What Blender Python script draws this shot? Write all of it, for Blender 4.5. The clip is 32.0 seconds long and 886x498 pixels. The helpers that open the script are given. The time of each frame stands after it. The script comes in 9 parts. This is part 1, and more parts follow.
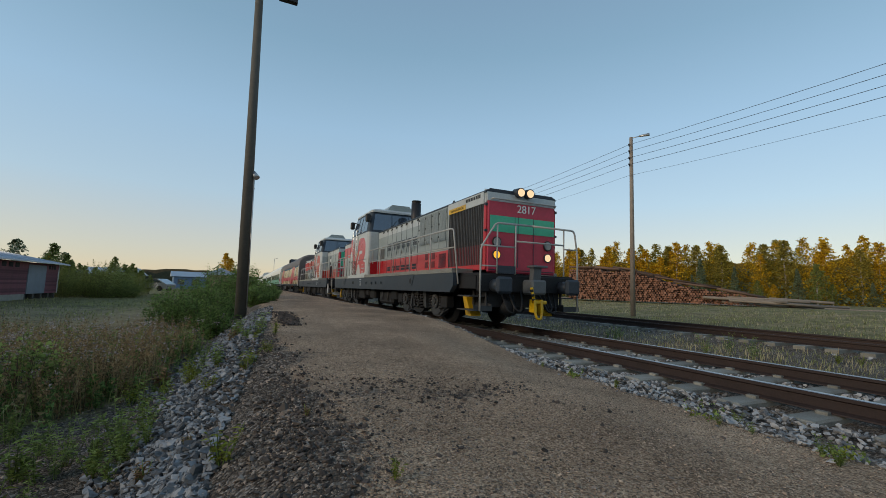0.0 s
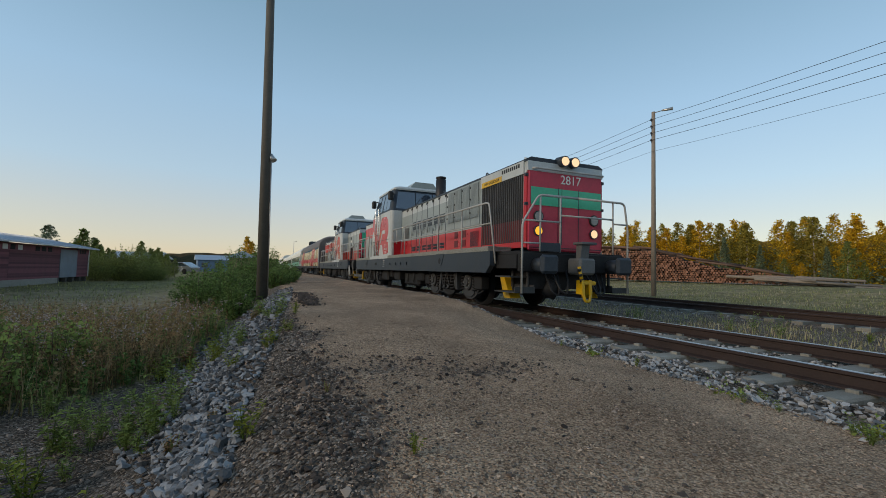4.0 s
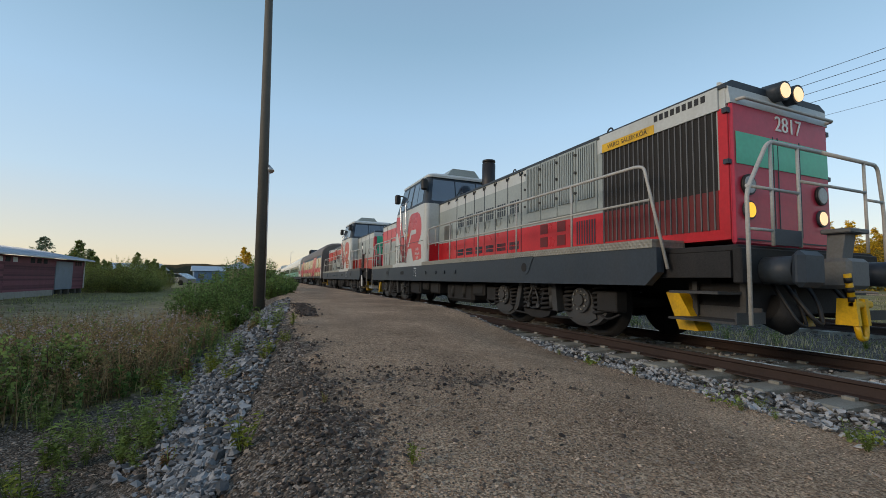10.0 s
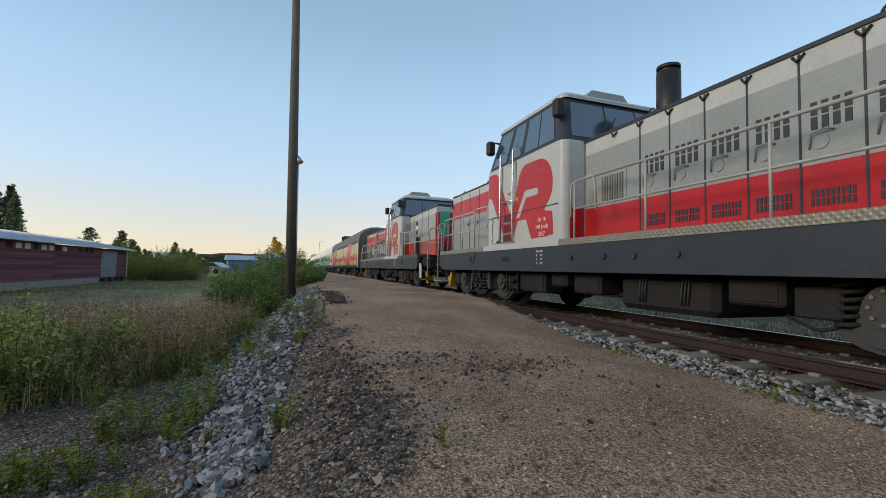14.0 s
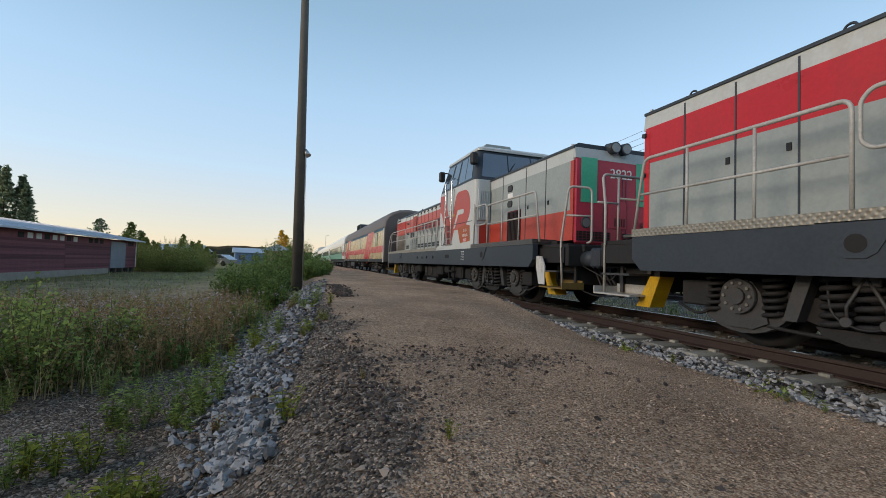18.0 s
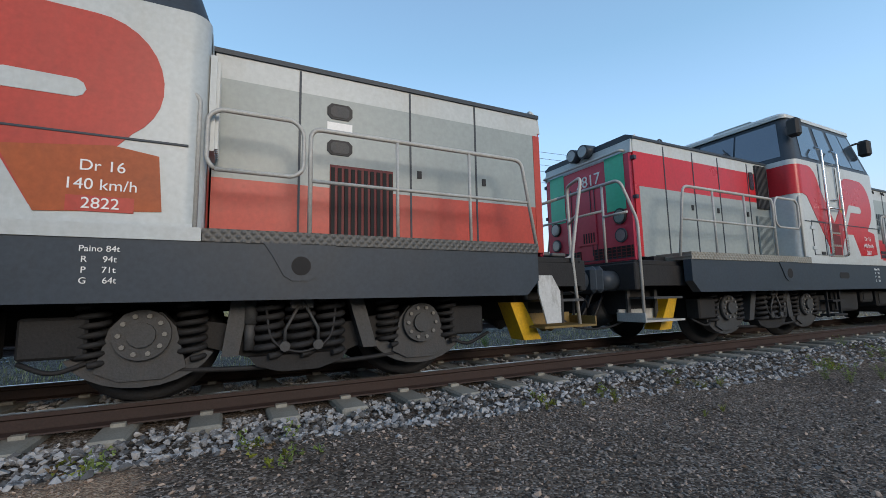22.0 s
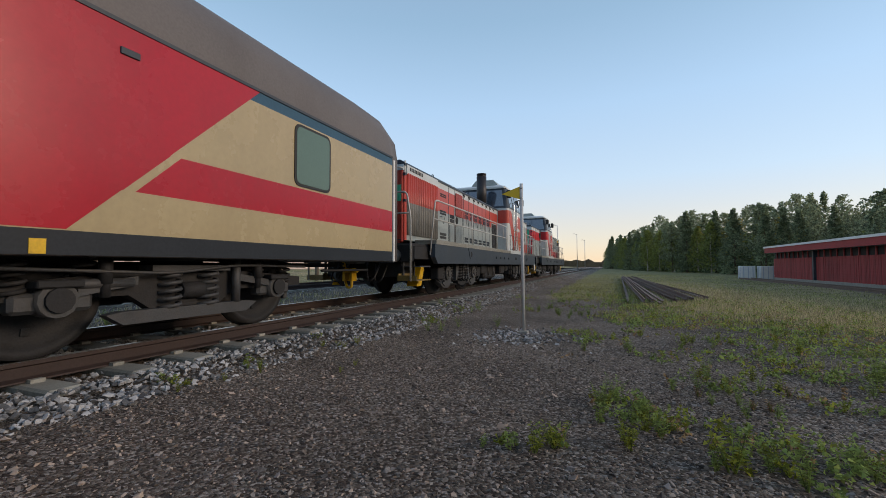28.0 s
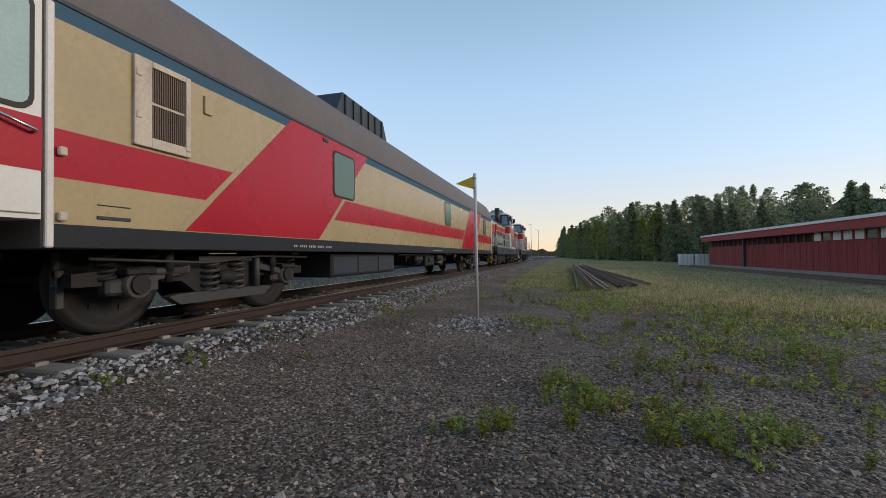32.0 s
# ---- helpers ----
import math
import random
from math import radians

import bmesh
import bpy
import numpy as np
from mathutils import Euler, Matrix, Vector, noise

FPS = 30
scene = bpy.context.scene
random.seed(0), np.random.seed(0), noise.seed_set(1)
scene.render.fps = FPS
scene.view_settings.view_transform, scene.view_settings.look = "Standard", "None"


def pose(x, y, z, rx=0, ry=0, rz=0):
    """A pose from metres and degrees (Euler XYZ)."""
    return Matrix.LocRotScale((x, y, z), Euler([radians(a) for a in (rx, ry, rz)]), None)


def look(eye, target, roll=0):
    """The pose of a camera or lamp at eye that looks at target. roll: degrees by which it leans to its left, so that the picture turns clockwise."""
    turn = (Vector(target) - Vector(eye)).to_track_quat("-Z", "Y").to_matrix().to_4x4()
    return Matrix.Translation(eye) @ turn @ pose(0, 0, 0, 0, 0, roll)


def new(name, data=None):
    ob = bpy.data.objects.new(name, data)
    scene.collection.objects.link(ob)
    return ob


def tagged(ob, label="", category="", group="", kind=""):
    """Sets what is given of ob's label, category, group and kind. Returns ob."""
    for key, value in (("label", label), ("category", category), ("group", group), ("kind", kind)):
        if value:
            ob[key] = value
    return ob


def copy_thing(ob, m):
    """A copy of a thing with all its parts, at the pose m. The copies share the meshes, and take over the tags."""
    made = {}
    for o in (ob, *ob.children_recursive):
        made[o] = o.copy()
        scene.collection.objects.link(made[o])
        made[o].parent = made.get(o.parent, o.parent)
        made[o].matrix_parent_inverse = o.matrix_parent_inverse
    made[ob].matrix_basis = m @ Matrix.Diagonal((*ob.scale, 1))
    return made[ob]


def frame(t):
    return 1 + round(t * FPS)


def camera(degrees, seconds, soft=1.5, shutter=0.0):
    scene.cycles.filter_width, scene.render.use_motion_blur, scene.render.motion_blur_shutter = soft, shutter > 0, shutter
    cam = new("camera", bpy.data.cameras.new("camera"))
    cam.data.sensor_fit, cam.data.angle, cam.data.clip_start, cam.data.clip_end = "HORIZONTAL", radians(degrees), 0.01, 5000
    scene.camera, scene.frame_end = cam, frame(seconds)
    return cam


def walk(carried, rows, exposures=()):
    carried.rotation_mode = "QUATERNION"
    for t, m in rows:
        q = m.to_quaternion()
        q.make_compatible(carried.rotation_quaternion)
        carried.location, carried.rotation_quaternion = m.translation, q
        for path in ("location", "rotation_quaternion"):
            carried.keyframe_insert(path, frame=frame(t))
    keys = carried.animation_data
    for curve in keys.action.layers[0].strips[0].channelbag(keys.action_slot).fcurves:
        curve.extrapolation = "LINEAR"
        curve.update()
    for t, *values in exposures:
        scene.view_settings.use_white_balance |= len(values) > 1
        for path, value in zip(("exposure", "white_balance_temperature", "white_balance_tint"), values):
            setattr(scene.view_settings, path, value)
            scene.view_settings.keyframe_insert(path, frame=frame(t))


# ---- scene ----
EXPO, KELVIN, TINT = 1.5, 7800, 13
cam = camera(92.28, 32.0, soft=0.6)
PATH = [
    (0.0, pose(-0.599, 0.197, 0.860, 95.54, -1.79, -24.64)),
    (0.5, pose(-0.585, 0.219, 0.846, 95.55, -1.59, -24.79)),
    (1.0, pose(-0.583, 0.222, 0.847, 95.52, -1.49, -24.88)),
    (1.5, pose(-0.581, 0.224, 0.846, 95.36, -1.45, -24.88)),
    (2.0, pose(-0.581, 0.227, 0.845, 95.04, -1.54, -24.74)),
    (2.5, pose(-0.577, 0.232, 0.842, 94.44, -1.58, -24.32)),
    (3.0, pose(-0.582, 0.230, 0.837, 93.75, -1.55, -23.51)),
    (3.5, pose(-0.578, 0.236, 0.832, 92.90, -1.29, -22.64)),
    (5.5, pose(-0.584, 0.225, 0.834, 93.48, -1.65, -21.74)),
    (6.0, pose(-0.581, 0.229, 0.833, 93.64, -1.86, -22.65)),
    (6.5, pose(-0.576, 0.233, 0.833, 93.71, -2.05, -23.84)),
    (7.0, pose(-0.574, 0.232, 0.836, 93.53, -2.15, -24.96)),
    (7.5, pose(-0.583, 0.227, 0.835, 93.45, -2.10, -25.58)),
    (8.0, pose(-0.592, 0.225, 0.835, 93.37, -2.04, -24.02)),
    (8.5, pose(-0.597, 0.221, 0.835, 93.44, -1.60, -23.54)),
    (9.0, pose(-0.592, 0.212, 0.836, 93.88, -1.34, -22.69)),
    (9.5, pose(-0.589, 0.210, 0.833, 94.29, -1.13, -22.65)),
    (10.0, pose(-0.586, 0.210, 0.834, 94.26, -1.00, -22.63)),
    (10.5, pose(-0.599, 0.208, 0.835, 94.21, -1.24, -22.47)),
    (11.0, pose(-0.594, 0.207, 0.835, 93.96, -1.41, -21.94)),
    (11.5, pose(-0.605, 0.205, 0.834, 93.59, -1.48, -21.20)),
    (12.0, pose(-0.604, 0.209, 0.831, 93.29, -1.42, -20.55)),
    (12.5, pose(-0.601, 0.208, 0.826, 93.05, -1.42, -19.94)),
    (13.0, pose(-0.607, 0.200, 0.828, 92.87, -1.28, -19.52)),
    (13.5, pose(-0.610, 0.197, 0.823, 92.87, -1.14, -19.31)),
    (14.0, pose(-0.611, 0.189, 0.821, 92.76, -1.12, -19.17)),
    (14.5, pose(-0.613, 0.192, 0.819, 92.65, -1.14, -18.93)),
    (16.5, pose(-0.609, 0.203, 0.816, 92.01, -1.51, -17.57)),
    (17.0, pose(-0.610, 0.212, 0.813, 92.03, -1.55, -17.88)),
    (17.5, pose(-0.617, 0.209, 0.813, 92.10, -1.65, -18.16)),
    (18.0, pose(-0.620, 0.208, 0.812, 92.10, -1.87, -18.41)),
    (18.5, pose(-0.612, 0.199, 0.817, 92.04, -1.79, -18.52)),
    (19.0, pose(-0.605, 0.194, 0.822, 92.17, -1.37, -18.97)),
    (19.5, pose(-0.575, 0.198, 0.826, 92.52, -0.87, -21.67)),
    (20.0, pose(-0.508, 0.193, 0.830, 93.38, 0.14, -35.52)),
    (20.5, pose(-0.403, 0.110, 0.843, 93.96, 1.69, -55.84)),
    (21.0, pose(-0.284, 0.032, 0.834, 94.09, 1.56, -77.32)),
    (21.5, pose(-0.153, -0.061, 0.827, 95.65, 1.50, -97.45)),
    (22.0, pose(-0.020, -0.179, 0.800, 96.67, 1.19, -116.36)),
    (22.5, pose(0.058, -0.251, 0.798, 95.19, 1.96, -135.40)),
    (23.0, pose(0.084, -0.258, 0.790, 94.57, 2.45, -149.12)),
    (23.5, pose(0.052, -0.300, 0.782, 93.59, 2.44, -159.74)),
    (24.0, pose(0.028, -0.335, 0.781, 93.46, 2.22, -163.48)),
    (24.5, pose(0.008, -0.355, 0.782, 93.82, 0.97, -167.59)),
    (25.0, pose(0.002, -0.354, 0.777, 94.17, 1.51, -164.83)),
    (25.5, pose(0.011, -0.343, 0.774, 93.31, 1.12, -161.71)),
    (26.0, pose(0.008, -0.349, 0.767, 92.62, 0.96, -160.11)),
    (26.5, pose(0.015, -0.362, 0.774, 92.31, 0.53, -159.22)),
    (28.5, pose(-0.016, -0.374, 0.764, 92.27, 0.06, -158.99)),
    (29.0, pose(-0.015, -0.378, 0.763, 92.25, -0.02, -159.46)),
    (29.5, pose(-0.017, -0.382, 0.760, 92.18, -0.08, -160.00)),
    (30.0, pose(-0.014, -0.396, 0.762, 91.70, -0.26, -161.54)),
    (30.5, pose(-0.038, -0.402, 0.751, 91.53, -0.03, -162.29)),
    (31.0, pose(-0.055, -0.404, 0.751, 91.25, 0.02, -163.36)),
    (31.5, pose(-0.065, -0.406, 0.747, 91.01, 0.44, -164.32)),
    (32.0, pose(-0.055, -0.392, 0.754, 90.93, 0.60, -164.68)),
]
walk(cam, PATH, exposures=[(0, EXPO - 0.38, KELVIN, TINT - 3), (5, EXPO - 0.32, KELVIN, TINT - 2), (12, EXPO - 0.08, KELVIN, TINT), (18, EXPO + 0.01, KELVIN, TINT + 1), (20, EXPO - 0.10, KELVIN - 250, TINT - 1), (21, EXPO + 0.06, KELVIN - 650, TINT - 5), (22, EXPO + 0.10, KELVIN - 950, TINT - 1), (23.3, EXPO + 0.06, KELVIN + 50, TINT + 4), (25, EXPO + 0.02, KELVIN + 500, TINT + 5), (26.5, EXPO + 0.02, KELVIN + 350, TINT + 4), (28.8, EXPO + 0.02, KELVIN + 50, TINT + 4), (32, EXPO + 0.02, KELVIN + 50, TINT + 4)])

# ---- world and light ----
SUN_FROM = Vector((-0.99, -0.12, 0.0)).normalized()
SUN_EL = radians(15.0)
world = bpy.data.worlds.new("world")
scene.world = world
world.use_nodes = True
wn = world.node_tree.nodes
sky = wn.new("ShaderNodeTexSky")
sky.sky_type = "NISHITA"
sky.sun_disc = False
sky.sun_elevation = SUN_EL
sky.sun_rotation = math.atan2(SUN_FROM.x, SUN_FROM.y)
sky.air_density, sky.dust_density, sky.ozone_density = 1.0, 0.2, 2.0
wn["Background"].inputs["Strength"].default_value = 0.125
# evening haze: a smooth fall from the peach horizon to the blue zenith, laid over the clear sky
co = wn.new("ShaderNodeTexCoord")
up = wn.new("ShaderNodeSeparateXYZ")
haze = wn.new("ShaderNodeValToRGB")
veil = wn.new("ShaderNodeMix")
veil.data_type = "RGBA"
lift = wn.new("ShaderNodeVectorMath")
lift.operation = "SCALE"
lift.inputs["Scale"].default_value = 3.05
veil.inputs[0].default_value = 0.2
HAZE = [(0, (0.600, 0.519, 0.467)), (0.05, (0.556, 0.556, 0.578)), (0.1, (0.526, 0.585, 0.681)), (0.19, (0.426, 0.648, 0.926)), (0.342, (0.344, 0.615, 0.963)), (0.5, (0.237, 0.474, 0.748)), (0.707, (0.189, 0.348, 0.593)), (1, (0.133, 0.252, 0.441))]
for k, (p, rgb) in enumerate(HAZE):
    e = haze.color_ramp.elements[0] if k == 0 else haze.color_ramp.elements[-1] if k == len(HAZE) - 1 else haze.color_ramp.elements.new(p)
    e.position, e.color = p, (*rgb, 1)
for a, b in ((co.outputs["Generated"], up.inputs[0]), (up.outputs["Z"], haze.inputs["Fac"]), (haze.outputs["Color"], lift.inputs[0]), (lift.outputs["Vector"], veil.inputs[6]), (sky.outputs["Color"], veil.inputs[7]), (veil.outputs[2], wn["Background"].inputs["Color"])):
    world.node_tree.links.new(a, b)
sun = new("sun", bpy.data.lights.new("sun", "SUN"))
sun.data.energy, sun.data.angle, sun.data.color = 0.80, radians(26), (1.0, 0.87, 0.72)
sun.matrix_world = look(SUN_FROM * 50 + Vector((0, 0, 50 * math.tan(SUN_EL))), (0, 0, 0))


# ---- materials ----
def mat(name, rgb, rough=0.6, metal=0.0, var=0.12, scale=3.0, fine=40.0, bump=0.1, dirt=0.0, dirt_rgb=(0.08, 0.06, 0.05), spec=0.5, each=0.0):
    """A painted or natural surface: coarse stains, fine grain, relief; each: spread from piece to piece."""
    m = bpy.data.materials.new(name)
    m.use_nodes = True
    t = m.node_tree
    b = t.nodes["Principled BSDF"]
    b.inputs["Metallic"].default_value = metal
    b.inputs["Specular IOR Level"].default_value = spec
    co = t.nodes.new("ShaderNodeTexCoord")
    n1, n2 = t.nodes.new("ShaderNodeTexNoise"), t.nodes.new("ShaderNodeTexNoise")
    n1.inputs["Scale"].default_value, n1.inputs["Detail"].default_value, n1.inputs["Roughness"].default_value = scale, 6, 0.65
    n2.inputs["Scale"].default_value, n2.inputs["Detail"].default_value = fine, 4
    for n in (n1, n2):
        t.links.new(co.outputs["Object"], n.inputs["Vector"])
    mul = t.nodes.new("ShaderNodeMath")
    mul.operation = "MULTIPLY_ADD"
    mul.inputs[1].default_value, mul.inputs[2].default_value = 0.5, 0.0
    t.links.new(n2.outputs["Fac"], mul.inputs[0])
    add = t.nodes.new("ShaderNodeMath")
    add.operation = "MULTIPLY_ADD"
    add.inputs[1].default_value = 0.5
    t.links.new(n1.outputs["Fac"], add.inputs[0])
    t.links.new(mul.outputs[0], add.inputs[2])
    last = add.outputs[0]
    if each:
        oi = t.nodes.new("ShaderNodeObjectInfo")
        ge = t.nodes.new("ShaderNodeNewGeometry")
        a1, a2 = t.nodes.new("ShaderNodeMath"), t.nodes.new("ShaderNodeMath")
        a1.operation = "ADD"
        a2.operation = "FRACT"
        t.links.new(oi.outputs["Random"], a1.inputs[0])
        t.links.new(ge.outputs["Random Per Island"], a1.inputs[1])
        t.links.new(a1.outputs[0], a2.inputs[0])
        a3 = t.nodes.new("ShaderNodeMath")
        a3.operation = "MULTIPLY_ADD"
        a3.inputs[1].default_value = each
        t.links.new(a2.outputs[0], a3.inputs[0])
        a4 = t.nodes.new("ShaderNodeMath")
        a4.operation = "SUBTRACT"
        a4.inputs[1].default_value = each / 2
        t.links.new(a3.outputs[0], a4.inputs[0])
        t.links.new(last, a3.inputs[2])
        last = a4.outputs[0]
    ramp = t.nodes.new("ShaderNodeValToRGB")
    e = ramp.color_ramp.elements
    e[0].position, e[1].position = 0.25, 0.75
    e[0].color = (*[c * (1 - var * 2) for c in rgb], 1)
    e[1].color = (*[min(1, c * (1 + var * 1.6)) for c in rgb], 1)
    t.links.new(last, ramp.inputs["Fac"])
    col = ramp.outputs["Color"]
    if dirt:
        n3 = t.nodes.new("ShaderNodeTexNoise")
        n3.inputs["Scale"].default_value, n3.inputs["Detail"].default_value, n3.inputs["Roughness"].default_value = scale * 0.6, 8, 0.75
        mp = t.nodes.new("ShaderNodeMapping")
        mp.inputs["Scale"].default_value = (1, 1.6, 0.5)
        t.links.new(co.outputs["Object"], mp.inputs["Vector"])
        t.links.new(mp.outputs[0], n3.inputs["Vector"])
        r3 = t.nodes.new("ShaderNodeMapRange")
        r3.inputs["From Min"].default_value, r3.inputs["From Max"].default_value = 0.48, 0.75
        r3.inputs["To Max"].default_value = dirt
        t.links.new(n3.outputs["Fac"], r3.inputs["Value"])
        mx = t.nodes.new("ShaderNodeMix")
        mx.data_type = "RGBA"
        mx.inputs[7].default_value = (*dirt_rgb, 1)
        t.links.new(r3.outputs[0], mx.inputs[0])
        t.links.new(col, mx.inputs[6])
        col = mx.outputs[2]
    t.links.new(col, b.inputs["Base Color"])
    rr = t.nodes.new("ShaderNodeMapRange")
    rr.inputs["To Min"].default_value, rr.inputs["To Max"].default_value = max(0.03, rough - 0.12), min(1, rough + 0.12)
    t.links.new(n1.outputs["Fac"], rr.inputs["Value"])
    t.links.new(rr.outputs[0], b.inputs["Roughness"])
    if bump:
        bp = t.nodes.new("ShaderNodeBump")
        bp.inputs["Strength"].default_value, bp.inputs["Distance"].default_value = bump, 0.02
        t.links.new(add.outputs[0], bp.inputs["Height"])
        t.links.new(bp.outputs[0], b.inputs["Normal"])
    return m


def glow(name, rgb, power):
    m = bpy.data.materials.new(name)
    m.use_nodes = True
    b = m.node_tree.nodes["Principled BSDF"]
    b.inputs["Base Color"].default_value = (*rgb, 1)
    b.inputs["Emission Color"].default_value = (*rgb, 1)
    b.inputs["Emission Strength"].default_value = power
    return m


RED = mat("red_paint", (0.50, 0.022, 0.030), 0.30, var=0.10, scale=1.2, fine=25, bump=0.03, dirt=0.30, dirt_rgb=(0.12, 0.05, 0.04), spec=0.28)
RED_FADED = mat("faded_red_paint", (0.45, 0.060, 0.042), 0.38, var=0.12, scale=1.2, fine=25, bump=0.03, dirt=0.35, dirt_rgb=(0.16, 0.07, 0.05), spec=0.28)
RED_FRONT = mat("front_red_paint", (0.55, 0.050, 0.085), 0.32, var=0.08, scale=1.0, fine=20, bump=0.03, dirt=0.25, spec=0.28)
GREY = mat("grey_paint", (0.29, 0.33, 0.325), 0.35, var=0.08, scale=1.0, fine=20, bump=0.03, dirt=0.20, dirt_rgb=(0.15, 0.14, 0.12), spec=0.28)
PALE = mat("off_white_paint", (0.475, 0.51, 0.51), 0.35, var=0.08, scale=1.2, fine=25, bump=0.03, dirt=0.40, dirt_rgb=(0.33, 0.29, 0.23), spec=0.28)
RUSTY_RED = mat("orange_weathered_paint", (0.36, 0.085, 0.028), 0.45, var=0.15, scale=1.5, fine=25, bump=0.03, dirt=0.3, dirt_rgb=(0.16, 0.08, 0.04), spec=0.25)
# dark red vent mesh; also painted shade inside red grilles and cab steps
VENT_RED = mat("red_mesh_and_recess_shade", (0.13, 0.012, 0.014), 0.6, var=0.2, scale=8, fine=60, bump=0.2)
SOIL = mat("dark_loose_soil", (0.085, 0.062, 0.050), 0.95, var=0.3, scale=10, bump=0.2, each=0.7)
OLD_YELLOW = mat("grimy_yellow_paint", (0.20, 0.13, 0.035), 0.6, var=0.2, scale=4, bump=0.06, dirt=0.6)
FLAKED = mat("flaking_pale_paint", (0.52, 0.53, 0.52), 0.6, var=0.1, scale=6, bump=0.1, dirt=0.95, dirt_rgb=(0.10, 0.08, 0.06))
POST_PAINT = mat("pale_grey_post_paint", (0.50, 0.50, 0.49), 0.55, var=0.12, scale=5, bump=0.04, dirt=0.3)
GREEN = mat("green_paint", (0.025, 0.46, 0.27), 0.35, var=0.08, scale=1.0, fine=20, bump=0.03)
FRAME = mat("dark_grey_frame_paint", (0.036, 0.048, 0.062), 0.5, var=0.15, scale=1.5, fine=30, bump=0.05, dirt=0.25, dirt_rgb=(0.06, 0.055, 0.05), spec=0.3)
GEAR = mat("grimy_running_gear", (0.023, 0.023, 0.024), 0.7, var=0.25, scale=5, fine=60, bump=0.2, dirt=0.35, dirt_rgb=(0.045, 0.038, 0.033), spec=0.25)
GEAR_LT = mat("worn_axlebox_metal", (0.042, 0.044, 0.046), 0.6, var=0.25, scale=8, fine=60, bump=0.2, dirt=0.4)
GRIME_GREY = mat("grimy_grey_paint", (0.20, 0.195, 0.18), 0.55, var=0.15, scale=2, bump=0.05, dirt=0.4, spec=0.25)
BLACK = mat("black_rubber", (0.012, 0.012, 0.013), 0.6, var=0.2, scale=4, bump=0.05)


def checkered(m, size=0.05):
    """Press a diagonal tread pattern into a plate."""
    t = m.node_tree
    b = t.nodes["Principled BSDF"]
    co = t.nodes.new("ShaderNodeTexCoord")
    hs = []
    for turn in (45, -45):
        mp = t.nodes.new("ShaderNodeMapping")
        mp.inputs["Rotation"].default_value = (radians(turn), 0, 0)
        wv = t.nodes.new("ShaderNodeTexWave")
        wv.bands_direction = "Y"
        wv.inputs["Scale"].default_value = 0.31 / size
        t.links.new(co.outputs["Object"], mp.inputs["Vector"])
        t.links.new(mp.outputs[0], wv.inputs["Vector"])
        hs.append(wv.outputs["Fac"])
    mx = t.nodes.new("ShaderNodeMath")
    mx.operation = "MULTIPLY"
    t.links.new(hs[0], mx.inputs[0])
    t.links.new(hs[1], mx.inputs[1])
    bp = t.nodes.new("ShaderNodeBump")
    bp.inputs["Strength"].default_value, bp.inputs["Distance"].default_value = 0.6, 0.010
    t.links.new(mx.outputs[0], bp.inputs["Height"])
    t.links.new(bp.outputs[0], b.inputs["Normal"])
    return m


TREAD = checkered(mat("aluminium_tread_plate", (0.27, 0.255, 0.215), 0.45, 0.3, var=0.2, scale=3, fine=28, bump=0.0, dirt=0.5, dirt_rgb=(0.20, 0.15, 0.09)))
TREAD_DARK = checkered(mat("painted_tread_plate", (0.075, 0.075, 0.072), 0.5, 0.1, var=0.2, scale=3, fine=28, bump=0.0, dirt=0.4, dirt_rgb=(0.10, 0.08, 0.06)))
RAILING = mat("grey_railing_paint", (0.42, 0.42, 0.40), 0.45, var=0.15, scale=4, bump=0.05, dirt=0.35, dirt_rgb=(0.22, 0.14, 0.08))
YELLOW = mat("yellow_paint", (0.66, 0.38, 0.01), 0.45, var=0.15, scale=4, bump=0.05, dirt=0.4)
GLASS = mat("tinted_cab_glass", (0.035, 0.055, 0.080), 0.06, var=0.05, scale=1, bump=0.0, spec=1.0)
GLASS.node_tree.nodes["Principled BSDF"].inputs["IOR"].default_value = 1.9
COACH_GLASS = mat("green_coach_glass", (0.10, 0.165, 0.135), 0.16, var=0.05, scale=1, bump=0.0, spec=0.3)
LAMP_ON = glow("lit_headlight", (1.0, 0.72, 0.45), 0.34)
LAMP_AMBER = glow("lit_marker_light", (1.0, 0.50, 0.05), 0.4)
LENS = mat("unlit_lens_glass", (0.20, 0.21, 0.21), 0.08, var=0.1, scale=6, bump=0.0, spec=0.9)
CHROME = mat("dull_chrome", (0.55, 0.55, 0.55), 0.25, 1.0, var=0.1, scale=8, bump=0.02)
WHITE_MARK = mat("white_lettering", (0.78, 0.78, 0.76), 0.5, var=0.06, scale=6, bump=0.0)
BEIGE = mat("beige_coach_paint", (0.405, 0.318, 0.182), 0.27, var=0.07, scale=0.8, fine=20, bump=0.012, dirt=0.30, dirt_rgb=(0.24, 0.18, 0.11), spec=0.4)
COACH_RED = mat("coach_red_paint", (0.42, 0.016, 0.030), 0.28, var=0.08, scale=0.8, fine=20, bump=0.02, dirt=0.2, spec=0.28)
COACH_BLUE = mat("coach_blue_band", (0.045, 0.11, 0.17), 0.6, var=0.1, scale=1, bump=0.02, spec=0.1)
SILL = mat("black_sill_paint", (0.022, 0.027, 0.033), 0.55, var=0.15, scale=1.5, bump=0.04, spec=0.2)
ROOF_GREY = mat("coach_roof_paint", (0.135, 0.12, 0.115), 0.6, var=0.15, scale=1, bump=0.04, dirt=0.4, spec=0.28)
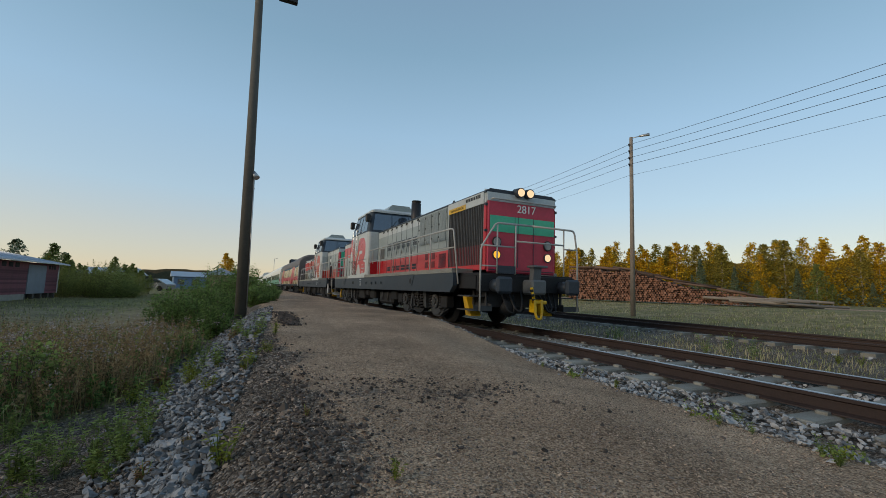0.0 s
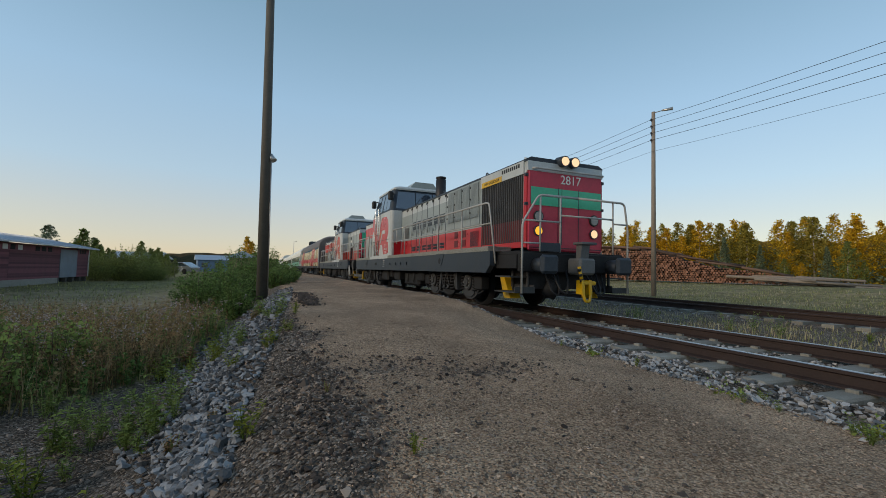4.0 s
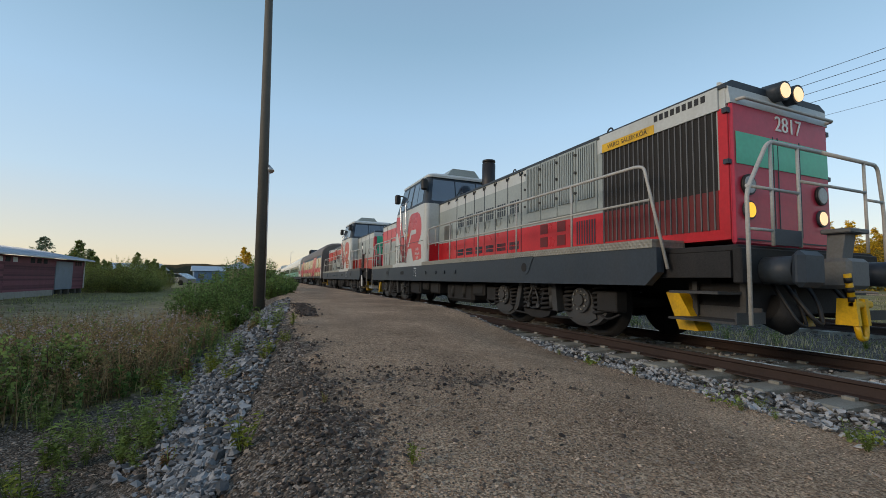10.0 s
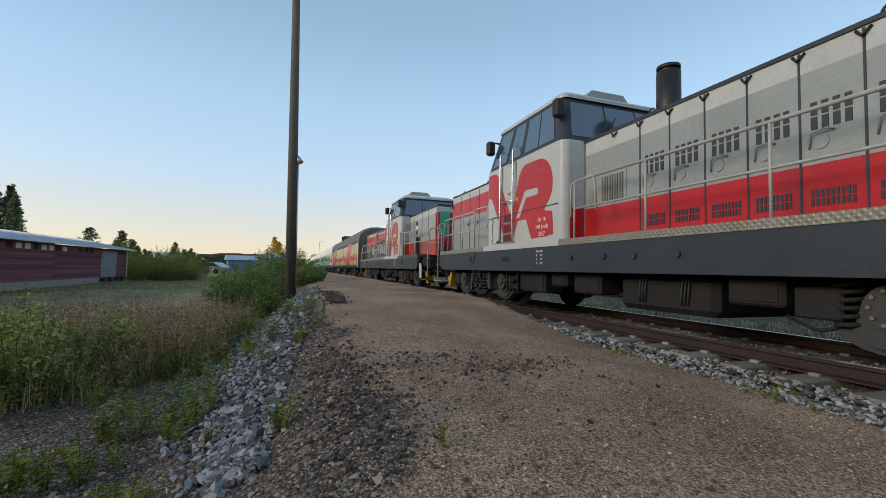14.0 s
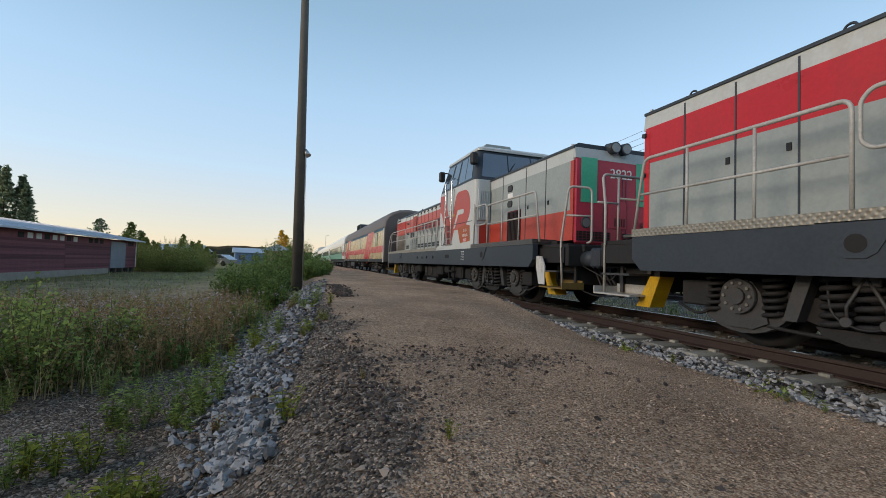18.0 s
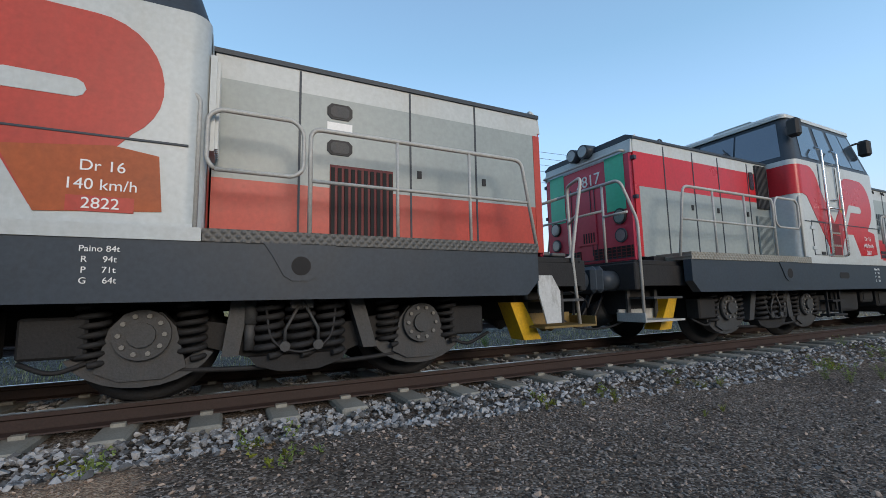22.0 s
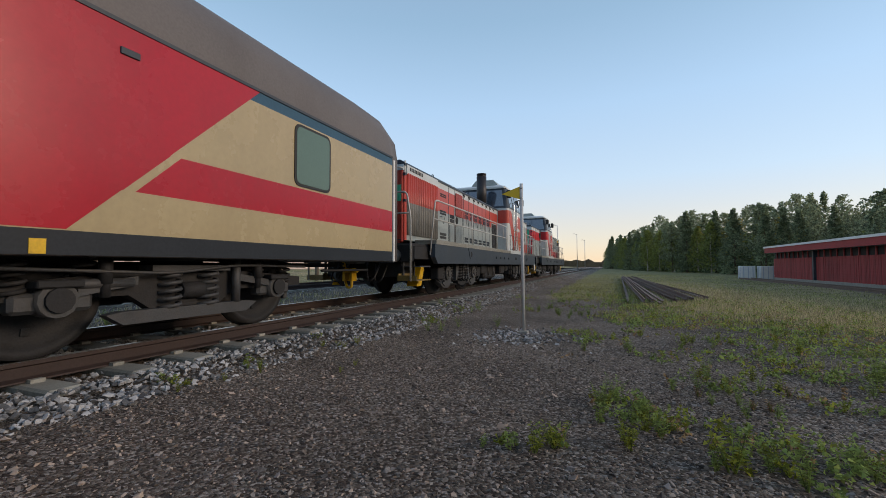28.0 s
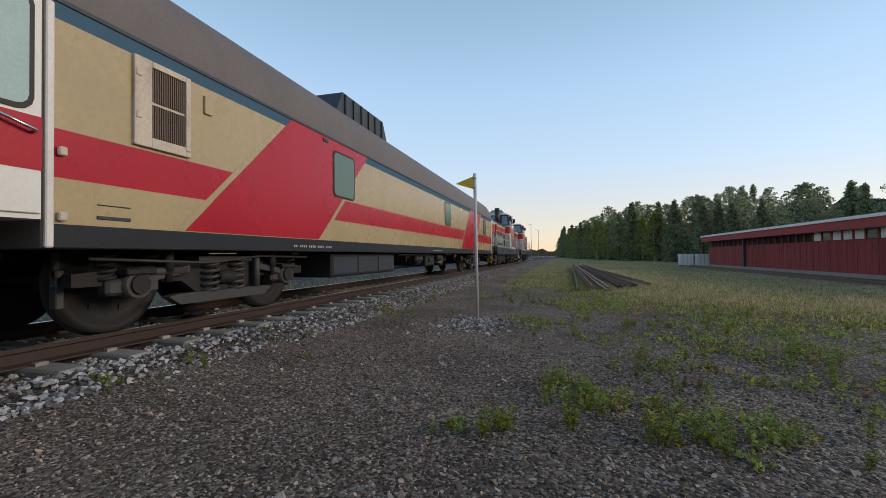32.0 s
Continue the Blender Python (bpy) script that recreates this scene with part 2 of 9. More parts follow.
OLD_CREAM = mat("weathered_cream_paint", (0.50, 0.44, 0.36), 0.55, var=0.15, scale=4, bump=0.05, dirt=0.7, dirt_rgb=(0.22, 0.14, 0.09))
BROWN_LOUVRE = mat("brown_louvre_paint", (0.105, 0.072, 0.050), 0.6, var=0.2, scale=6, bump=0.05)
# pale teal base colour paints in the bright sky reflection on the door pane
SKY_TEAL_GLASS = mat("door_glass_painted_sky", (0.34, 0.47, 0.45), 0.10, var=0.08, scale=2, bump=0.0, spec=0.6)
COACH_GREEN = mat("green_coach_paint", (0.10, 0.30, 0.22), 0.35, var=0.08, scale=1, bump=0.02)
COACH_WHITE = mat("white_coach_paint", (0.66, 0.67, 0.64), 0.35, var=0.06, scale=1, bump=0.02, dirt=0.2)
STEEL = mat("rusty_rail_steel", (0.042, 0.025, 0.021), 0.7, 0.2, var=0.25, scale=3, fine=50, bump=0.15)
RAIL_TOP = mat("polished_rail_head", (0.42, 0.42, 0.43), 0.30, 0.9, var=0.1, scale=6, bump=0.02)
CONCRETE = mat("weathered_concrete", (0.26, 0.25, 0.215), 0.85, var=0.2, scale=4, fine=60, bump=0.25, dirt=0.4, dirt_rgb=(0.12, 0.10, 0.08), each=0.25)
STONE = mat("crushed_granite", (0.28, 0.272, 0.265), 0.8, var=0.32, scale=9, fine=70, bump=0.3, each=0.9)
BOULDER = mat("grey_rubble_stone", (0.225, 0.222, 0.222), 0.85, var=0.32, scale=5, fine=50, bump=0.35, each=1.0)
PEBBLE_GREY = mat("dark_grey_pebbles", (0.185, 0.158, 0.138), 0.85, var=0.33, scale=10, bump=0.2, each=1.0)
PEBBLE = mat("brown_pebbles", (0.265, 0.20, 0.155), 0.9, var=0.33, scale=10, bump=0.2, each=1.0)
GRIT = mat("pinkish_grit", (0.42, 0.30, 0.215), 0.9, var=0.35, scale=10, bump=0.2, each=1.0)
BARK = mat("tree_bark", (0.13, 0.085, 0.055), 0.9, var=0.3, scale=6, fine=30, bump=0.5)
BIRCH_BARK = mat("pale_birch_bark", (0.42, 0.38, 0.33), 0.8, var=0.3, scale=4, fine=20, bump=0.3)
POLE_WOOD = mat("weathered_pole_wood", (0.105, 0.095, 0.078), 0.85, var=0.25, scale=2, fine=30, bump=0.35, dirt=0.3)
POLE_GREY = mat("silvered_pole_wood", (0.24, 0.20, 0.165), 0.85, var=0.2, scale=2, fine=30, bump=0.3)
RED_BOARD = mat("red_ochre_boards", (0.30, 0.036, 0.034), 0.8, var=0.18, scale=2, fine=30, bump=0.25, dirt=0.25, dirt_rgb=(0.10, 0.03, 0.025), each=0.35)
BARN_BOARD = mat("faded_red_boards", (0.185, 0.062, 0.075), 0.85, var=0.22, scale=2, fine=30, bump=0.3, dirt=0.5, dirt_rgb=(0.10, 0.055, 0.045), each=0.5)
METAL_ROOF = mat("galvanised_roof_sheet", (0.40, 0.47, 0.55), 0.45, 0.5, var=0.12, scale=1.5, bump=0.08)
BLUE_DOOR = mat("grey_blue_door_paint", (0.20, 0.23, 0.26), 0.7, var=0.15, scale=2, bump=0.1, dirt=0.3)
# near-black for holes and gaps: the shade inside them is put into the colour
SHADE_BLACK = mat("painted_opening_shade", (0.012, 0.011, 0.011), 0.8, var=0.1, bump=0.0)
WHITE_WOOD = mat("white_painted_wood", (0.66, 0.66, 0.64), 0.6, var=0.08, scale=2, bump=0.05, dirt=0.2)
GALV = mat("galvanised_steel", (0.45, 0.46, 0.46), 0.45, 0.7, var=0.12, scale=6, bump=0.05)
FLAG = mat("yellow_flag_enamel", (0.75, 0.48, 0.01), 0.4, var=0.08, scale=6, bump=0.02)
LOG_BARK = mat("pine_log_bark", (0.11, 0.065, 0.045), 0.9, var=0.3, scale=4, fine=30, bump=0.4, each=0.5)
LOG_END = mat("cut_log_ends", (0.22, 0.105, 0.068), 0.85, var=0.2, scale=6, bump=0.1, each=0.8)
RUST = mat("old_rusty_rails", (0.17, 0.115, 0.09), 0.85, var=0.3, scale=4, fine=40, bump=0.2, each=0.3)


def leafy(name, rgb, each=0.8, trans=0.55, var=0.25):
    m = mat(name, rgb, 0.6, var=var, scale=1.5, fine=10, bump=0.0, each=each, spec=0.25)
    t = m.node_tree
    b = t.nodes["Principled BSDF"]
    src = b.inputs["Base Color"].links[0].from_socket
    tr = t.nodes.new("ShaderNodeBsdfTranslucent")
    mix = t.nodes.new("ShaderNodeMixShader")
    mix.inputs[0].default_value = trans
    t.links.new(src, tr.inputs["Color"])
    t.links.new(b.outputs[0], mix.inputs[1])
    t.links.new(tr.outputs[0], mix.inputs[2])
    t.links.new(mix.outputs[0], t.nodes["Material Output"].inputs["Surface"])
    return m


LEAF_PINE = leafy("pine_needles", (0.255, 0.30, 0.185))
LEAF_SPRUCE = leafy("spruce_needles", (0.205, 0.255, 0.150))
LEAF_GREEN = leafy("birch_leaves", (0.24, 0.28, 0.085))
LEAF_YELLOW = leafy("autumn_birch_leaves", (0.64, 0.40, 0.035))
LEAF_OLIVE = leafy("turning_leaves", (0.36, 0.29, 0.06))
LEAF_WEED = leafy("weed_leaves", (0.26, 0.335, 0.10))
LEAF_WEED_Y = leafy("yellowing_weed_leaves", (0.28, 0.30, 0.05))
LEAF_BUSH = leafy("willow_leaves", (0.15, 0.235, 0.070))
GRASS = leafy("green_grass", (0.325, 0.315, 0.125))
HAY = leafy("dry_grass", (0.52, 0.415, 0.245))
HAY_BROWN = leafy("brown_seed_heads", (0.34, 0.22, 0.115))
LEAF_WITHERED = leafy("withered_meadow_leaves", (0.33, 0.235, 0.115))
FLUFF = leafy("pale_seed_fluff", (0.45, 0.38, 0.36))


def ground_mat():
    """One sheet: pinkish gravel, dark gravel, ballast shoulder, grass and dry field, chosen by place."""
    m = bpy.data.materials.new("ground_cover")
    m.use_nodes = True
    t = m.node_tree
    L = t.links.new
    b = t.nodes["Principled BSDF"]
    b.inputs["Roughness"].default_value = 0.92
    b.inputs["Specular IOR Level"].default_value = 0.2
    geo = t.nodes.new("ShaderNodeNewGeometry")
    att = t.nodes.new("ShaderNodeVertexColor")
    att.layer_name = "zones"
    sep = t.nodes.new("ShaderNodeSeparateColor")
    L(att.outputs["Color"], sep.inputs[0])

    def noise_tex(scale, detail=8, rough=0.65):
        n = t.nodes.new("ShaderNodeTexNoise")
        n.inputs["Scale"].default_value, n.inputs["Detail"].default_value, n.inputs["Roughness"].default_value = scale, detail, rough
        L(geo.outputs["Position"], n.inputs["Vector"])
        return n.outputs["Fac"]

    def ramp(fac, *stops):
        r = t.nodes.new("ShaderNodeValToRGB")
        el = r.color_ramp.elements
        el[0].position, el[0].color = stops[0][0], (*stops[0][1], 1)
        el[1].position, el[1].color = stops[-1][0], (*stops[-1][1], 1)
        for p, c in stops[1:-1]:
            el.new(p).color = (*c, 1)
        L(fac, r.inputs["Fac"])
        return r.outputs["Color"]

    def mix(fac, a, c, mode="MIX"):
        x = t.nodes.new("ShaderNodeMix")
        x.data_type, x.blend_type = "RGBA", mode
        if isinstance(fac, float):
            x.inputs[0].default_value = fac
        else:
            L(fac, x.inputs[0])
        L(a, x.inputs[6])
        L(c, x.inputs[7])
        return x.outputs[2]

    vor = t.nodes.new("ShaderNodeTexVoronoi")
    vor.inputs["Scale"].default_value = 95
    L(geo.outputs["Position"], vor.inputs["Vector"])
    vor2 = t.nodes.new("ShaderNodeTexVoronoi")
    vor2.inputs["Scale"].default_value = 58
    L(geo.outputs["Position"], vor2.inputs["Vector"])
    sepv = t.nodes.new("ShaderNodeSeparateColor")
    L(vor.outputs["Color"], sepv.inputs[0])
    sepw = t.nodes.new("ShaderNodeSeparateColor")
    L(vor2.outputs["Color"], sepw.inputs[0])
    big, mid, fine = noise_tex(0.7), noise_tex(5), noise_tex(60, 4)
    pink = mix(0.22, ramp(sepv.outputs[0], (0.0, (0.143, 0.087, 0.056)), (0.5, (0.509, 0.330, 0.216)), (1.0, (0.827, 0.611, 0.432))),
               ramp(mid, (0.3, (0.254, 0.163, 0.104)), (0.7, (0.615, 0.414, 0.270))))
    dark = mix(0.22, ramp(sepw.outputs[0], (0.0, (0.036, 0.027, 0.022)), (0.45, (0.160, 0.124, 0.095)), (0.8, (0.305, 0.252, 0.205)), (1.0, (0.55, 0.48, 0.42))),
               ramp(mid, (0.3, (0.095, 0.071, 0.055)), (0.7, (0.186, 0.141, 0.109))))
    turf = ramp(mid, (0.3, (0.15, 0.142, 0.062)), (0.55, (0.28, 0.25, 0.12)), (0.75, (0.42, 0.35, 0.20)))
    hay = ramp(mid, (0.3, (0.24, 0.195, 0.10)), (0.6, (0.44, 0.35, 0.205)), (0.8, (0.55, 0.45, 0.29)))
    lum = t.nodes.new("ShaderNodeMapRange")
    L(big, lum.inputs["Value"])
    lum.inputs["From Min"].default_value, lum.inputs["From Max"].default_value = 0.3, 0.7
    lum.inputs["To Min"].default_value, lum.inputs["To Max"].default_value = 0.58, 1.3

    def edge(chan):
        """Break the border of a zone with noise."""
        a = t.nodes.new("ShaderNodeMath")
        a.operation = "ADD"
        L(sep.outputs[chan], a.inputs[0])
        s = t.nodes.new("ShaderNodeMath")
        s.operation = "MULTIPLY_ADD"
        s.inputs[1].default_value, s.inputs[2].default_value = 1.2, -0.6
        L(mid, s.inputs[0])
        L(s.outputs[0], a.inputs[1])
        r = t.nodes.new("ShaderNodeMapRange")
        r.inputs["From Min"].default_value, r.inputs["From Max"].default_value = 0.38, 0.62
        L(a.outputs[0], r.inputs["Value"])
        return r.outputs[0]

    col = mix(edge(0), dark, pink)
    col = mix(edge(1), col, turf)
    col = mix(edge(2), col, hay)
    tint = t.nodes.new("ShaderNodeCombineColor")
    for i in range(3):
        L(lum.outputs[0], tint.inputs[i])
    col = mix(1.0, col, tint.outputs[0], "MULTIPLY")
    L(col, b.inputs["Base Color"])
    hsum = t.nodes.new("ShaderNodeMath")
    hsum.operation = "MULTIPLY_ADD"
    hsum.inputs[1].default_value = -0.8
    L(vor2.outputs["Distance"], hsum.inputs[0])
    L(fine, hsum.inputs[2])
    bp = t.nodes.new("ShaderNodeBump")
    bp.inputs["Strength"].default_value, bp.inputs["Distance"].default_value = 0.9, 0.04
    L(hsum.outputs[0], bp.inputs["Height"])
    L(bp.outputs[0], b.inputs["Normal"])
    return m


GROUND = ground_mat()


# ---- mesh helpers ----
def part(name, bm, material, parent=None, label=""):
    """Link a bmesh as one mesh object under a thing."""
    me = bpy.data.meshes.new(name)
    bm.to_mesh(me)
    bm.free()
    for m in material if isinstance(material, (list, tuple)) else (material,):
        me.materials.append(m)
    ob = new(name, me)
    if parent is not None:
        ob.parent = parent
    if label:
        ob["label"] = label
    return ob


def box(bm, x0, x1, y0, y1, z0, z1, bevel=0.0):
    b2 = bmesh.new() if bevel else bm
    v = [b2.verts.new((x, y, z)) for x in (x0, x1) for y in (y0, y1) for z in (z0, z1)]
    fs = [b2.faces.new([v[i] for i in q]) for q in ((0, 1, 3, 2), (4, 6, 7, 5), (0, 4, 5, 1), (2, 3, 7, 6), (0, 2, 6, 4), (1, 5, 7, 3))]
    if bevel:
        bmesh.ops.bevel(b2, geom=b2.edges[:], offset=bevel, segments=1, affect="EDGES")
        merge(bm, b2)
    return fs


def merge(bm, b2, mi=None):
    mp = {v: bm.verts.new(v.co) for v in b2.verts}
    for f in b2.faces:
        try:
            g = bm.faces.new([mp[v] for v in f.verts])
            g.material_index = f.material_index if mi is None else mi
            g.smooth = f.smooth
        except ValueError:
            pass
    b2.free()


def cyl(bm, p0, p1, r, n=12, r1=None, caps=True):
    p0, p1 = Vector(p0), Vector(p1)
    d = (p1 - p0).normalized()
    a = d.orthogonal().normalized()
    c = d.cross(a)
    r1 = r if r1 is None else r1
    ring = []
    for p, q in ((p0, r), (p1, r1)):
        ring.append([bm.verts.new(p + (a * math.cos(2 * math.pi * i / n) + c * math.sin(2 * math.pi * i / n)) * q) for i in range(n)])
    for i in range(n):
        j = (i + 1) % n
        f = bm.faces.new((ring[0][i], ring[0][j], ring[1][j], ring[1][i]))
        f.smooth = n > 6
    if caps:
        bm.faces.new(ring[0][::-1])
        bm.faces.new(ring[1])


def tube(bm, pts, r, n=8):
    """A bent pipe through the points."""
    pts = [Vector(p) for p in pts]
    rings = []
    up = None
    for i, p in enumerate(pts):
        d = (pts[min(i + 1, len(pts) - 1)] - pts[max(i - 1, 0)]).normalized()
        if up is None:
            up = d.orthogonal().normalized()
        up = (up - d * up.dot(d)).normalized()
        c = d.cross(up)
        rings.append([bm.verts.new(p + (up * math.cos(2 * math.pi * k / n) + c * math.sin(2 * math.pi * k / n)) * r) for k in range(n)])
    for a, b in zip(rings, rings[1:]):
        for k in range(n):
            f = bm.faces.new((a[k], a[(k + 1) % n], b[(k + 1) % n], b[k]))
            f.smooth = True
    bm.faces.new(rings[0][::-1])
    bm.faces.new(rings[-1])


def bend(pts, r=0.08, n=4):
    """Round the inner corners of a polyline."""
    pts = [Vector(p) for p in pts]
    out = [pts[0]]
    for a, b, c in zip(pts, pts[1:], pts[2:]):
        u, v = (a - b), (c - b)
        q = min(r, u.length * 0.45, v.length * 0.45)
        s, e = b + u.normalized() * q, b + v.normalized() * q
        for i in range(n + 1):
            k = i / n
            out.append(s * (1 - k) ** 2 + b * 2 * k * (1 - k) + e * k * k)
    return out + [pts[-1]]


def slab(bm, pts, x0, x1):
    """A polygon in (y, z), extruded along x from x0 to x1."""
    a = [bm.verts.new((x0, y, z)) for y, z in pts]
    b = [bm.verts.new((x1, y, z)) for y, z in pts]
    n = len(pts)
    bm.faces.new(a)
    bm.faces.new(b[::-1])
    for i in range(n):
        bm.faces.new((a[i], b[i], b[(i + 1) % n], a[(i + 1) % n]))
    bmesh.ops.recalc_face_normals(bm, faces=bm.faces[:])


def prism(bm, pts, y0, y1):
    """A polygon in (x, z), extruded along y from y0 to y1."""
    a = [bm.verts.new((x, y0, z)) for x, z in pts]
    b = [bm.verts.new((x, y1, z)) for x, z in pts]
    n = len(pts)
    bm.faces.new(a[::-1])
    bm.faces.new(b)
    for i in range(n):
        bm.faces.new((a[i], a[(i + 1) % n], b[(i + 1) % n], b[i]))
    bmesh.ops.recalc_face_normals(bm, faces=bm.faces[:])


def lettering(name, text, size, material, parent, m, depth=0.004, label=""):
    cu = bpy.data.curves.new(name, "FONT")
    cu.body, cu.size, cu.extrude, cu.align_x, cu.align_y = text, size, depth, "CENTER", "CENTER"
    tmp = bpy.data.objects.new(name, cu)
    scene.collection.objects.link(tmp)
    me = bpy.data.meshes.new_from_object(tmp.evaluated_get(bpy.context.evaluated_depsgraph_get()))
    bpy.data.objects.remove(tmp)
    me.materials.clear()
    me.materials.append(material)
    ob = new(name, me)
    ob.parent = parent
    ob.matrix_local = m
    if label:
        ob["label"] = label
    return ob


def thing(name, label, category, group="", at=None):
    e = new(name)
    tagged(e, label, category, group)
    if at is not None:
        e.matrix_world = at
    return e

# ---- the lie of the land ----
TRACK_X, TRACK2_X = 5.25, 12.5
rng = random.Random(7)


def lerp_table(v, table):
    for (a, p), (b, q) in zip(table, table[1:]):
        if v <= b:
            k = min(1, max(0, (v - a) / (b - a)))
            return p + (q - p) * k
    return table[-1][1]


def step(v, a, b):
    k = min(1, max(0, (v - a) / (b - a)))
    return k * k * (3 - 2 * k)


PLATFORM = [(-60, -0.42), (-9, -0.40), (-4, -0.29), (-1, -0.15), (1, -0.09), (2.5, -0.02), (4.5, 0.10), (6.5, 0.21), (9, 0.26), (200, 0.24)]


def rim_x(y):
    """Where the gravel platform ends and the ballast begins."""
    return 3.12 + 0.06 * math.sin(y * 1.3) - 0.26 * math.exp(-((y - 1.6) / 1.5) ** 2)


def ground_z(x, y):
    p = lerp_table(y, PLATFORM)
    # left: the rubble slope falls away from the gravel
    drop = step(y, 0.2, 2.6)
    edge = -0.25 + 0.10 * math.sin(y * 0.7) + 0.012 * y
    low = -0.72 + 0.30 * step(-x, 6, 22)
    z = p + (low - p) * step(edge - x, -0.15, 1.7) * drop
    flat = -0.36 - 0.12 * step(-x, 1, 9)
    z += (flat - z) * step(-x, -0.3, 3.0) * (1 - drop)
    # right: down to the ballast bed, over both tracks, up to the far meadow
    if x > 1.2:
        rim = rim_x(y)
        z += (min(z, -0.14) - z) * step(x, 1.5, rim + 0.05) * step(y, -1.0, 1.0) * (1 - step(y, 5.0, 8.5))
    if x > 2.6:
        bed = -0.235
        k = step(x, rim, rim + 0.65)
        z += (bed - z) * k
        if x > 7.0:
            z += (-0.30 - z) * step(x, 7.0, 7.7)
            z += (-0.235 + 0.30) * step(x, 10.6, 11.2) * (1 - step(x, 14.6, 15.4))
            z += 0.52 * step(x, 15, 34) + 0.006 * max(0, min(x, 90) - 34)
    n = noise.noise(Vector((x * 0.9, y * 0.9, 0))) * 0.018 + noise.noise(Vector((x * 3.1, y * 3.1, 3))) * 0.006
    far = math.hypot(x, y)
    if far > 12:
        n += noise.noise(Vector((x * 0.11, y * 0.11, 5))) * 0.05
    if 3.6 < x < 6.9:
        n = 0
    return z + n


def zones(x, y):
    w = noise.noise(Vector((x * 0.5, y * 0.5, 9))) * 0.5
    pink = step(y + w * 1.2, 0.1, 1.1) * step(x, -0.5, 0.1) * (1 - step(x, rim_x(y) + 0.02, rim_x(y) + 0.4))
    for cx, cy, wx, wy in ((0.35, 3.65, 0.6, 0.26), (0.1, 5.0, 0.35, 0.35), (-0.05, 2.7, 0.4, 0.6), (1.05, 3.32, 0.5, 0.2)):
        pink -= 0.5 * math.exp(-((x - cx) / wx) ** 2 - ((y - cy) / wy) ** 2)
    pink = max(0.0, pink)
    turf = hay = 0.0
    if y > 0:
        turf = step(-x + w, 1.3, 2.6) * step(y, 5.0, 7.5)
        hay = turf * step(-x, 2.2, 4.0) * (1 - step(-x, 10.5, 13.5)) * step(y, 4, 7) * (1 - step(y, 26, 34)) * 0.85
    if y < 0.5:
        turf = max(turf, step(-y + w * 8, 9.0, 20.0) * (1 - step(x, 1.4, 3.0)) * 0.8, step(-x + w * 3, 3.0, 6.5) * 0.75)
        hay = max(hay, step(-y - 7 - max(0, x + 6) * 1.1 + w * 4, 0, 4) * (1 - step(-y, 26, 40)) * step(-x, 0, 1.5))
    if 7.2 < x < 10.6:
        turf = 0.28 + w * 0.6
    if x > 14.6:
        turf = step(x + w * 2, 14.8, 16.5)
        hay = step(x, 16, 19) * (0.45 + w) * (1 - step(x, 30, 40))
    if x > 42 and x < 52:
        turf = hay = 0.0
        pink = 0.8
    return pink, turf, hay


def axis(*stretches):
    out = []
    for a, b, s in stretches:
        n = max(1, round((b - a) / s))
        out += [a + (b - a) * i / n for i in range(n)]
    return out + [stretches[-1][1]]


def build_ground():
    xs = axis((-1500, -300, 300), (-300, -60, 40), (-60, -20, 5), (-20, -6, 1.0), (-6, -2, 0.35), (-2, 3.9, 0.14), (3.9, 7, 0.5), (7, 16, 0.5), (16, 60, 4), (60, 300, 40), (300, 1500, 300))
    ys = axis((-1500, -300, 300), (-300, -80, 30), (-80, -30, 5), (-30, -12, 1.2), (-12, -5, 0.3), (-5, 9, 0.14), (9, 16, 0.3), (16, 40, 1.2), (40, 100, 5), (100, 300, 30), (300, 1500, 300))
    verts = [(x, y, ground_z(x, y)) for y in ys for x in xs]
    nx = len(xs)
    faces = [(j * nx + i, j * nx + i + 1, (j + 1) * nx + i + 1, (j + 1) * nx + i) for j in range(len(ys) - 1) for i in range(nx - 1)]
    me = bpy.data.meshes.new("ground")
    me.from_pydata(verts, [], faces)
    col = me.color_attributes.new("zones", "FLOAT_COLOR", "POINT")
    col.data.foreach_set("color", [c for v in verts for c in (*zones(v[0], v[1]), 1.0)])
    me.materials.append(GROUND)
    me.polygons.foreach_set("use_smooth", [True] * len(me.polygons))
    return tagged(new("ground", me), "gravel, grass and dry meadow ground along the railway", "ground", kind="structure")


build_ground()


# ---- railway tracks ----
def rail_section():
    """Half profile of a rail, mirrored: head, web, foot; the head's top is z = 0."""
    h = [(0.035, -0.006), (0.036, -0.038), (0.009, -0.052), (0.009, -0.135), (0.065, -0.155), (0.068, -0.168)]
    return [(-x, z) for x, z in h[::-1]] + h


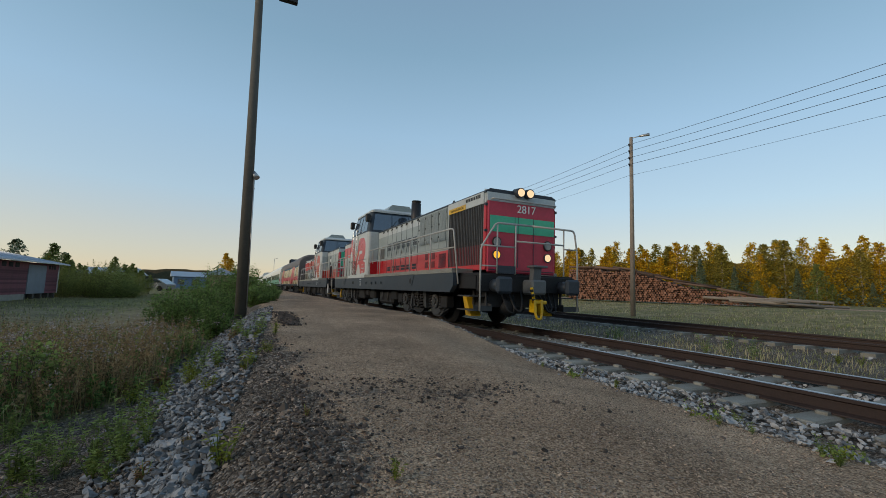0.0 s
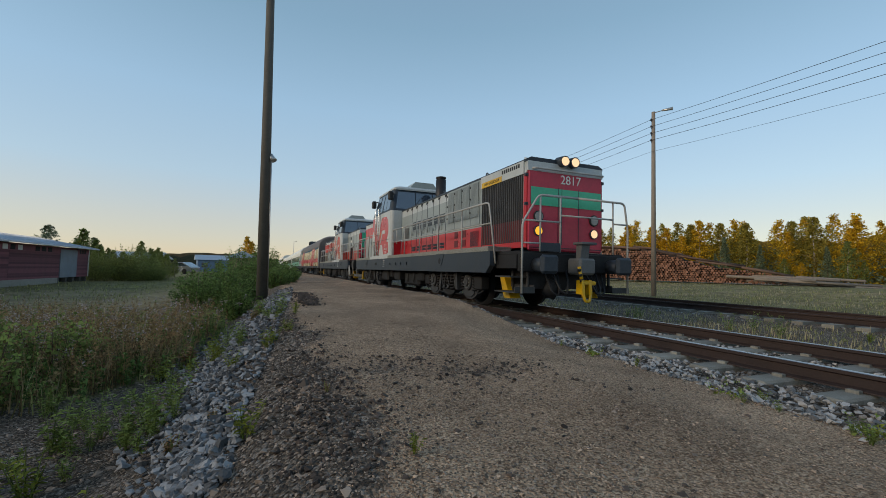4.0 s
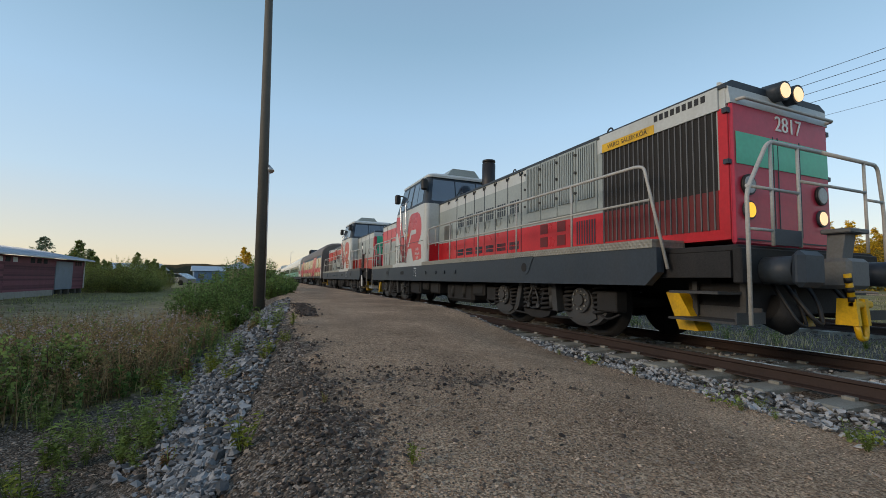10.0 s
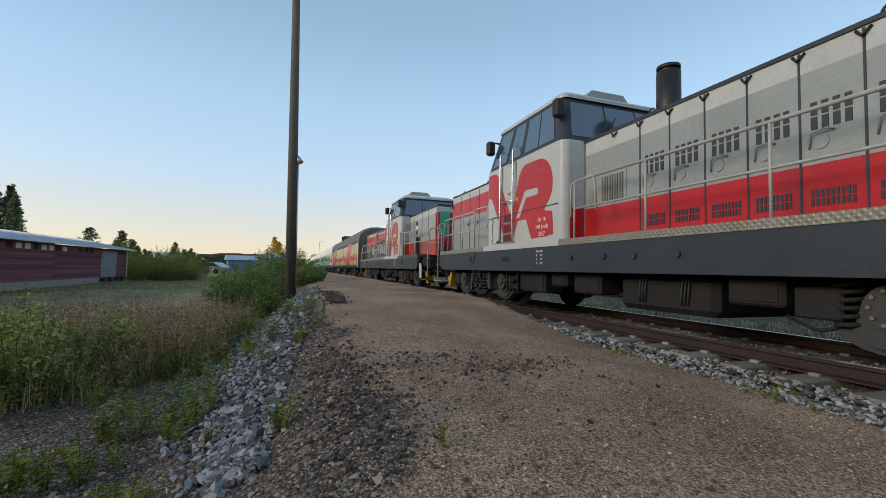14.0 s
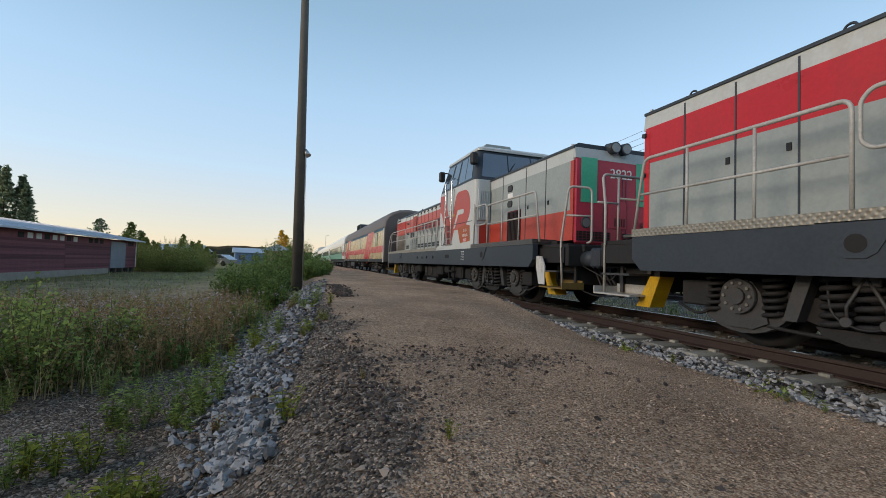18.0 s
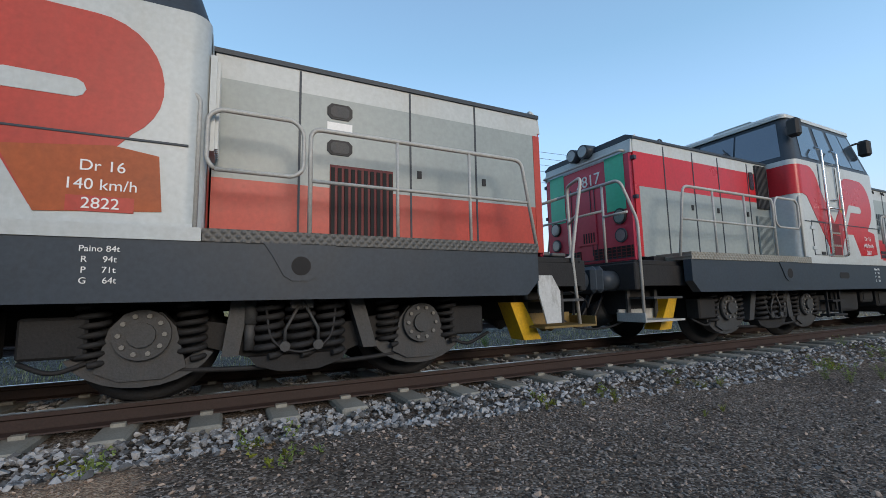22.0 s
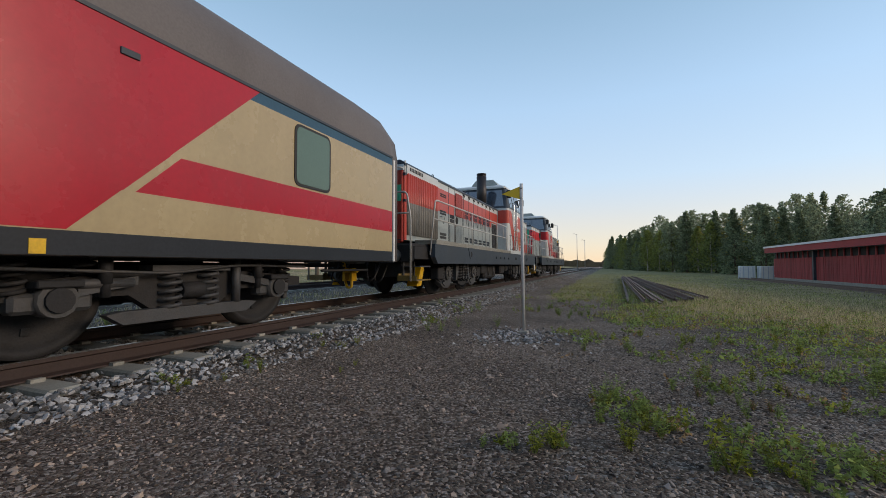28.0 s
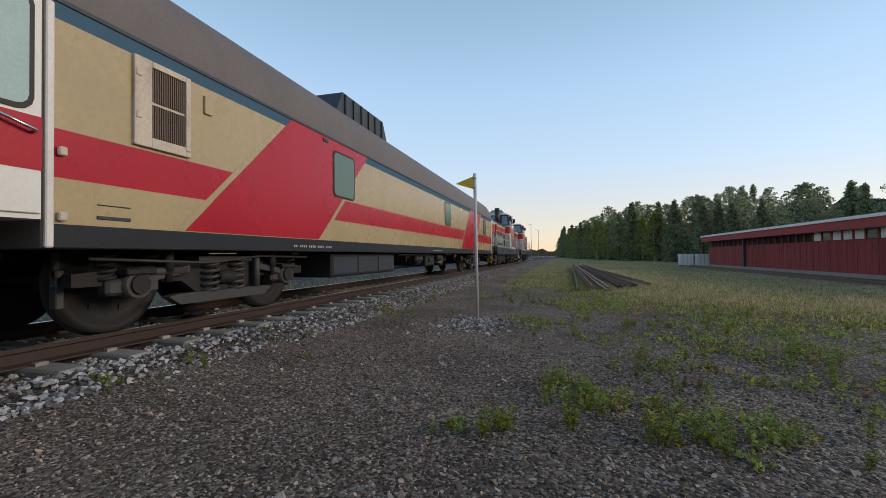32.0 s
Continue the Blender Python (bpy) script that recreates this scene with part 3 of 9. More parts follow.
def build_track(name, cx, gauge, y0, y1, near, label):
    bed = thing(name, label, "railway track")
    tagged(bed, kind="structure")
    for s in (-1, 1):
        b = bmesh.new()
        prism(b, [(cx + s * gauge / 2 + x, z) for x, z in rail_section()], y0, y1)
        r = part("rail", b, STEEL, bed, "rust-brown steel rail with a polished head")
        b = bmesh.new()
        x = cx + s * gauge / 2
        prism(b, [(x - 0.031, -0.0055), (x + 0.031, -0.0055), (x + 0.026, 0.0), (x - 0.026, 0.0)], y0, y1)
        part("rail_head", b, RAIL_TOP if near else STEEL, r)
    # one sleeper shape, shared
    b = bmesh.new()
    prof = [(-1.3, -0.165), (1.3, -0.165), (1.3, -0.30), (-1.3, -0.30)]
    prism(b, prof, -0.125, 0.125)
    bmesh.ops.bevel(b, geom=b.edges[:], offset=0.02, segments=1, affect="EDGES")
    for s in (-1, 1):
        for q in (-1, 1):
            xx = s * gauge / 2 + q * 0.085
            box(b, xx - 0.03, xx + 0.03, -0.05, 0.05, -0.168, -0.135)
    me = bpy.data.meshes.new("sleeper")
    b.to_mesh(me)
    b.free()
    me.materials.append(CONCRETE)
    far = bmesh.new()
    y = y0 + 0.3
    while y < y1:
        if abs(y) < 24 and near:
            o = new("sleeper", me)
            o.parent = bed
            o.location = (cx + rng.uniform(-0.02, 0.02), y, rng.uniform(-0.012, 0.004))
            o.rotation_euler = (0, 0, rng.uniform(-0.01, 0.01))
        elif abs(y) < 90:
            box(far, cx - 1.3, cx + 1.3, y - 0.12, y + 0.12, -0.30, -0.168)
        y += 0.61
    o = part("far_sleepers", far, CONCRETE, bed)
    tagged(o, kind="stuff")
    return bed


build_track("main_track", TRACK_X, 1.595, -420, 420, True, "main line of rust-brown rails on concrete sleepers")
build_track("side_track", TRACK2_X, 1.595, -300, 420, False, "dark little-used side track in weedy gravel")

# ---- locomotives ----
LOCO_LEN = 17.1
BOGIES = (3.92, 13.29)
CAB = (9.35, 12.50)
HOOD_W, HOOD_TOP, SPLIT_Z = 0.98, 3.10, 1.93
SIDE_X, FRAME_BOT, FRAME_TOP = 1.52, 0.82, 1.28
WHEEL_R = 0.53


def both(fn):
    """Run fn for both sides, as seen from outside: s is the side's sign, yr turns a place to the right of the cab's middle into u."""
    mid = (CAB[0] + CAB[1]) / 2
    for s in (-1, 1):
        fn(s, lambda r: mid + s * r)


def hood_shell(name, parent, u0, u1, colours, low_roof=0.0, high=False):
    """A hood of four horizontal bands, lower, upper, pale strip and roof, each a part."""
    low, up = colours
    w = HOOD_W
    mid_z, strip, eaves, ridge = (SPLIT_Z if up is GREY else 2.24, 2.78, 2.98 - low_roof, HOOD_TOP - low_roof) if not high else (2.38, 2.835, 3.0, 3.11)
    for nm, z0, z1, m in (("lower_panel", 1.36, mid_z, low), ("upper_panel", mid_z, strip, up), ("top_strip", strip, eaves, PALE)):
        b = bmesh.new()
        box(b, -w, w, u0, u1, z0, z1)
        part(nm, b, m, parent)
    b = bmesh.new()
    prism(b, [(-w - 0.02, eaves), (w + 0.02, eaves), (w + 0.02, eaves + 0.04), (w - 0.10, ridge), (-w + 0.10, ridge), (-w - 0.02, eaves + 0.04)], u0 - 0.02, u1 + 0.02)
    part("hood_roof", b, FRAME, parent)


def seam(parent, s, u, z0=1.40, z1=2.97, w=0.011):
    x = s * HOOD_W
    b = bmesh.new()
    box(b, min(x, x + s * 0.006), max(x, x + s * 0.006), u - w, u + w, z0, z1)
    part("hood_seam", b, FRAME, parent)


def vent(b, s, u0, u1, z0, z1, n):
    """A patch of short upright louvres."""
    x = s * HOOD_W
    for i in range(n):
        u = u0 + (u1 - u0) * (i + 0.5) / n
        q = (u1 - u0) / n * 0.30
        for a, c in ((z0, (z0 + z1) / 2 - 0.008), ((z0 + z1) / 2 + 0.008, z1)):
            box(b, min(x, x + s * 0.008), max(x, x + s * 0.008), u - q, u + q, a, c)


def spring(b, x, y, z0, z1, r=0.085, turns=5, wire=0.020):
    pts = [(x + r * math.cos(2 * math.pi * k / 10), y + r * math.sin(2 * math.pi * k / 10), z0 + (z1 - z0) * k / (turns * 10)) for k in range(turns * 10 + 1)]
    tube(b, pts, wire, 6)


def wheelset(parent, u):
    b = bmesh.new()
    cyl(b, (-1.0, 0, 0), (1.0, 0, 0), 0.085, 12)
    for s in (-1, 1):
        x = s * 0.79
        prof = [(x - s * 0.085, 0.10), (x - s * 0.085, WHEEL_R - 0.09), (x - s * 0.085, WHEEL_R + 0.028), (x - s * 0.055, WHEEL_R + 0.028), (x - s * 0.048, WHEEL_R), (x + s * 0.05, WHEEL_R - 0.008),
                (x + s * 0.05, WHEEL_R - 0.08), (x + s * 0.015, WHEEL_R - 0.09), (x + s * 0.012, 0.20), (x + s * 0.06, 0.16), (x + s * 0.06, 0.10)]
        n = 40
        rings = [[b.verts.new((px, pr * math.cos(2 * math.pi * k / n), pr * math.sin(2 * math.pi * k / n))) for k in range(n)] for px, pr in prof]
        for a, c in zip(rings, rings[1:]):
            for k in range(n):
                f = b.faces.new((a[k], a[(k + 1) % n], c[(k + 1) % n], c[k]))
                f.smooth = True
        for k in range(6):
            an = 2 * math.pi * k / 6
            box(b, min(x + s * 0.012, x + s * 0.03), max(x + s * 0.012, x + s * 0.03), 0.30 * math.cos(an) - 0.03, 0.30 * math.cos(an) + 0.03, 0.30 * math.sin(an) - 0.03, 0.30 * math.sin(an) + 0.03)
    bmesh.ops.recalc_face_normals(b, faces=b.faces[:])
    o = part("wheelset", b, GEAR, parent, "greasy steel wheelset")
    o.location = (0, u, WHEEL_R)
    return o


def bogie(parent, u, wheels):
    b = bmesh.new()
    for s in (-1, 1):
        x0, x1 = sorted((s * 0.98, s * 1.10))
        slab(b, [(u - 1.55, 0.62), (u - 1.45, 0.50), (u - 0.75, 0.44), (u - 0.35, 0.30), (u + 0.35, 0.30), (u + 0.75, 0.44), (u + 1.45, 0.50), (u + 1.55, 0.62), (u + 0.8, 0.66), (u + 0.45, 0.60), (u - 0.45, 0.60), (u - 0.8, 0.66)], x0, x1)
    box(b, -0.95, 0.95, u - 0.35, u + 0.35, 0.36, 0.70)
    part("bogie_frame", b, GEAR, parent)
    for s in (-1, 1):
        for q in (-1.18, 1.18):
            b = bmesh.new()
            x0, x1 = sorted((s * 0.95, s * 1.18))
            slab(b, [(u + q - 0.30, 0.30), (u + q - 0.14, 0.22), (u + q + 0.14, 0.22), (u + q + 0.30, 0.30), (u + q + 0.22, 0.62), (u + q + 0.12, 0.74), (u + q - 0.12, 0.74), (u + q - 0.22, 0.62)], x0, x1)
            arm = [(u + q + 0.52 * math.cos(a), 0.52 + 0.36 * math.sin(a)) for a in [radians(200 + 14 * k) for k in range(11)]]
            slab(b, arm + [(u + q + 0.40 * math.cos(a), 0.52 + 0.24 * math.sin(a)) for a in [radians(340 - 14 * k) for k in range(11)]], *sorted((s * 1.02, s * 1.15)))
            o = part("axlebox", b, GEAR_LT, parent, "cast steel axlebox with a curved arm")
            b = bmesh.new()
            cyl(b, (s * 1.17, u + q, 0.57), (s * 1.235, u + q, 0.57), 0.195, 20)
            cyl(b, (s * 1.23, u + q, 0.57), (s * 1.27, u + q, 0.57), 0.095, 12)
            part("axle_cover", b, GEAR_LT, o)
            b = bmesh.new()
            for k in range(10):
                an = 2 * math.pi * k / 10
                cyl(b, (s * 1.23, u + q + 0.15 * math.cos(an), 0.57 + 0.15 * math.sin(an)), (s * 1.255, u + q + 0.15 * math.cos(an), 0.57 + 0.15 * math.sin(an)), 0.019, 6)
            tagged(part("bolt", b, GRIME_GREY, o), kind="stuff")
            for e in (-0.33, 0.33):
                b = bmesh.new()
                spring(b, s * 1.12, u + q + e, 0.36, 0.80, 0.098, 6, 0.024)
                part("coil_spring", b, GEAR, o)
        for e in (-0.27, 0.0, 0.27):
            b = bmesh.new()
            spring(b, s * 1.16, u + e, 0.34, 0.84, 0.115, 6, 0.029)
            part("coil_spring", b, GEAR, parent)
        b = bmesh.new()
        slab(b, [(u - 0.42, 0.34), (u - 0.36, 0.26), (u - 0.16, 0.20), (u + 0.16, 0.20), (u + 0.36, 0.26), (u + 0.42, 0.34)], *sorted((s * 1.06, s * 1.22)))
        part("spring_seat", b, GEAR, parent)
        b = bmesh.new()
        for e in (-0.14, 0.14):
            tube(b, [(s * 1.29, u, 0.82), (s * 1.29, u + e, 0.56), (s * 1.28, u + e, 0.40)], 0.016, 6)
            cyl(b, (s * 1.27, u + e, 0.42), (s * 1.31, u + e, 0.42), 0.045, 10)
        part("spring_link", b, GEAR_LT, parent)
        b = bmesh.new()
        box(b, *sorted((s * 1.26, s * 1.30)), u - 0.10, u + 0.10, 0.74, 0.84, 0.01)
        part("link_bracket", b, GEAR_LT, parent)
        for e in (-0.50, 0.50):
            b = bmesh.new()
            x0, x1 = sorted((s * 1.10, s * 1.24))
            slab(b, [(u + e - 0.07, 0.82), (u + e + 0.07, 0.82), (u + e + 0.10 + e * 0.2, 0.36), (u + e - 0.03 + e * 0.2, 0.36)], x0, x1)
            part("bogie_bracket", b, GEAR_LT, parent)
        b = bmesh.new()
        cyl(b, (s * 1.20, u - 0.42, 0.40), (s * 1.20, u - 0.42, 0.66), 0.045, 10)
        cyl(b, (s * 1.20, u - 0.42, 0.62), (s * 1.20, u - 0.42, 0.86), 0.062, 10)
        part("damper", b, GEAR_LT, parent)
        for yy in (u - 1.72, u + 1.72):
            x0, x1 = sorted((s * 1.0, s * 1.22))
            b = bmesh.new()
            box(b, x0, x1, yy - 0.20, yy + 0.20, 0.42, 0.72, 0.02)
            o = part("sand_box", b, GEAR, parent)
            b = bmesh.new()
            tube(b, bend([(s * 1.15, yy - 0.2, 0.40), (s * 1.18, yy, 0.30), (s * 1.15, yy + 0.3, 0.42)], 0.1), 0.018, 6)
            part("sand_pipe", b, GEAR, o)
        # brake rigging below the frame
        b = bmesh.new()
        tube(b, bend([(s * 1.12, u - 1.6, 0.34), (s * 1.14, u - 0.6, 0.24), (s * 1.14, u + 0.6, 0.24), (s * 1.12, u + 1.6, 0.34)], 0.3), 0.022, 6)
        part("brake_rod", b, GEAR, parent)
        b = bmesh.new()
        tube(b, bend([(s * 1.27, u - 0.30, 0.80), (s * 1.29, u - 0.26, 0.45), (s * 1.29, u, 0.34), (s * 1.29, u + 0.26, 0.45), (s * 1.27, u + 0.30, 0.80)], 0.2), 0.013, 6)
        part("air_hose", b, BLACK, parent)


def hand_rail(name, parent, pts_list, r=0.021):
    b = bmesh.new()
    for pts in pts_list:
        tube(b, bend(pts, 0.10), r, 8)
    return part(name, b, RAILING, parent)


def loco_end(parent, d, hood_u, lit, front_red, number, stripe, faded):
    """Platform, buffers, coupler, lamps and rails of one end. d: -1 at u = 0, +1 at the other."""
    end = -0.25 if d < 0 else LOCO_LEN
    U = lambda v: end - d * v   # v metres inwards from the buffer face
    Y = lambda a, c: tuple(sorted((U(a), U(c))))
    b = bmesh.new()
    box(b, -1.30, 1.30, *Y(0.48, 1.60), 1.20, 1.27, 0.01)
    part("end_platform", b, GEAR, parent)
    b = bmesh.new()
    box(b, -1.32, 1.32, *Y(0.44, 0.54), 0.86, 1.24, 0.015)
    for s in (-1, 1):
        x0, x1 = sorted((s * 1.10, s * 1.34))
        box(b, x0, x1, *Y(0.54, 1.50), 0.92, 1.20)
    part("headstock", b, GEAR, parent)
    for s in (-1, 1):
        b = bmesh.new()
        cyl(b, (s * 0.92, U(0.46), 1.0), (s * 0.92, U(0.14), 1.0), 0.145, 16)
        box(b, s * 0.92 - 0.20, s * 0.92 + 0.20, *Y(0.0, 0.12), 0.83, 1.19, 0.05)
        o = part("buffer", b, FRAME, parent, "heavy grey side buffer")
        # corner steps: a tray, an upper tread and their hangers
        b = bmesh.new()
        x0, x1 = sorted((s * 0.98, s * 1.44))
        box(b, x0, x1, *Y(0.45, 1.22), 0.44, 0.465)
        box(b, x0, x1, *Y(0.43, 0.45), 0.44, 0.56)
        box(b, *sorted((s * 0.98, s * 1.0)), *Y(0.45, 1.22), 0.44, 0.60)
        part("step_tray", b, (OLD_YELLOW if faded else GEAR_LT if d < 0 else RAILING), parent, "worn yellow step tray" if faded else "grey steel step tray")
        b = bmesh.new()
        box(b, x0, x1, *Y(0.62, 1.2), 0.74, 0.77)
        box(b, *sorted((s * 1.02, s * 1.05)), *Y(0.58, 0.64), 0.46, 0.88)
        box(b, *sorted((s * 1.02, s * 1.05)), *Y(1.14, 1.2), 0.46, 0.88)
        part("corner_step", b, GEAR_LT, parent)
        if d > 0 and faded:
            b = bmesh.new()
            slab(b, [(U(1.30), 1.04), (U(1.10), 1.04), (U(0.99), 0.86), (U(0.99), 0.50), (U(1.20), 0.50), (U(1.30), 0.84)], *sorted((s * 1.44, s * 1.46)))
            part("step_side_plate", b, FLAKED, parent, "pale step side plate with flaking paint")
        b = bmesh.new()
        x0, x1 = sorted((s * 0.90, s * 1.16))
        slab(b, [(U(1.30), 0.74), (U(1.48), 0.74), (U(1.30), 0.30), (U(1.05), 0.30)], x0, x1)
        part("rail_guard", b, YELLOW, parent, "yellow rail guard plate")
        b = bmesh.new()
        tube(b, bend([(s * 0.55, U(0.5), 0.9), (s * 0.5, U(0.25), 0.5), (s * 0.38, U(0.22), 0.42), (s * 0.28, U(0.3), 0.66), (s * 0.22, U(0.46), 0.9)], 0.15), 0.022, 7)
        tube(b, bend([(s * 0.72, U(0.5), 0.86), (s * 0.66, U(0.3), 0.45), (s * 0.5, U(0.3), 0.40), (s * 0.42, U(0.46), 0.8)], 0.15), 0.018, 7)
        part("brake_hose", b, BLACK, parent)
        # corner railing: stanchion, top rail and knee rail
        v = U(0.36)
        near = s * d > 0
        if d > 0 and faded:
            # a loop at each corner leaves the gangway open
            hand_rail("corner_post", parent, [[(s * 1.33, U(0.59), 0.46), (s * 1.33, U(0.66), 1.28), (s * 1.33, U(0.44), 2.27), (s * 0.93, U(0.31), 2.25), (s * 0.93, U(0.30), 1.32), (s * 0.93, U(0.42), 1.29)]])
            hand_rail("knee_rail", parent, [[(s * 1.33, U(0.56), 1.78), (s * 0.93, U(0.305), 1.76)]], 0.018)
            continue
        w = U(0.55) if d > 0 else v
        hand_rail("corner_post", parent, [[(s * 1.33, w, 0.44), (s * 1.33, w, 1.80), (s * (0.96 if near else 1.24), v, 2.335), (0, v, 2.34)]])
        hand_rail("railing_post", parent, [[(s * 0.92, v, 1.26), (s * 0.92, v, 2.33)]], 0.018)
        hand_rail("railing_post", parent, [[(s * 0.44, v, 1.26), (s * 0.44, v, 2.33)]] if near else [[(s * 0.92, v, 1.90), (s * 1.33, v, 1.90)]], 0.018)
        hand_rail("knee_rail", parent, [[(s * 1.33, v, 1.85), (s * 0.44, v, 1.85)]] if near else [[(s * 0.92, v, 1.985), (-s * 0.44, v, 1.985)]], 0.018)
        if near:
            hand_rail("foot_rail", parent, [[(s * 1.33, v, 1.42), (s * 0.92, v, 1.42)]], 0.016)
            b = bmesh.new()
            box(b, *sorted((s * 0.92, s * 0.44)), *sorted((v - 0.015, v + 0.015)), 1.27, 1.44)
            part("kick_plate", b, FRAME, parent)
    b = bmesh.new()
    box(b, -0.20, 0.20, *Y(0.05, 0.45), 0.82, 1.15, 0.04)
    slab(b, [(U(0.30), 1.15), (U(0.16), 1.15), (U(0.12), 1.42), (U(0.28), 1.46)], -0.10, 0.10)
    box(b, -0.16, 0.22, *Y(0.05, 0.32), 1.42, 1.47, 0.01)
    c = part("coupler", b, mat_coupler, parent, "grey centre coupler housing")
    b = bmesh.new()
    slab(b, [(U(0.04), 0.72), (U(0.20), 0.72), (U(0.22), 0.44), (U(0.02), 0.44)], -0.16, -0.10)
    slab(b, [(U(0.04), 0.72), (U(0.20), 0.72), (U(0.22), 0.44), (U(0.02), 0.44)], 0.02, 0.08)
    box(b, -0.16, 0.20, *Y(0.04, 0.12), 0.62, 0.70, 0.02)
    tube(b, bend([(-0.12, U(0.06), 0.46), (-0.06, U(0.06), 0.30), (0.05, U(0.06), 0.30), (0.06, U(0.06), 0.46)], 0.08), 0.03, 8)
    cyl(b, (-0.20, U(0.08), 0.98), (-0.12, U(0.08), 0.66), 0.035, 8)
    part("coupling_hook", b, YELLOW if d < 0 else OLD_YELLOW, c, "yellow coupling hook and chain")
    b = bmesh.new()
    for k in range(3):
        cyl(b, (-0.205 + 0.03 * k, U(0.075), 0.94 - 0.10 * k), (-0.195 + 0.03 * k, U(0.075), 0.89 - 0.10 * k), 0.038, 8)
    part("hook_stripe", b, BLACK, c)
    b = bmesh.new()
    cyl(b, (-0.62, U(0.62), 0.58), (-0.40, U(0.50), 0.46), 0.18, 14)
    box(b, -0.98, 0.98, *Y(0.62, 1.3), 0.52, 0.86)
    part("air_tank", b, GEAR, parent)
    if d > 0 and faded:
        for nm, pts, r in (("jumper_hose", [(0.98, U(0.62), 0.56), (1.0, U(0.45), 0.42), (1.0, U(0.10), 0.355), (1.0, U(-0.30), 0.37), (0.98, U(-0.62), 0.46)], 0.014),
                           ("air_hose", [(0.62, U(0.50), 0.80), (0.6, U(0.36), 0.62), (0.6, U(0.12), 0.43), (0.6, U(-0.08), 0.35), (0.6, U(-0.28), 0.42), (0.62, U(-0.55), 0.66)], 0.032),
                           ("air_hose", [(0.42, U(0.46), 0.84), (0.44, U(0.30), 0.60), (0.44, U(0.02), 0.37), (0.44, U(-0.2), 0.45), (0.42, U(-0.48), 0.78)], 0.030),
                           ("jumper_hose", [(0.98, U(0.64), 0.94), (1.0, U(0.33), 0.83), (0.95, U(0.08), 0.73), (0.8, U(-0.06), 0.60), (0.75, U(-0.22), 0.84), (0.9, U(-0.55), 1.10)], 0.012)):
            b = bmesh.new()
            tube(b, bend(pts, 0.12), r, 7)
            part(nm, b, BLACK, parent, "black hose hanging between the locomotives")
        b = bmesh.new()
        box(b, 0.62, 1.02, *Y(0.40, 0.64), 1.12, 1.26, 0.02)
        part("jumper_box", b, GEAR, parent)
    # hood end face
    f = hood_u
    y0, y1 = sorted((f, f + d * 0.05))
    b = bmesh.new()
    box(b, -HOOD_W + 0.02, HOOD_W - 0.02, y0, y1, 1.30, 2.85, 0.03)
    part("end_face", b, front_red, parent)
    b = bmesh.new()
    dz = 0.06 if faded and d < 0 else 0.0
    slab(b, [(f, 2.82), (f + d * 0.055, 2.82), (f + d * 0.03, 2.99 - dz), (f - d * 0.06, 3.085 - dz), (f - d * 0.10, 3.095 - dz), (f - d * 0.10, 2.82)], -HOOD_W + 0.01, HOOD_W - 0.01)
    part("end_cornice", b, PALE, parent)
    g = f + d * 0.055
    b = bmesh.new()
    if stripe == "band":
        box(b, -0.90, 0.92, *sorted((g, g + d * 0.004)), 2.21, 2.54)
    else:
        box(b, -0.84, -0.47, *sorted((g, g + d * 0.004)), 2.08, 2.84)
        part("green_stripe", b, GREEN, parent, "green end stripe")
        b = bmesh.new()
        box(b, 0.47, 0.84, *sorted((g, g + d * 0.004)), 2.08, 2.84)
    part("green_stripe", b, GREEN, parent, "green end stripe")
    b = bmesh.new()
    for x in (-0.22, -0.13, 0.31):
        box(b, x - 0.006, x + 0.006, *sorted((g, g + d * 0.007)), 1.44, 2.56)
    box(b, -0.92, 0.92, *sorted((g, g + d * 0.006)), 1.36, 1.375)
    part("door_seam", b, FRAME, parent)
    for s in (-1, 1):
        if not (stripe == "band"):
            b = bmesh.new()
            box(b, *sorted((s * 0.14, s * 0.92)), *sorted((g, g + d * 0.005)), 1.36, 1.54)
            gr = part("end_grille", b, SHADE_BLACK, parent)
            b = bmesh.new()
            for i in range(9):
                box(b, s * (0.16 + 0.09 * i) - 0.008, s * (0.16 + 0.09 * i) + 0.008, *sorted((g + d * 0.005, g + d * 0.011)), 1.36, 1.54)
            for i in range(3):
                box(b, *sorted((s * 0.14, s * 0.92)), *sorted((g + d * 0.006, g + d * 0.010)), 1.395 + 0.05 * i, 1.405 + 0.05 * i)
            tagged(part("grille_mesh", b, VENT_RED, gr), kind="stuff")
            if s > 0:
                b = bmesh.new()
                box(b, -0.24, 0.20, *sorted((g, g + d * 0.012)), 1.62, 2.14, 0.01)
                vn = part("end_vent", b, front_red, parent)
                for i in range(5):
                    b = bmesh.new()
                    box(b, -0.19 + 0.055 * i, -0.165 + 0.055 * i, *sorted((g + d * 0.012, g + d * 0.016)), 1.66, 1.82)
                    part("slot", b, SHADE_BLACK, vn)
        for z, r, m, nm in ((1.985, 0.095, LENS, "round_window"), (1.70, 0.085, lit[1 if s * d > 0 else 0], "marker_lamp")):
            if d > 0 and faded and nm == "round_window":
                continue
            b = bmesh.new()
            cyl(b, (s * 0.72, g, z), (s * 0.72, g + d * 0.03, z), r + 0.022, 20)
            o = part(nm, b, BLACK if z > 1.7 else FRAME, parent)
            b = bmesh.new()
            cyl(b, (s * 0.72, g + d * 0.02, z), (s * 0.72, g + d * 0.037, z), r, 20)
            part("lens", b, m, o)
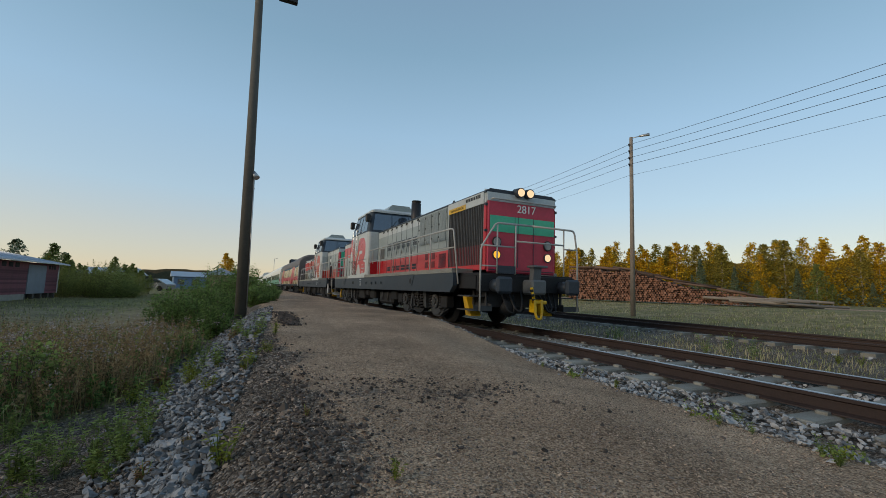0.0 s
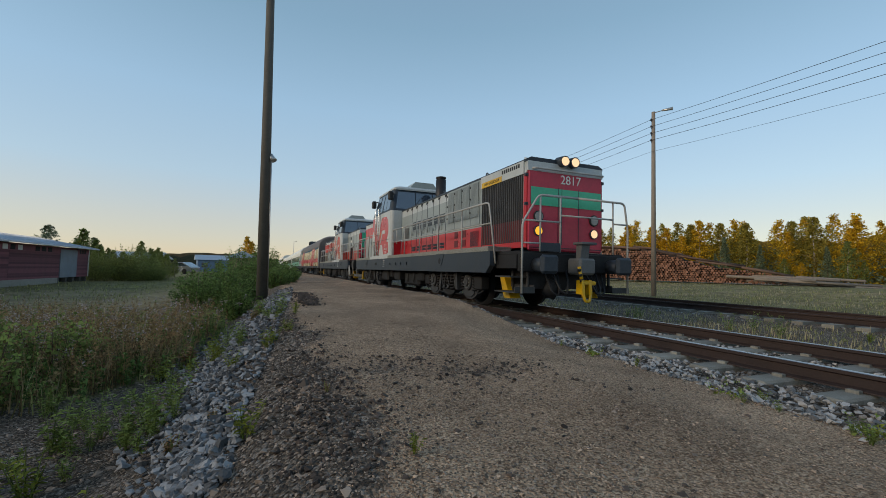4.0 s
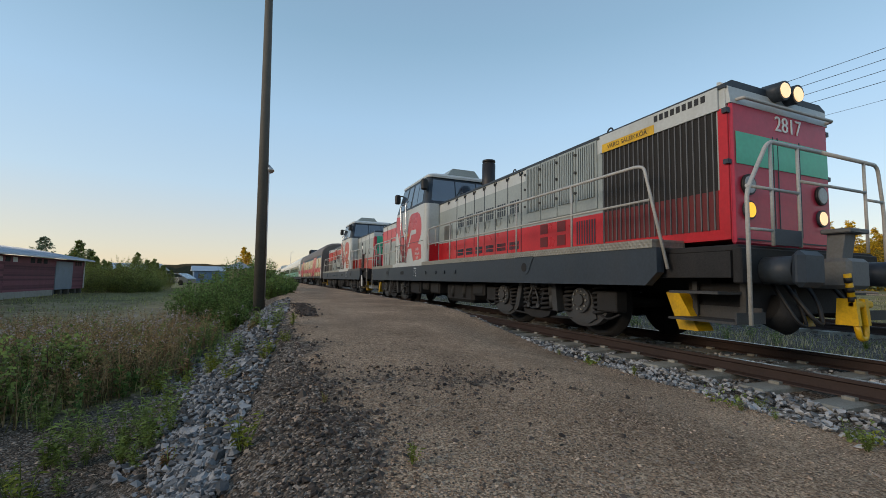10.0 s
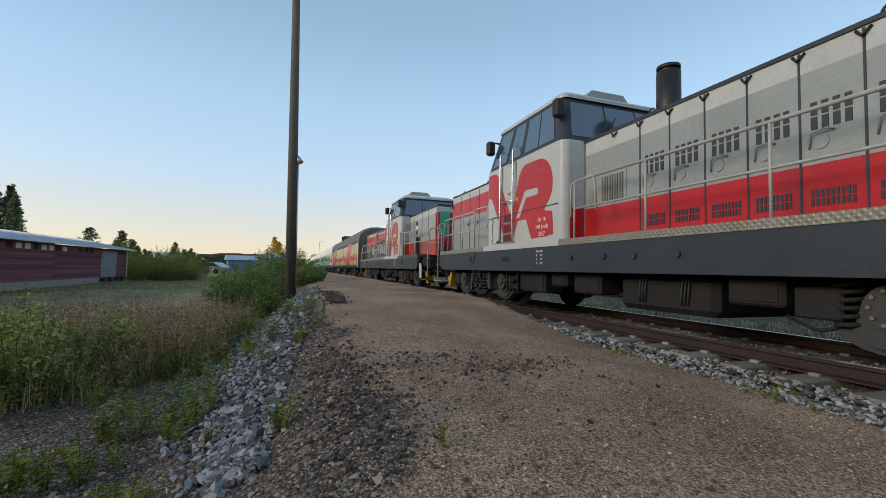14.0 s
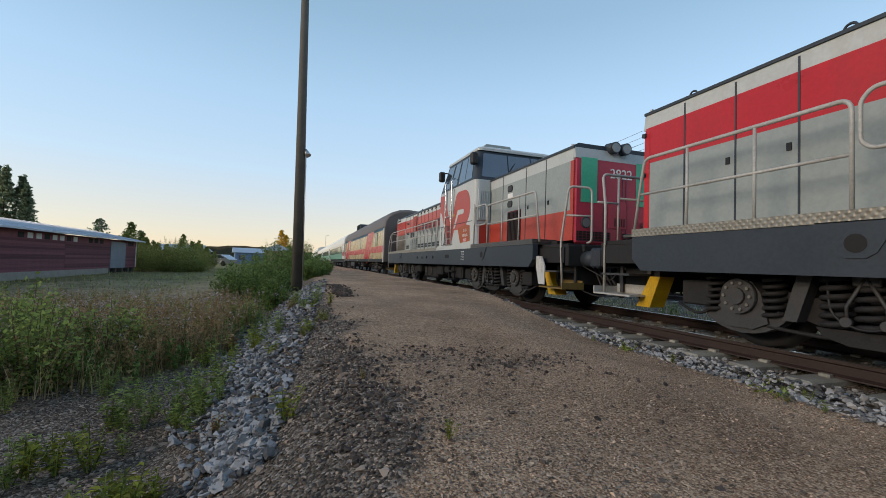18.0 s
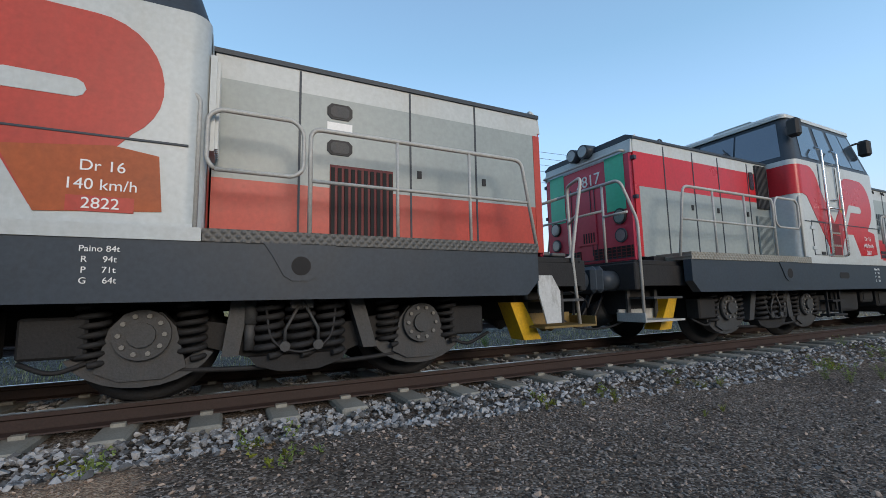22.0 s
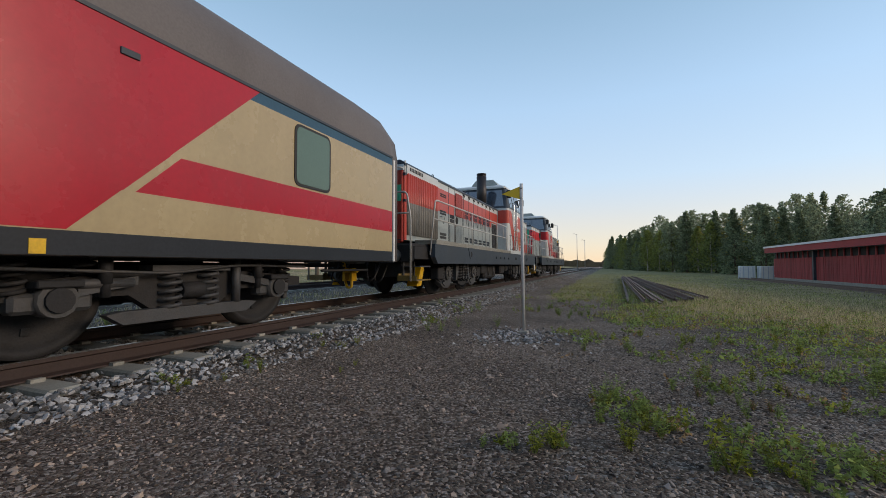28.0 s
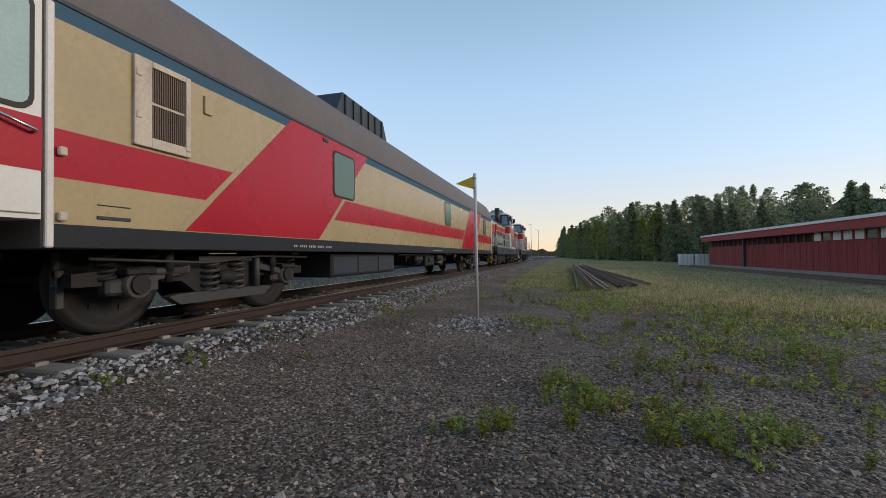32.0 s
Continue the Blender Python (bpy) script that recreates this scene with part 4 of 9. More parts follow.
        for z in () if d > 0 and faded else (2.20, 2.72):
            b = bmesh.new()
            box(b, *sorted((s * 0.96, s * 1.02)), *sorted((f - d * 0.02, f + d * 0.04)), z, z + 0.05)
            part("lamp_bracket", b, FRAME, parent)
    for x in (-0.13, 0.13):
        b = bmesh.new()
        cyl(b, (x, f - d * 0.06, 3.07 - dz), (x, f + d * 0.17, 3.05 - dz), 0.118, 20)
        o = part("headlight", b, FRAME, parent)
        b = bmesh.new()
        cyl(b, (x, f + d * 0.16, 3.05 - dz), (x, f + d * 0.178, 3.05 - dz), 0.097, 20)
        part("lens", b, lit[2], o)
    if not (d > 0 and faded):
        hand_rail("cornice_rail", parent, [[(-0.86, f + d * 0.02, 2.86), (-0.86, f + d * 0.13, 2.86), (0.94, f + d * 0.13, 2.86), (0.94, f + d * 0.02, 2.86)]], 0.018)
    turn = 0 if d < 0 else 180
    lettering("number", number, 0.27, WHITE_MARK, parent, pose(0.10 if d < 0 else -0.1, g + d * 0.004, 2.705, 90, 0, turn), label="white running number")


def raise_body(top, wheels):
    """Set the body above the deck to its full height."""
    lift = lambda z: z if z < 1.4 else lerp_table(z, [(1.4, 1.4), (1.93, 1.945), (2.32, 2.36), (2.86, 3.0), (3.02, 3.19), (3.10, 3.25), (3.93, 4.09), (5.0, 5.2)])
    for o in top.children_recursive:
        if o in wheels:
            continue
        if o.matrix_local.translation.length > 0.01:
            o.location.z = lift(o.location.z)
        else:
            for v in o.data.vertices:
                v.co.z = lift(v.co.z)


def make_loco(number, long_cols, short_cols, lit_front, lit_rear, front_stripe, rear_stripe, faded, tail):
    top = thing("diesel_locomotive", "grey, red and white diesel locomotive with lit headlights" if not faded else "weathered red and grey diesel locomotive running cab-hood first", "locomotive", "locomotives")
    red = RED_FADED if faded else RED
    dz = 0.06 if faded else 0.0
    # underframe
    for s in (-1, 1):
        b = bmesh.new()
        x0, x1 = sorted((s * 1.40, s * SIDE_X))
        slab(b, [(1.05, FRAME_TOP), (1.05, 0.98), (1.22, FRAME_BOT), (15.60, FRAME_BOT), (15.76, 0.98), (15.76, FRAME_TOP)], x0, x1)
        sill = part("side_sill", b, FRAME, top, "dark grey side sill")
        xs = s * SIDE_X
        for u in BOGIES:
            c = u - 0.05
            b = bmesh.new()
            slab(b, [(c - 0.30, 1.29), (c - 0.22, 1.17), (c - 0.14, 1.02), (c - 0.07, 0.975), (c + 0.07, 0.975), (c + 0.14, 1.02), (c + 0.22, 1.17), (c + 0.30, 1.29)], *sorted((xs - s * 0.01, xs + s * 0.012)))
            part("jacking_bracket", b, FRAME, sill)
            b = bmesh.new()
            cyl(b, (xs, c, 1.10), (xs + s * 0.016, c, 1.10), 0.080, 16)
            # black disc stands for the shade inside the hole
            part("sill_opening", b, SHADE_BLACK, sill)
        for u in (6.9, 7.6, 8.2, 9.0):
            b = bmesh.new()
            cyl(b, (xs, u, 1.06), (xs + s * 0.03, u, 1.06), 0.045, 8)
            part("sill_stud", b, FRAME, sill)
        b = bmesh.new()
        c = (CAB[0] + CAB[1]) / 2 - s * 0.42
        slab(b, [(c - 0.18, 1.05), (c - 0.15, 1.02), (c + 0.15, 1.02), (c + 0.18, 1.05), (c + 0.18, 1.10), (c + 0.15, 1.13), (c - 0.15, 1.13), (c - 0.18, 1.10)], *sorted((xs, xs + s * 0.004)))
        part("sill_opening", b, SHADE_BLACK, sill)
        for ua, ub, m in ((1.10, CAB[0], TREAD), (CAB[0] + 0.005, CAB[1] - 0.005, PALE), (CAB[1], 15.76, TREAD_DARK if faded else TREAD)):
            b = bmesh.new()
            box(b, *sorted((s * 0.97, s * (SIDE_X + 0.012))), ua, ub, FRAME_TOP, 1.385)
            part("tread_edge", b, m, top, "worn checkered tread plate edge")
    b = bmesh.new()
    box(b, -1.12, 1.12, 1.2, 16.0, 1.10, 1.352)
    box(b, -0.35, 0.35, 1.2, 16.0, 0.72, 1.10)
    part("underframe", b, GEAR, top)
    b = bmesh.new()
    box(b, -1.15, 1.15, 6.7, 8.3, 0.30, 0.80, 0.08)
    part("fuel_tank", b, GEAR, top)
    for s in (-1, 1):
        for u0, u1, z0 in ((8.6, 9.3, 0.46), (9.5, 10.0, 0.55), (10.2, 11.2, 0.40), (5.9, 6.5, 0.50)):
            b = bmesh.new()
            box(b, *sorted((s * 0.85, s * 1.25)), u0, u1, z0, 0.80, 0.03)
            o = part("equipment_box", b, GEAR, top)
            b = bmesh.new()
            box(b, *sorted((s * 1.25, s * 1.265)), u0 + 0.05, u1 - 0.05, z0 + 0.05, 0.74, 0.005)
            part("box_lid", b, GEAR, o)
        for u0 in (7.05, 7.75):
            for k in range(3):
                b = bmesh.new()
                tube(b, bend([(s * 1.16, u0 + 0.05 * k, 0.78), (s * 1.19, u0 + 0.05 * k, 0.60), (s * 1.17, u0 + 0.05 * k + 0.03, 0.42)], 0.05), 0.012, 6)
                part("tank_pipe", b, GEAR_LT, top)
        # step frame hung below the cab door
        b = bmesh.new()
        m0 = (CAB[0] + CAB[1]) / 2 + s * (-0.46)
        for q in (-0.24, 0.24):
            box(b, *sorted((s * 1.30, s * 1.34)), m0 + q - 0.02, m0 + q + 0.02, 0.32, 0.82)
        for z in (0.34, 0.60):
            box(b, *sorted((s * 1.20, s * 1.42)), m0 - 0.25, m0 + 0.25, z, z + 0.035)
        part("entry_step", b, GEAR, top)
    wheels = []
    for u in BOGIES:
        bogie(top, u, wheels)
        for q in (-1.18, 1.18):
            wheels.append(wheelset(top, u + q))
    # long hood
    hood_shell("long_hood", top, 0.53, CAB[0] - 0.02, [red if c == "red" else GREY for c in long_cols], dz)
    for s in (-1, 1):
        x = s * HOOD_W
        # fan grille: dark sheets painted as the shaded depth behind upright bars
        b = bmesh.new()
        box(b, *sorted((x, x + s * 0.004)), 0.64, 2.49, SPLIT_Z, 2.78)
        part("grille_recess", b, SHADE_BLACK, top)
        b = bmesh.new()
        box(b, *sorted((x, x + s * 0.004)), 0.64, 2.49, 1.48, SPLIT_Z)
        part("grille_recess", b, VENT_RED if not faded else SHADE_BLACK, top)
        for i in range(22 if not faded else 17):
            u = 0.68 + 1.77 * i / (21 if not faded else 16)
            b = bmesh.new()
            if faded:
                cyl(b, (x + s * 0.005, u, 1.48), (x + s * 0.005, u, 2.78), 0.046, 10)
            box(b, *sorted((x, x + s * 0.02)), u - (0.007 if not faded else 0.030), u + (0.007 if not faded else 0.030), 1.48, 2.78)
            if faded:
                bmesh.ops.bisect_plane(b, geom=b.verts[:] + b.edges[:] + b.faces[:], plane_co=(0, 0, 2.2), plane_no=(0, 0, 1))
                for fc in b.faces:
                    fc.material_index = 1 if fc.calc_center_median().z > 2.2 else 0
                part("grille_bar", b, [GRIME_GREY, red], top)
            else:
                part("grille_bar", b, GRILLE, top)
        b = bmesh.new()
        box(b, *sorted((x, x + s * 0.028)), 0.60, 2.52, 2.77, 3.0 - dz)
        part("grille_header", b, PALE, top)
        b = bmesh.new()
        if not faded:
            box(b, *sorted((x + s * 0.028, x + s * 0.034)), 1.49, 2.46, 2.765, 2.875)
            sign = part("warning_sign", b, YELLOW, top, "yellow warning strip")
            lettering("warning_text", "VARO SÄLEIKKÖÄ", 0.092, BLACK, sign, pose(x + s * 0.035, 1.975, 2.82, 90, 0, 90 * s), 0.002)
            b = bmesh.new()
        # maker's name as plain bars
        b.free()
        for k in range(9):
            u = (1.46 - 0.085 * k) if s < 0 else (0.78 + 0.085 * k)
            b = bmesh.new()
            box(b, *sorted((x + s * 0.028, x + s * 0.033)), u - 0.028, u + 0.028, 2.90 - dz, 2.97 - dz)
            part("maker_bar", b, BLACK, top)
        # radiator louvres
        if faded:
            for u in (3.40, 3.95, 4.68):
                seam(top, s, u)
            for ua, ub, za, zb, n in ((2.72, 3.22, 1.52, 1.68, 9), (2.74, 3.20, 2.17, 2.28, 9), (3.50, 3.88, 2.02, 2.24, 8), (2.72, 3.22, 2.60, 2.68, 9)):
                b = bmesh.new()
                vent(b, s, ua, ub, za, zb, n)
                part("mesh_vent", b, GEAR_LT, top)
            b = bmesh.new()
            tube(b, bend([(x + s * 0.005, 2.76, 2.10), (x + s * 0.05, 2.78, 2.12), (x + s * 0.05, 2.96, 2.10), (x + s * 0.005, 3.0, 1.94)], 0.04), 0.012, 6)
            part("door_handle", b, GREY, top)
            # each panel is a black sheet of painted shade behind its louvres
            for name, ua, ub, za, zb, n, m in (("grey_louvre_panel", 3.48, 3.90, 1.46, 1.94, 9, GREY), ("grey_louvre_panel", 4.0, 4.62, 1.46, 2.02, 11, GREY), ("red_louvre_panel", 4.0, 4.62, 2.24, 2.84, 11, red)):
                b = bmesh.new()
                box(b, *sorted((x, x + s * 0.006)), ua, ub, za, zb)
                fr = part(name, b, SHADE_BLACK, top)
                for i in range(n):
                    u = ua + (ub - ua) * (i + 0.5) / n
                    b = bmesh.new()
                    box(b, *sorted((x + s * 0.006, x + s * 0.03)), u - 0.017, u + 0.017, za, zb)
                    part("louvre", b, m, fr)
            b = bmesh.new()
            cyl(b, (x, 4.12, 2.12), (x + s * 0.02, 4.12, 2.12), 0.10, 18)
            part("round_port", b, GEAR, top)
        for k in range(0 if faded else 4):
            u0 = 2.60 + k * 0.51
            b = bmesh.new()
            box(b, *sorted((x, x + s * 0.018)), u0, u0 + 0.49, SPLIT_Z + 0.08, 3.0 - dz)
            fr = part("radiator_panel", b, GREY, top)
            # black sheet put in for the shade between the louvres
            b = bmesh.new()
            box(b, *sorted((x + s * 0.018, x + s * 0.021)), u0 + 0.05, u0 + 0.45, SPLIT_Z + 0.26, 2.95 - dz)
            part("louvre_recess", b, SHADE_BLACK, fr)
            for i in range(8):
                u = u0 + 0.07 + 0.36 * i / 7
                b = bmesh.new()
                box(b, *sorted((x + s * 0.021, x + s * 0.040)), u - 0.015, u + 0.015, SPLIT_Z + 0.26, 2.95 - dz)
                part("louvre", b, GREY, fr)
            for z in (2.32, 2.62, 2.88):
                b = bmesh.new()
                cyl(b, (x + s * 0.03, u0 + 0.50, z), (x + s * 0.05, u0 + 0.50, z), 0.022, 8)
                box(b, *sorted((x + s * 0.02, x + s * 0.035)), u0 + 0.44, u0 + 0.52, z - 0.012, z + 0.012)
                part("hinge", b, GEAR_LT, fr)
            b = bmesh.new()
            for i in range(8):
                u = u0 + 0.07 + 0.42 * i / 7
                box(b, *sorted((x + s * 0.002, x + s * 0.008)), u - 0.012, u + 0.012, 1.48, 1.86) if k == 0 else None
            if k == 0:
                part("lower_louvre", b, FRAME, top)
            elif k == 3:
                b.free()
            else:
                for z in (1.50, 1.74):
                    box(b, *sorted((x, x + s * 0.006)), u0 + 0.29, u0 + 0.52, z, z + 0.18)
                part("lower_vent", b, VENT_RED if long_cols[0] == "red" else GEAR_LT, top)
        # engine room doors
        for k in range(7):
            seam(top, s, 4.81 + 0.54 * k)
        seam(top, s, 2.47)
        for k in range(6):
            u0 = 4.81 + 0.54 * k
            b = bmesh.new()
            vent(b, s, u0 + 0.08, u0 + 0.46, 2.26, 2.50, 4)
            part("door_vent", b, FRAME, top)
            b = bmesh.new()
            vent(b, s, u0 + 0.08, u0 + 0.46, 1.52, 1.68, 9)
            part("lower_vent", b, FRAME, top)
            b = bmesh.new()
            cyl(b, (x, u0 + 0.36, 2.14), (x + s * 0.012, u0 + 0.36, 2.14), 0.075, 14)
            tube(b, bend([(x + s * 0.005, u0 + 0.24, 2.22), (x + s * 0.05, u0 + 0.27, 2.24), (x + s * 0.05, u0 + 0.42, 2.22), (x + s * 0.005, u0 + 0.46, 2.08)], 0.03), 0.011, 6)
            part("door_handle", b, GREY, top)
        b = bmesh.new()
        box(b, *sorted((x, x + s * 0.012)), 8.32, 9.12, SPLIT_Z + 0.04, 2.42)
        part("battery_door", b, GREY, top)
        for i in range(14 if faded else 9):
            b = bmesh.new()
            u = 8.40 + (0.64 if faded else 0.46) * i / (13 if faded else 8)
            box(b, *sorted((x + s * 0.012, x + s * 0.03)), u - 0.012, u + 0.012, 1.45 if faded else 2.0, 2.38)
            part("side_louvre", b, GEAR_LT if faded else GRIME_GREY, top)
        for k in range(8):
            u = 4.81 + 0.54 * k
            b = bmesh.new()
            tube(b, [(x + s * 0.005, u - 0.06, 2.96 - dz), (x + s * 0.04, u, 2.90 - dz), (x + s * 0.005, u + 0.06, 2.96 - dz)], 0.014, 6)
            part("roof_catch", b, BLACK, top)
    # lifting eyes on the roof edges
    for u in (2.4, 5.2, 7.9, 13.6, 15.35):
        for s in (-1, 1):
            b = bmesh.new()
            tube(b, [(s * 0.90, u + 0.055 * math.cos(a), 3.08 - dz + 0.055 * math.sin(a)) for a in [math.pi * k / 8 for k in range(9)]], 0.014, 6)
            part("lifting_eye", b, FRAME, top)
    b = bmesh.new()
    cyl(b, (0.44, 8.84, 3.0), (0.44, 8.84, 4.30), 0.205, 20)
    cyl(b, (0.44, 8.84, 4.30), (0.44, 8.84, 4.36), 0.17, 20)
    cyl(b, (0.44, 8.84, 4.35), (0.44, 8.84, 4.41), 0.20, 20)
    part("exhaust_pipe", b, mat_stack, top, "sooty dark exhaust stack")
    # short hood
    hood_shell("short_hood", top, CAB[1] + 0.02, tail, [red if c == "red" else GREY for c in short_cols], 0.0, high=not faded)
    for s in (-1, 1):
        x = s * HOOD_W
        for u in ((13.28, 14.47, 15.32) if faded else (13.12, 14.0, 14.69, 15.41)):
            seam(top, s, u)
        if faded:
            for u, z in ((13.68, 2.66), (13.68, 2.33)):
                for q, push, m in ((1.0, 0.010, BLACK), (0.74, 0.014, GEAR_LT)):
                    b = bmesh.new()
                    slab(b, [(u + q * a, z + q * c) for a, c in ((-0.13, -0.035), (-0.09, -0.07), (0.09, -0.07), (0.13, -0.035), (0.13, 0.035), (0.09, 0.07), (-0.09, 0.07), (-0.13, 0.035))], *sorted((x, x + s * push)))
                    part("oval_window" if m is GEAR_LT else "window_seal", b, m, top)
            b = bmesh.new()
            box(b, *sorted((x, x + s * 0.004)), 13.55, 13.81, 2.45, 2.56)
            part("notice_plate", b, WHITE_MARK, top)
            # dark red sheet and black bars paint the shaded depth of the louvres
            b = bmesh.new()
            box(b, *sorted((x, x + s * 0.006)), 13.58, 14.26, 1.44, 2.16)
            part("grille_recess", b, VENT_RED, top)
            for i in range(10):
                b = bmesh.new()
                u = 13.61 + 0.62 * i / 9
                box(b, *sorted((x, x + s * 0.02)), u - 0.019, u + 0.019, 1.46, 2.13)
                part("short_hood_louvre", b, SHADE_BLACK, top)
        else:
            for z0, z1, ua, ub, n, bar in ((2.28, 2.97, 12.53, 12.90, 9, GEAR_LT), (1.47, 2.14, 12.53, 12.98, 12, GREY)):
                # flat black sheet paints the shade behind the bars
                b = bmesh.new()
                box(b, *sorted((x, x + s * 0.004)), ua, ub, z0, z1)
                part("grille_recess", b, SHADE_BLACK, top)
                for i in range(n):
                    b = bmesh.new()
                    u = ua + (ub - ua) * (i + 0.5) / n
                    box(b, *sorted((x, x + s * 0.035)), u - 0.009, u + 0.009, z0, z1)
                    part("grille_bar", b, bar, top)
            for q, z, m, push in ((1.0, 0.0, BLACK, 0.010), (0.72, 0.0, GLASS, 0.014)):
                b = bmesh.new()
                slab(b, [(13.01 + 0.07 * q * math.copysign(min(1, abs(math.cos(a)) * 1.25), math.cos(a)), 2.71 + 0.14 * q * math.copysign(min(1, abs(math.sin(a)) * 1.25), math.sin(a))) for a in [math.pi * k / 8 + 0.1 for k in range(16)]], *sorted((x, x + s * push)))
                part("oval_window" if m is GLASS else "window_seal", b, m, top)
            for u in (12.62, 12.90):
                b = bmesh.new()
                box(b, *sorted((x, x + s * 0.03)), u - 0.05, u + 0.05, 1.385, 1.46)
                part("yellow_mark", b, YELLOW, top)
        for u in ((14.50, 15.35) if faded else (13.15, 14.02, 14.71)):
            b = bmesh.new()
            box(b, *sorted((x, x + s * 0.012)), u + 0.05, u + 0.10, 2.12, 2.20)
            part("door_catch", b, BLACK, top)
    # red corner trim at hood ends
    for u0, u1 in ((0.51, 0.62), (tail - 0.08, tail + 0.02)):
        for s in (-1, 1):
            b = bmesh.new()
            box(b, *sorted((s * (HOOD_W - 0.06), s * (HOOD_W + 0.006))), u0, u1, 1.36, 2.78)
            part("corner_trim", b, red, top)
    # cab
    cu0, cu1 = CAB
    W = 1.45
    b = bmesh.new()
    cr = 0.16
    turn = [radians(15 * k) for k in range(7)]
    sec = [(-W + cr - cr * math.cos(a), cu0 + cr - cr * math.sin(a)) for a in turn] + [(W - cr + cr * math.sin(a), cu0 + cr - cr * math.cos(a)) for a in turn]
    sec += [(W - cr + cr * math.cos(a), cu1 - cr + cr * math.sin(a)) for a in turn] + [(-W + cr - cr * math.sin(a), cu1 - cr + cr * math.cos(a)) for a in turn]
    n = len(sec)

    def skin(b, *rings):
        """Walls between closed rings, round at the corners, with a lid on the last."""
        for r0, r1 in zip(rings, rings[1:]):
            for i in range(n):
                b.faces.new((r0[i], r0[(i + 1) % n], r1[(i + 1) % n], r1[i])).smooth = True
        lid = b.faces.new(rings[-1])
        for ring in rings:
            for i in range(n):
                e = b.edges.get((ring[i], ring[(i + 1) % n]))
                if e:
                    e.smooth = False
        return lid

    skin(b, [b.verts.new((x, y, 1.32)) for x, y in sec], [b.verts.new((x, y, 3.02)) for x, y in sec])
    cab = part("cab_body", b, PALE, top, "white cab body with red emblem")
    # window band tapering inwards
    b = bmesh.new()
    mid = (cu0 + cu1) / 2
    tp = [((x * 0.865), mid + (y - mid) * 0.80, 3.93) for x, y in sec]
    skin(b, [b.verts.new((x * 0.995, mid + (y - mid) * 0.995, 3.02)) for x, y in sec], [b.verts.new(p) for p in tp])
    part("window_band", b, FRAME, cab, "dark window surround")
    b = bmesh.new()
    skin(b, *[[b.verts.new((x * kx, mid + (y - mid) * ky, z)) for x, y in sec] for kx, ky, z in ((0.875, 0.83, 3.925), (0.875, 0.83, 3.985), (0.84, 0.80, 4.03), (0.70, 0.68, 4.10))])
    part("cab_roof", b, PALE, cab)
    b = bmesh.new()
    prism(b, [(-0.40, 4.04), (0.82, 4.04), (0.78, 4.20), (0.60, 4.40), (-0.20, 4.40), (-0.38, 4.20)], 10.15, 11.25)
    part("roof_ventilator", b, GREY, cab)

    def glass(name, a, c, lo_k, hi_k, push):
        """A pane on the sloping band between two points of its foot (x, y) and their heads."""
        b = bmesh.new()
        z0, z1 = 3.02, 3.93
        pts = []
        for k in (lo_k, hi_k):
            for p in (a, c):
                x0, y0 = p[0] * 0.995, mid + (p[1] - mid) * 0.995
                x1, y1 = p[0] * 0.865, mid + (p[1] - mid) * 0.80
                pts.append(Vector((x0 + (x1 - x0) * k, y0 + (y1 - y0) * k, z0 + (z1 - z0) * k)))
        nrm = (pts[1] - pts[0]).cross(pts[2] - pts[0]).normalized()
        if nrm.dot(Vector((pts[0].x, pts[0].y - mid, 0))) < 0:
            nrm = -nrm
        q = [p + nrm * push for p in pts]
        vs = [b.verts.new(p) for p in (q[0], q[1], q[3], q[2])]
        vb = [b.verts.new(p - nrm * (push + 0.01)) for p in (q[0], q[1], q[3], q[2])]
        b.faces.new(vs)
        for i in range(4):
            b.faces.new((vs[i], vb[i], vb[(i + 1) % 4], vs[(i + 1) % 4]))
        bmesh.ops.recalc_face_normals(b, faces=b.faces[:])
        part(name, b, GLASS, cab)

    for s in (-1, 1):
        for a, c in ((0.05, 0.28), (0.34, 0.52), (0.575, 0.76), (0.775, 0.96)):
            ya, yc = (cu0 + cr + (cu1 - cu0 - 2 * cr) * (k if s > 0 else 1 - k) for k in (a, c))
            glass("side_window", (s * W, ya), (s * W, yc), 0.10, 0.90, 0.012)
    for yy in (cu0, cu1):
        for a, c in ((-0.98, -0.34), (-0.31, 0.31), (0.34, 0.98)):
            glass("windscreen", (a * (W - cr), yy), (c * (W - cr), yy), 0.12, 0.90, 0.012)
        d = -1 if yy == cu0 else 1
        for s in (-1, 1):
            b = bmesh.new()
            tube(b, bend([(s * 1.26, yy - d * 0.32, 3.72), (s * 1.38, yy - d * 0.24, 3.76), (s * 1.42, yy - d * 0.18, 3.66)], 0.05), 0.022, 6)
            box(b, *sorted((s * 1.34, s * 1.54)), *sorted((yy - d * 0.24, yy - d * 0.08)), 3.46, 3.80, 0.04)
            part("mirror", b, BLACK, cab, "black side mirror")
            b = bmesh.new()
            tube(b, [(s * 0.5, yy + d * 0.02 - d * 0.06, 3.16), (s * 0.2, yy - d * 0.12, 3.60)], 0.012, 6)
            part("wiper", b, BLACK, cab)

    def wrap(name, s, side, z0, z1, m, front_only=False):
        """A painted band round the cab's corner; side: the end to the left (-1) or right (1) as seen from outside."""
        e = cu0 if s * side < 0 else cu1
        q = 1 if e == cu0 else -1
        path = [(W, e + q * 0.26)] + [(W - cr + cr * math.cos(a), e + q * (cr - cr * math.sin(a))) for a in turn] + [(HOOD_W + 0.02, e)]
        if front_only:
            path = path[7:]
        b = bmesh.new()
        k = 1.004
        lo_, hi_ = [], []
        for px, py in path:
            lo_.append(b.verts.new((s * px * k, mid + (py - mid) * k, z0)))
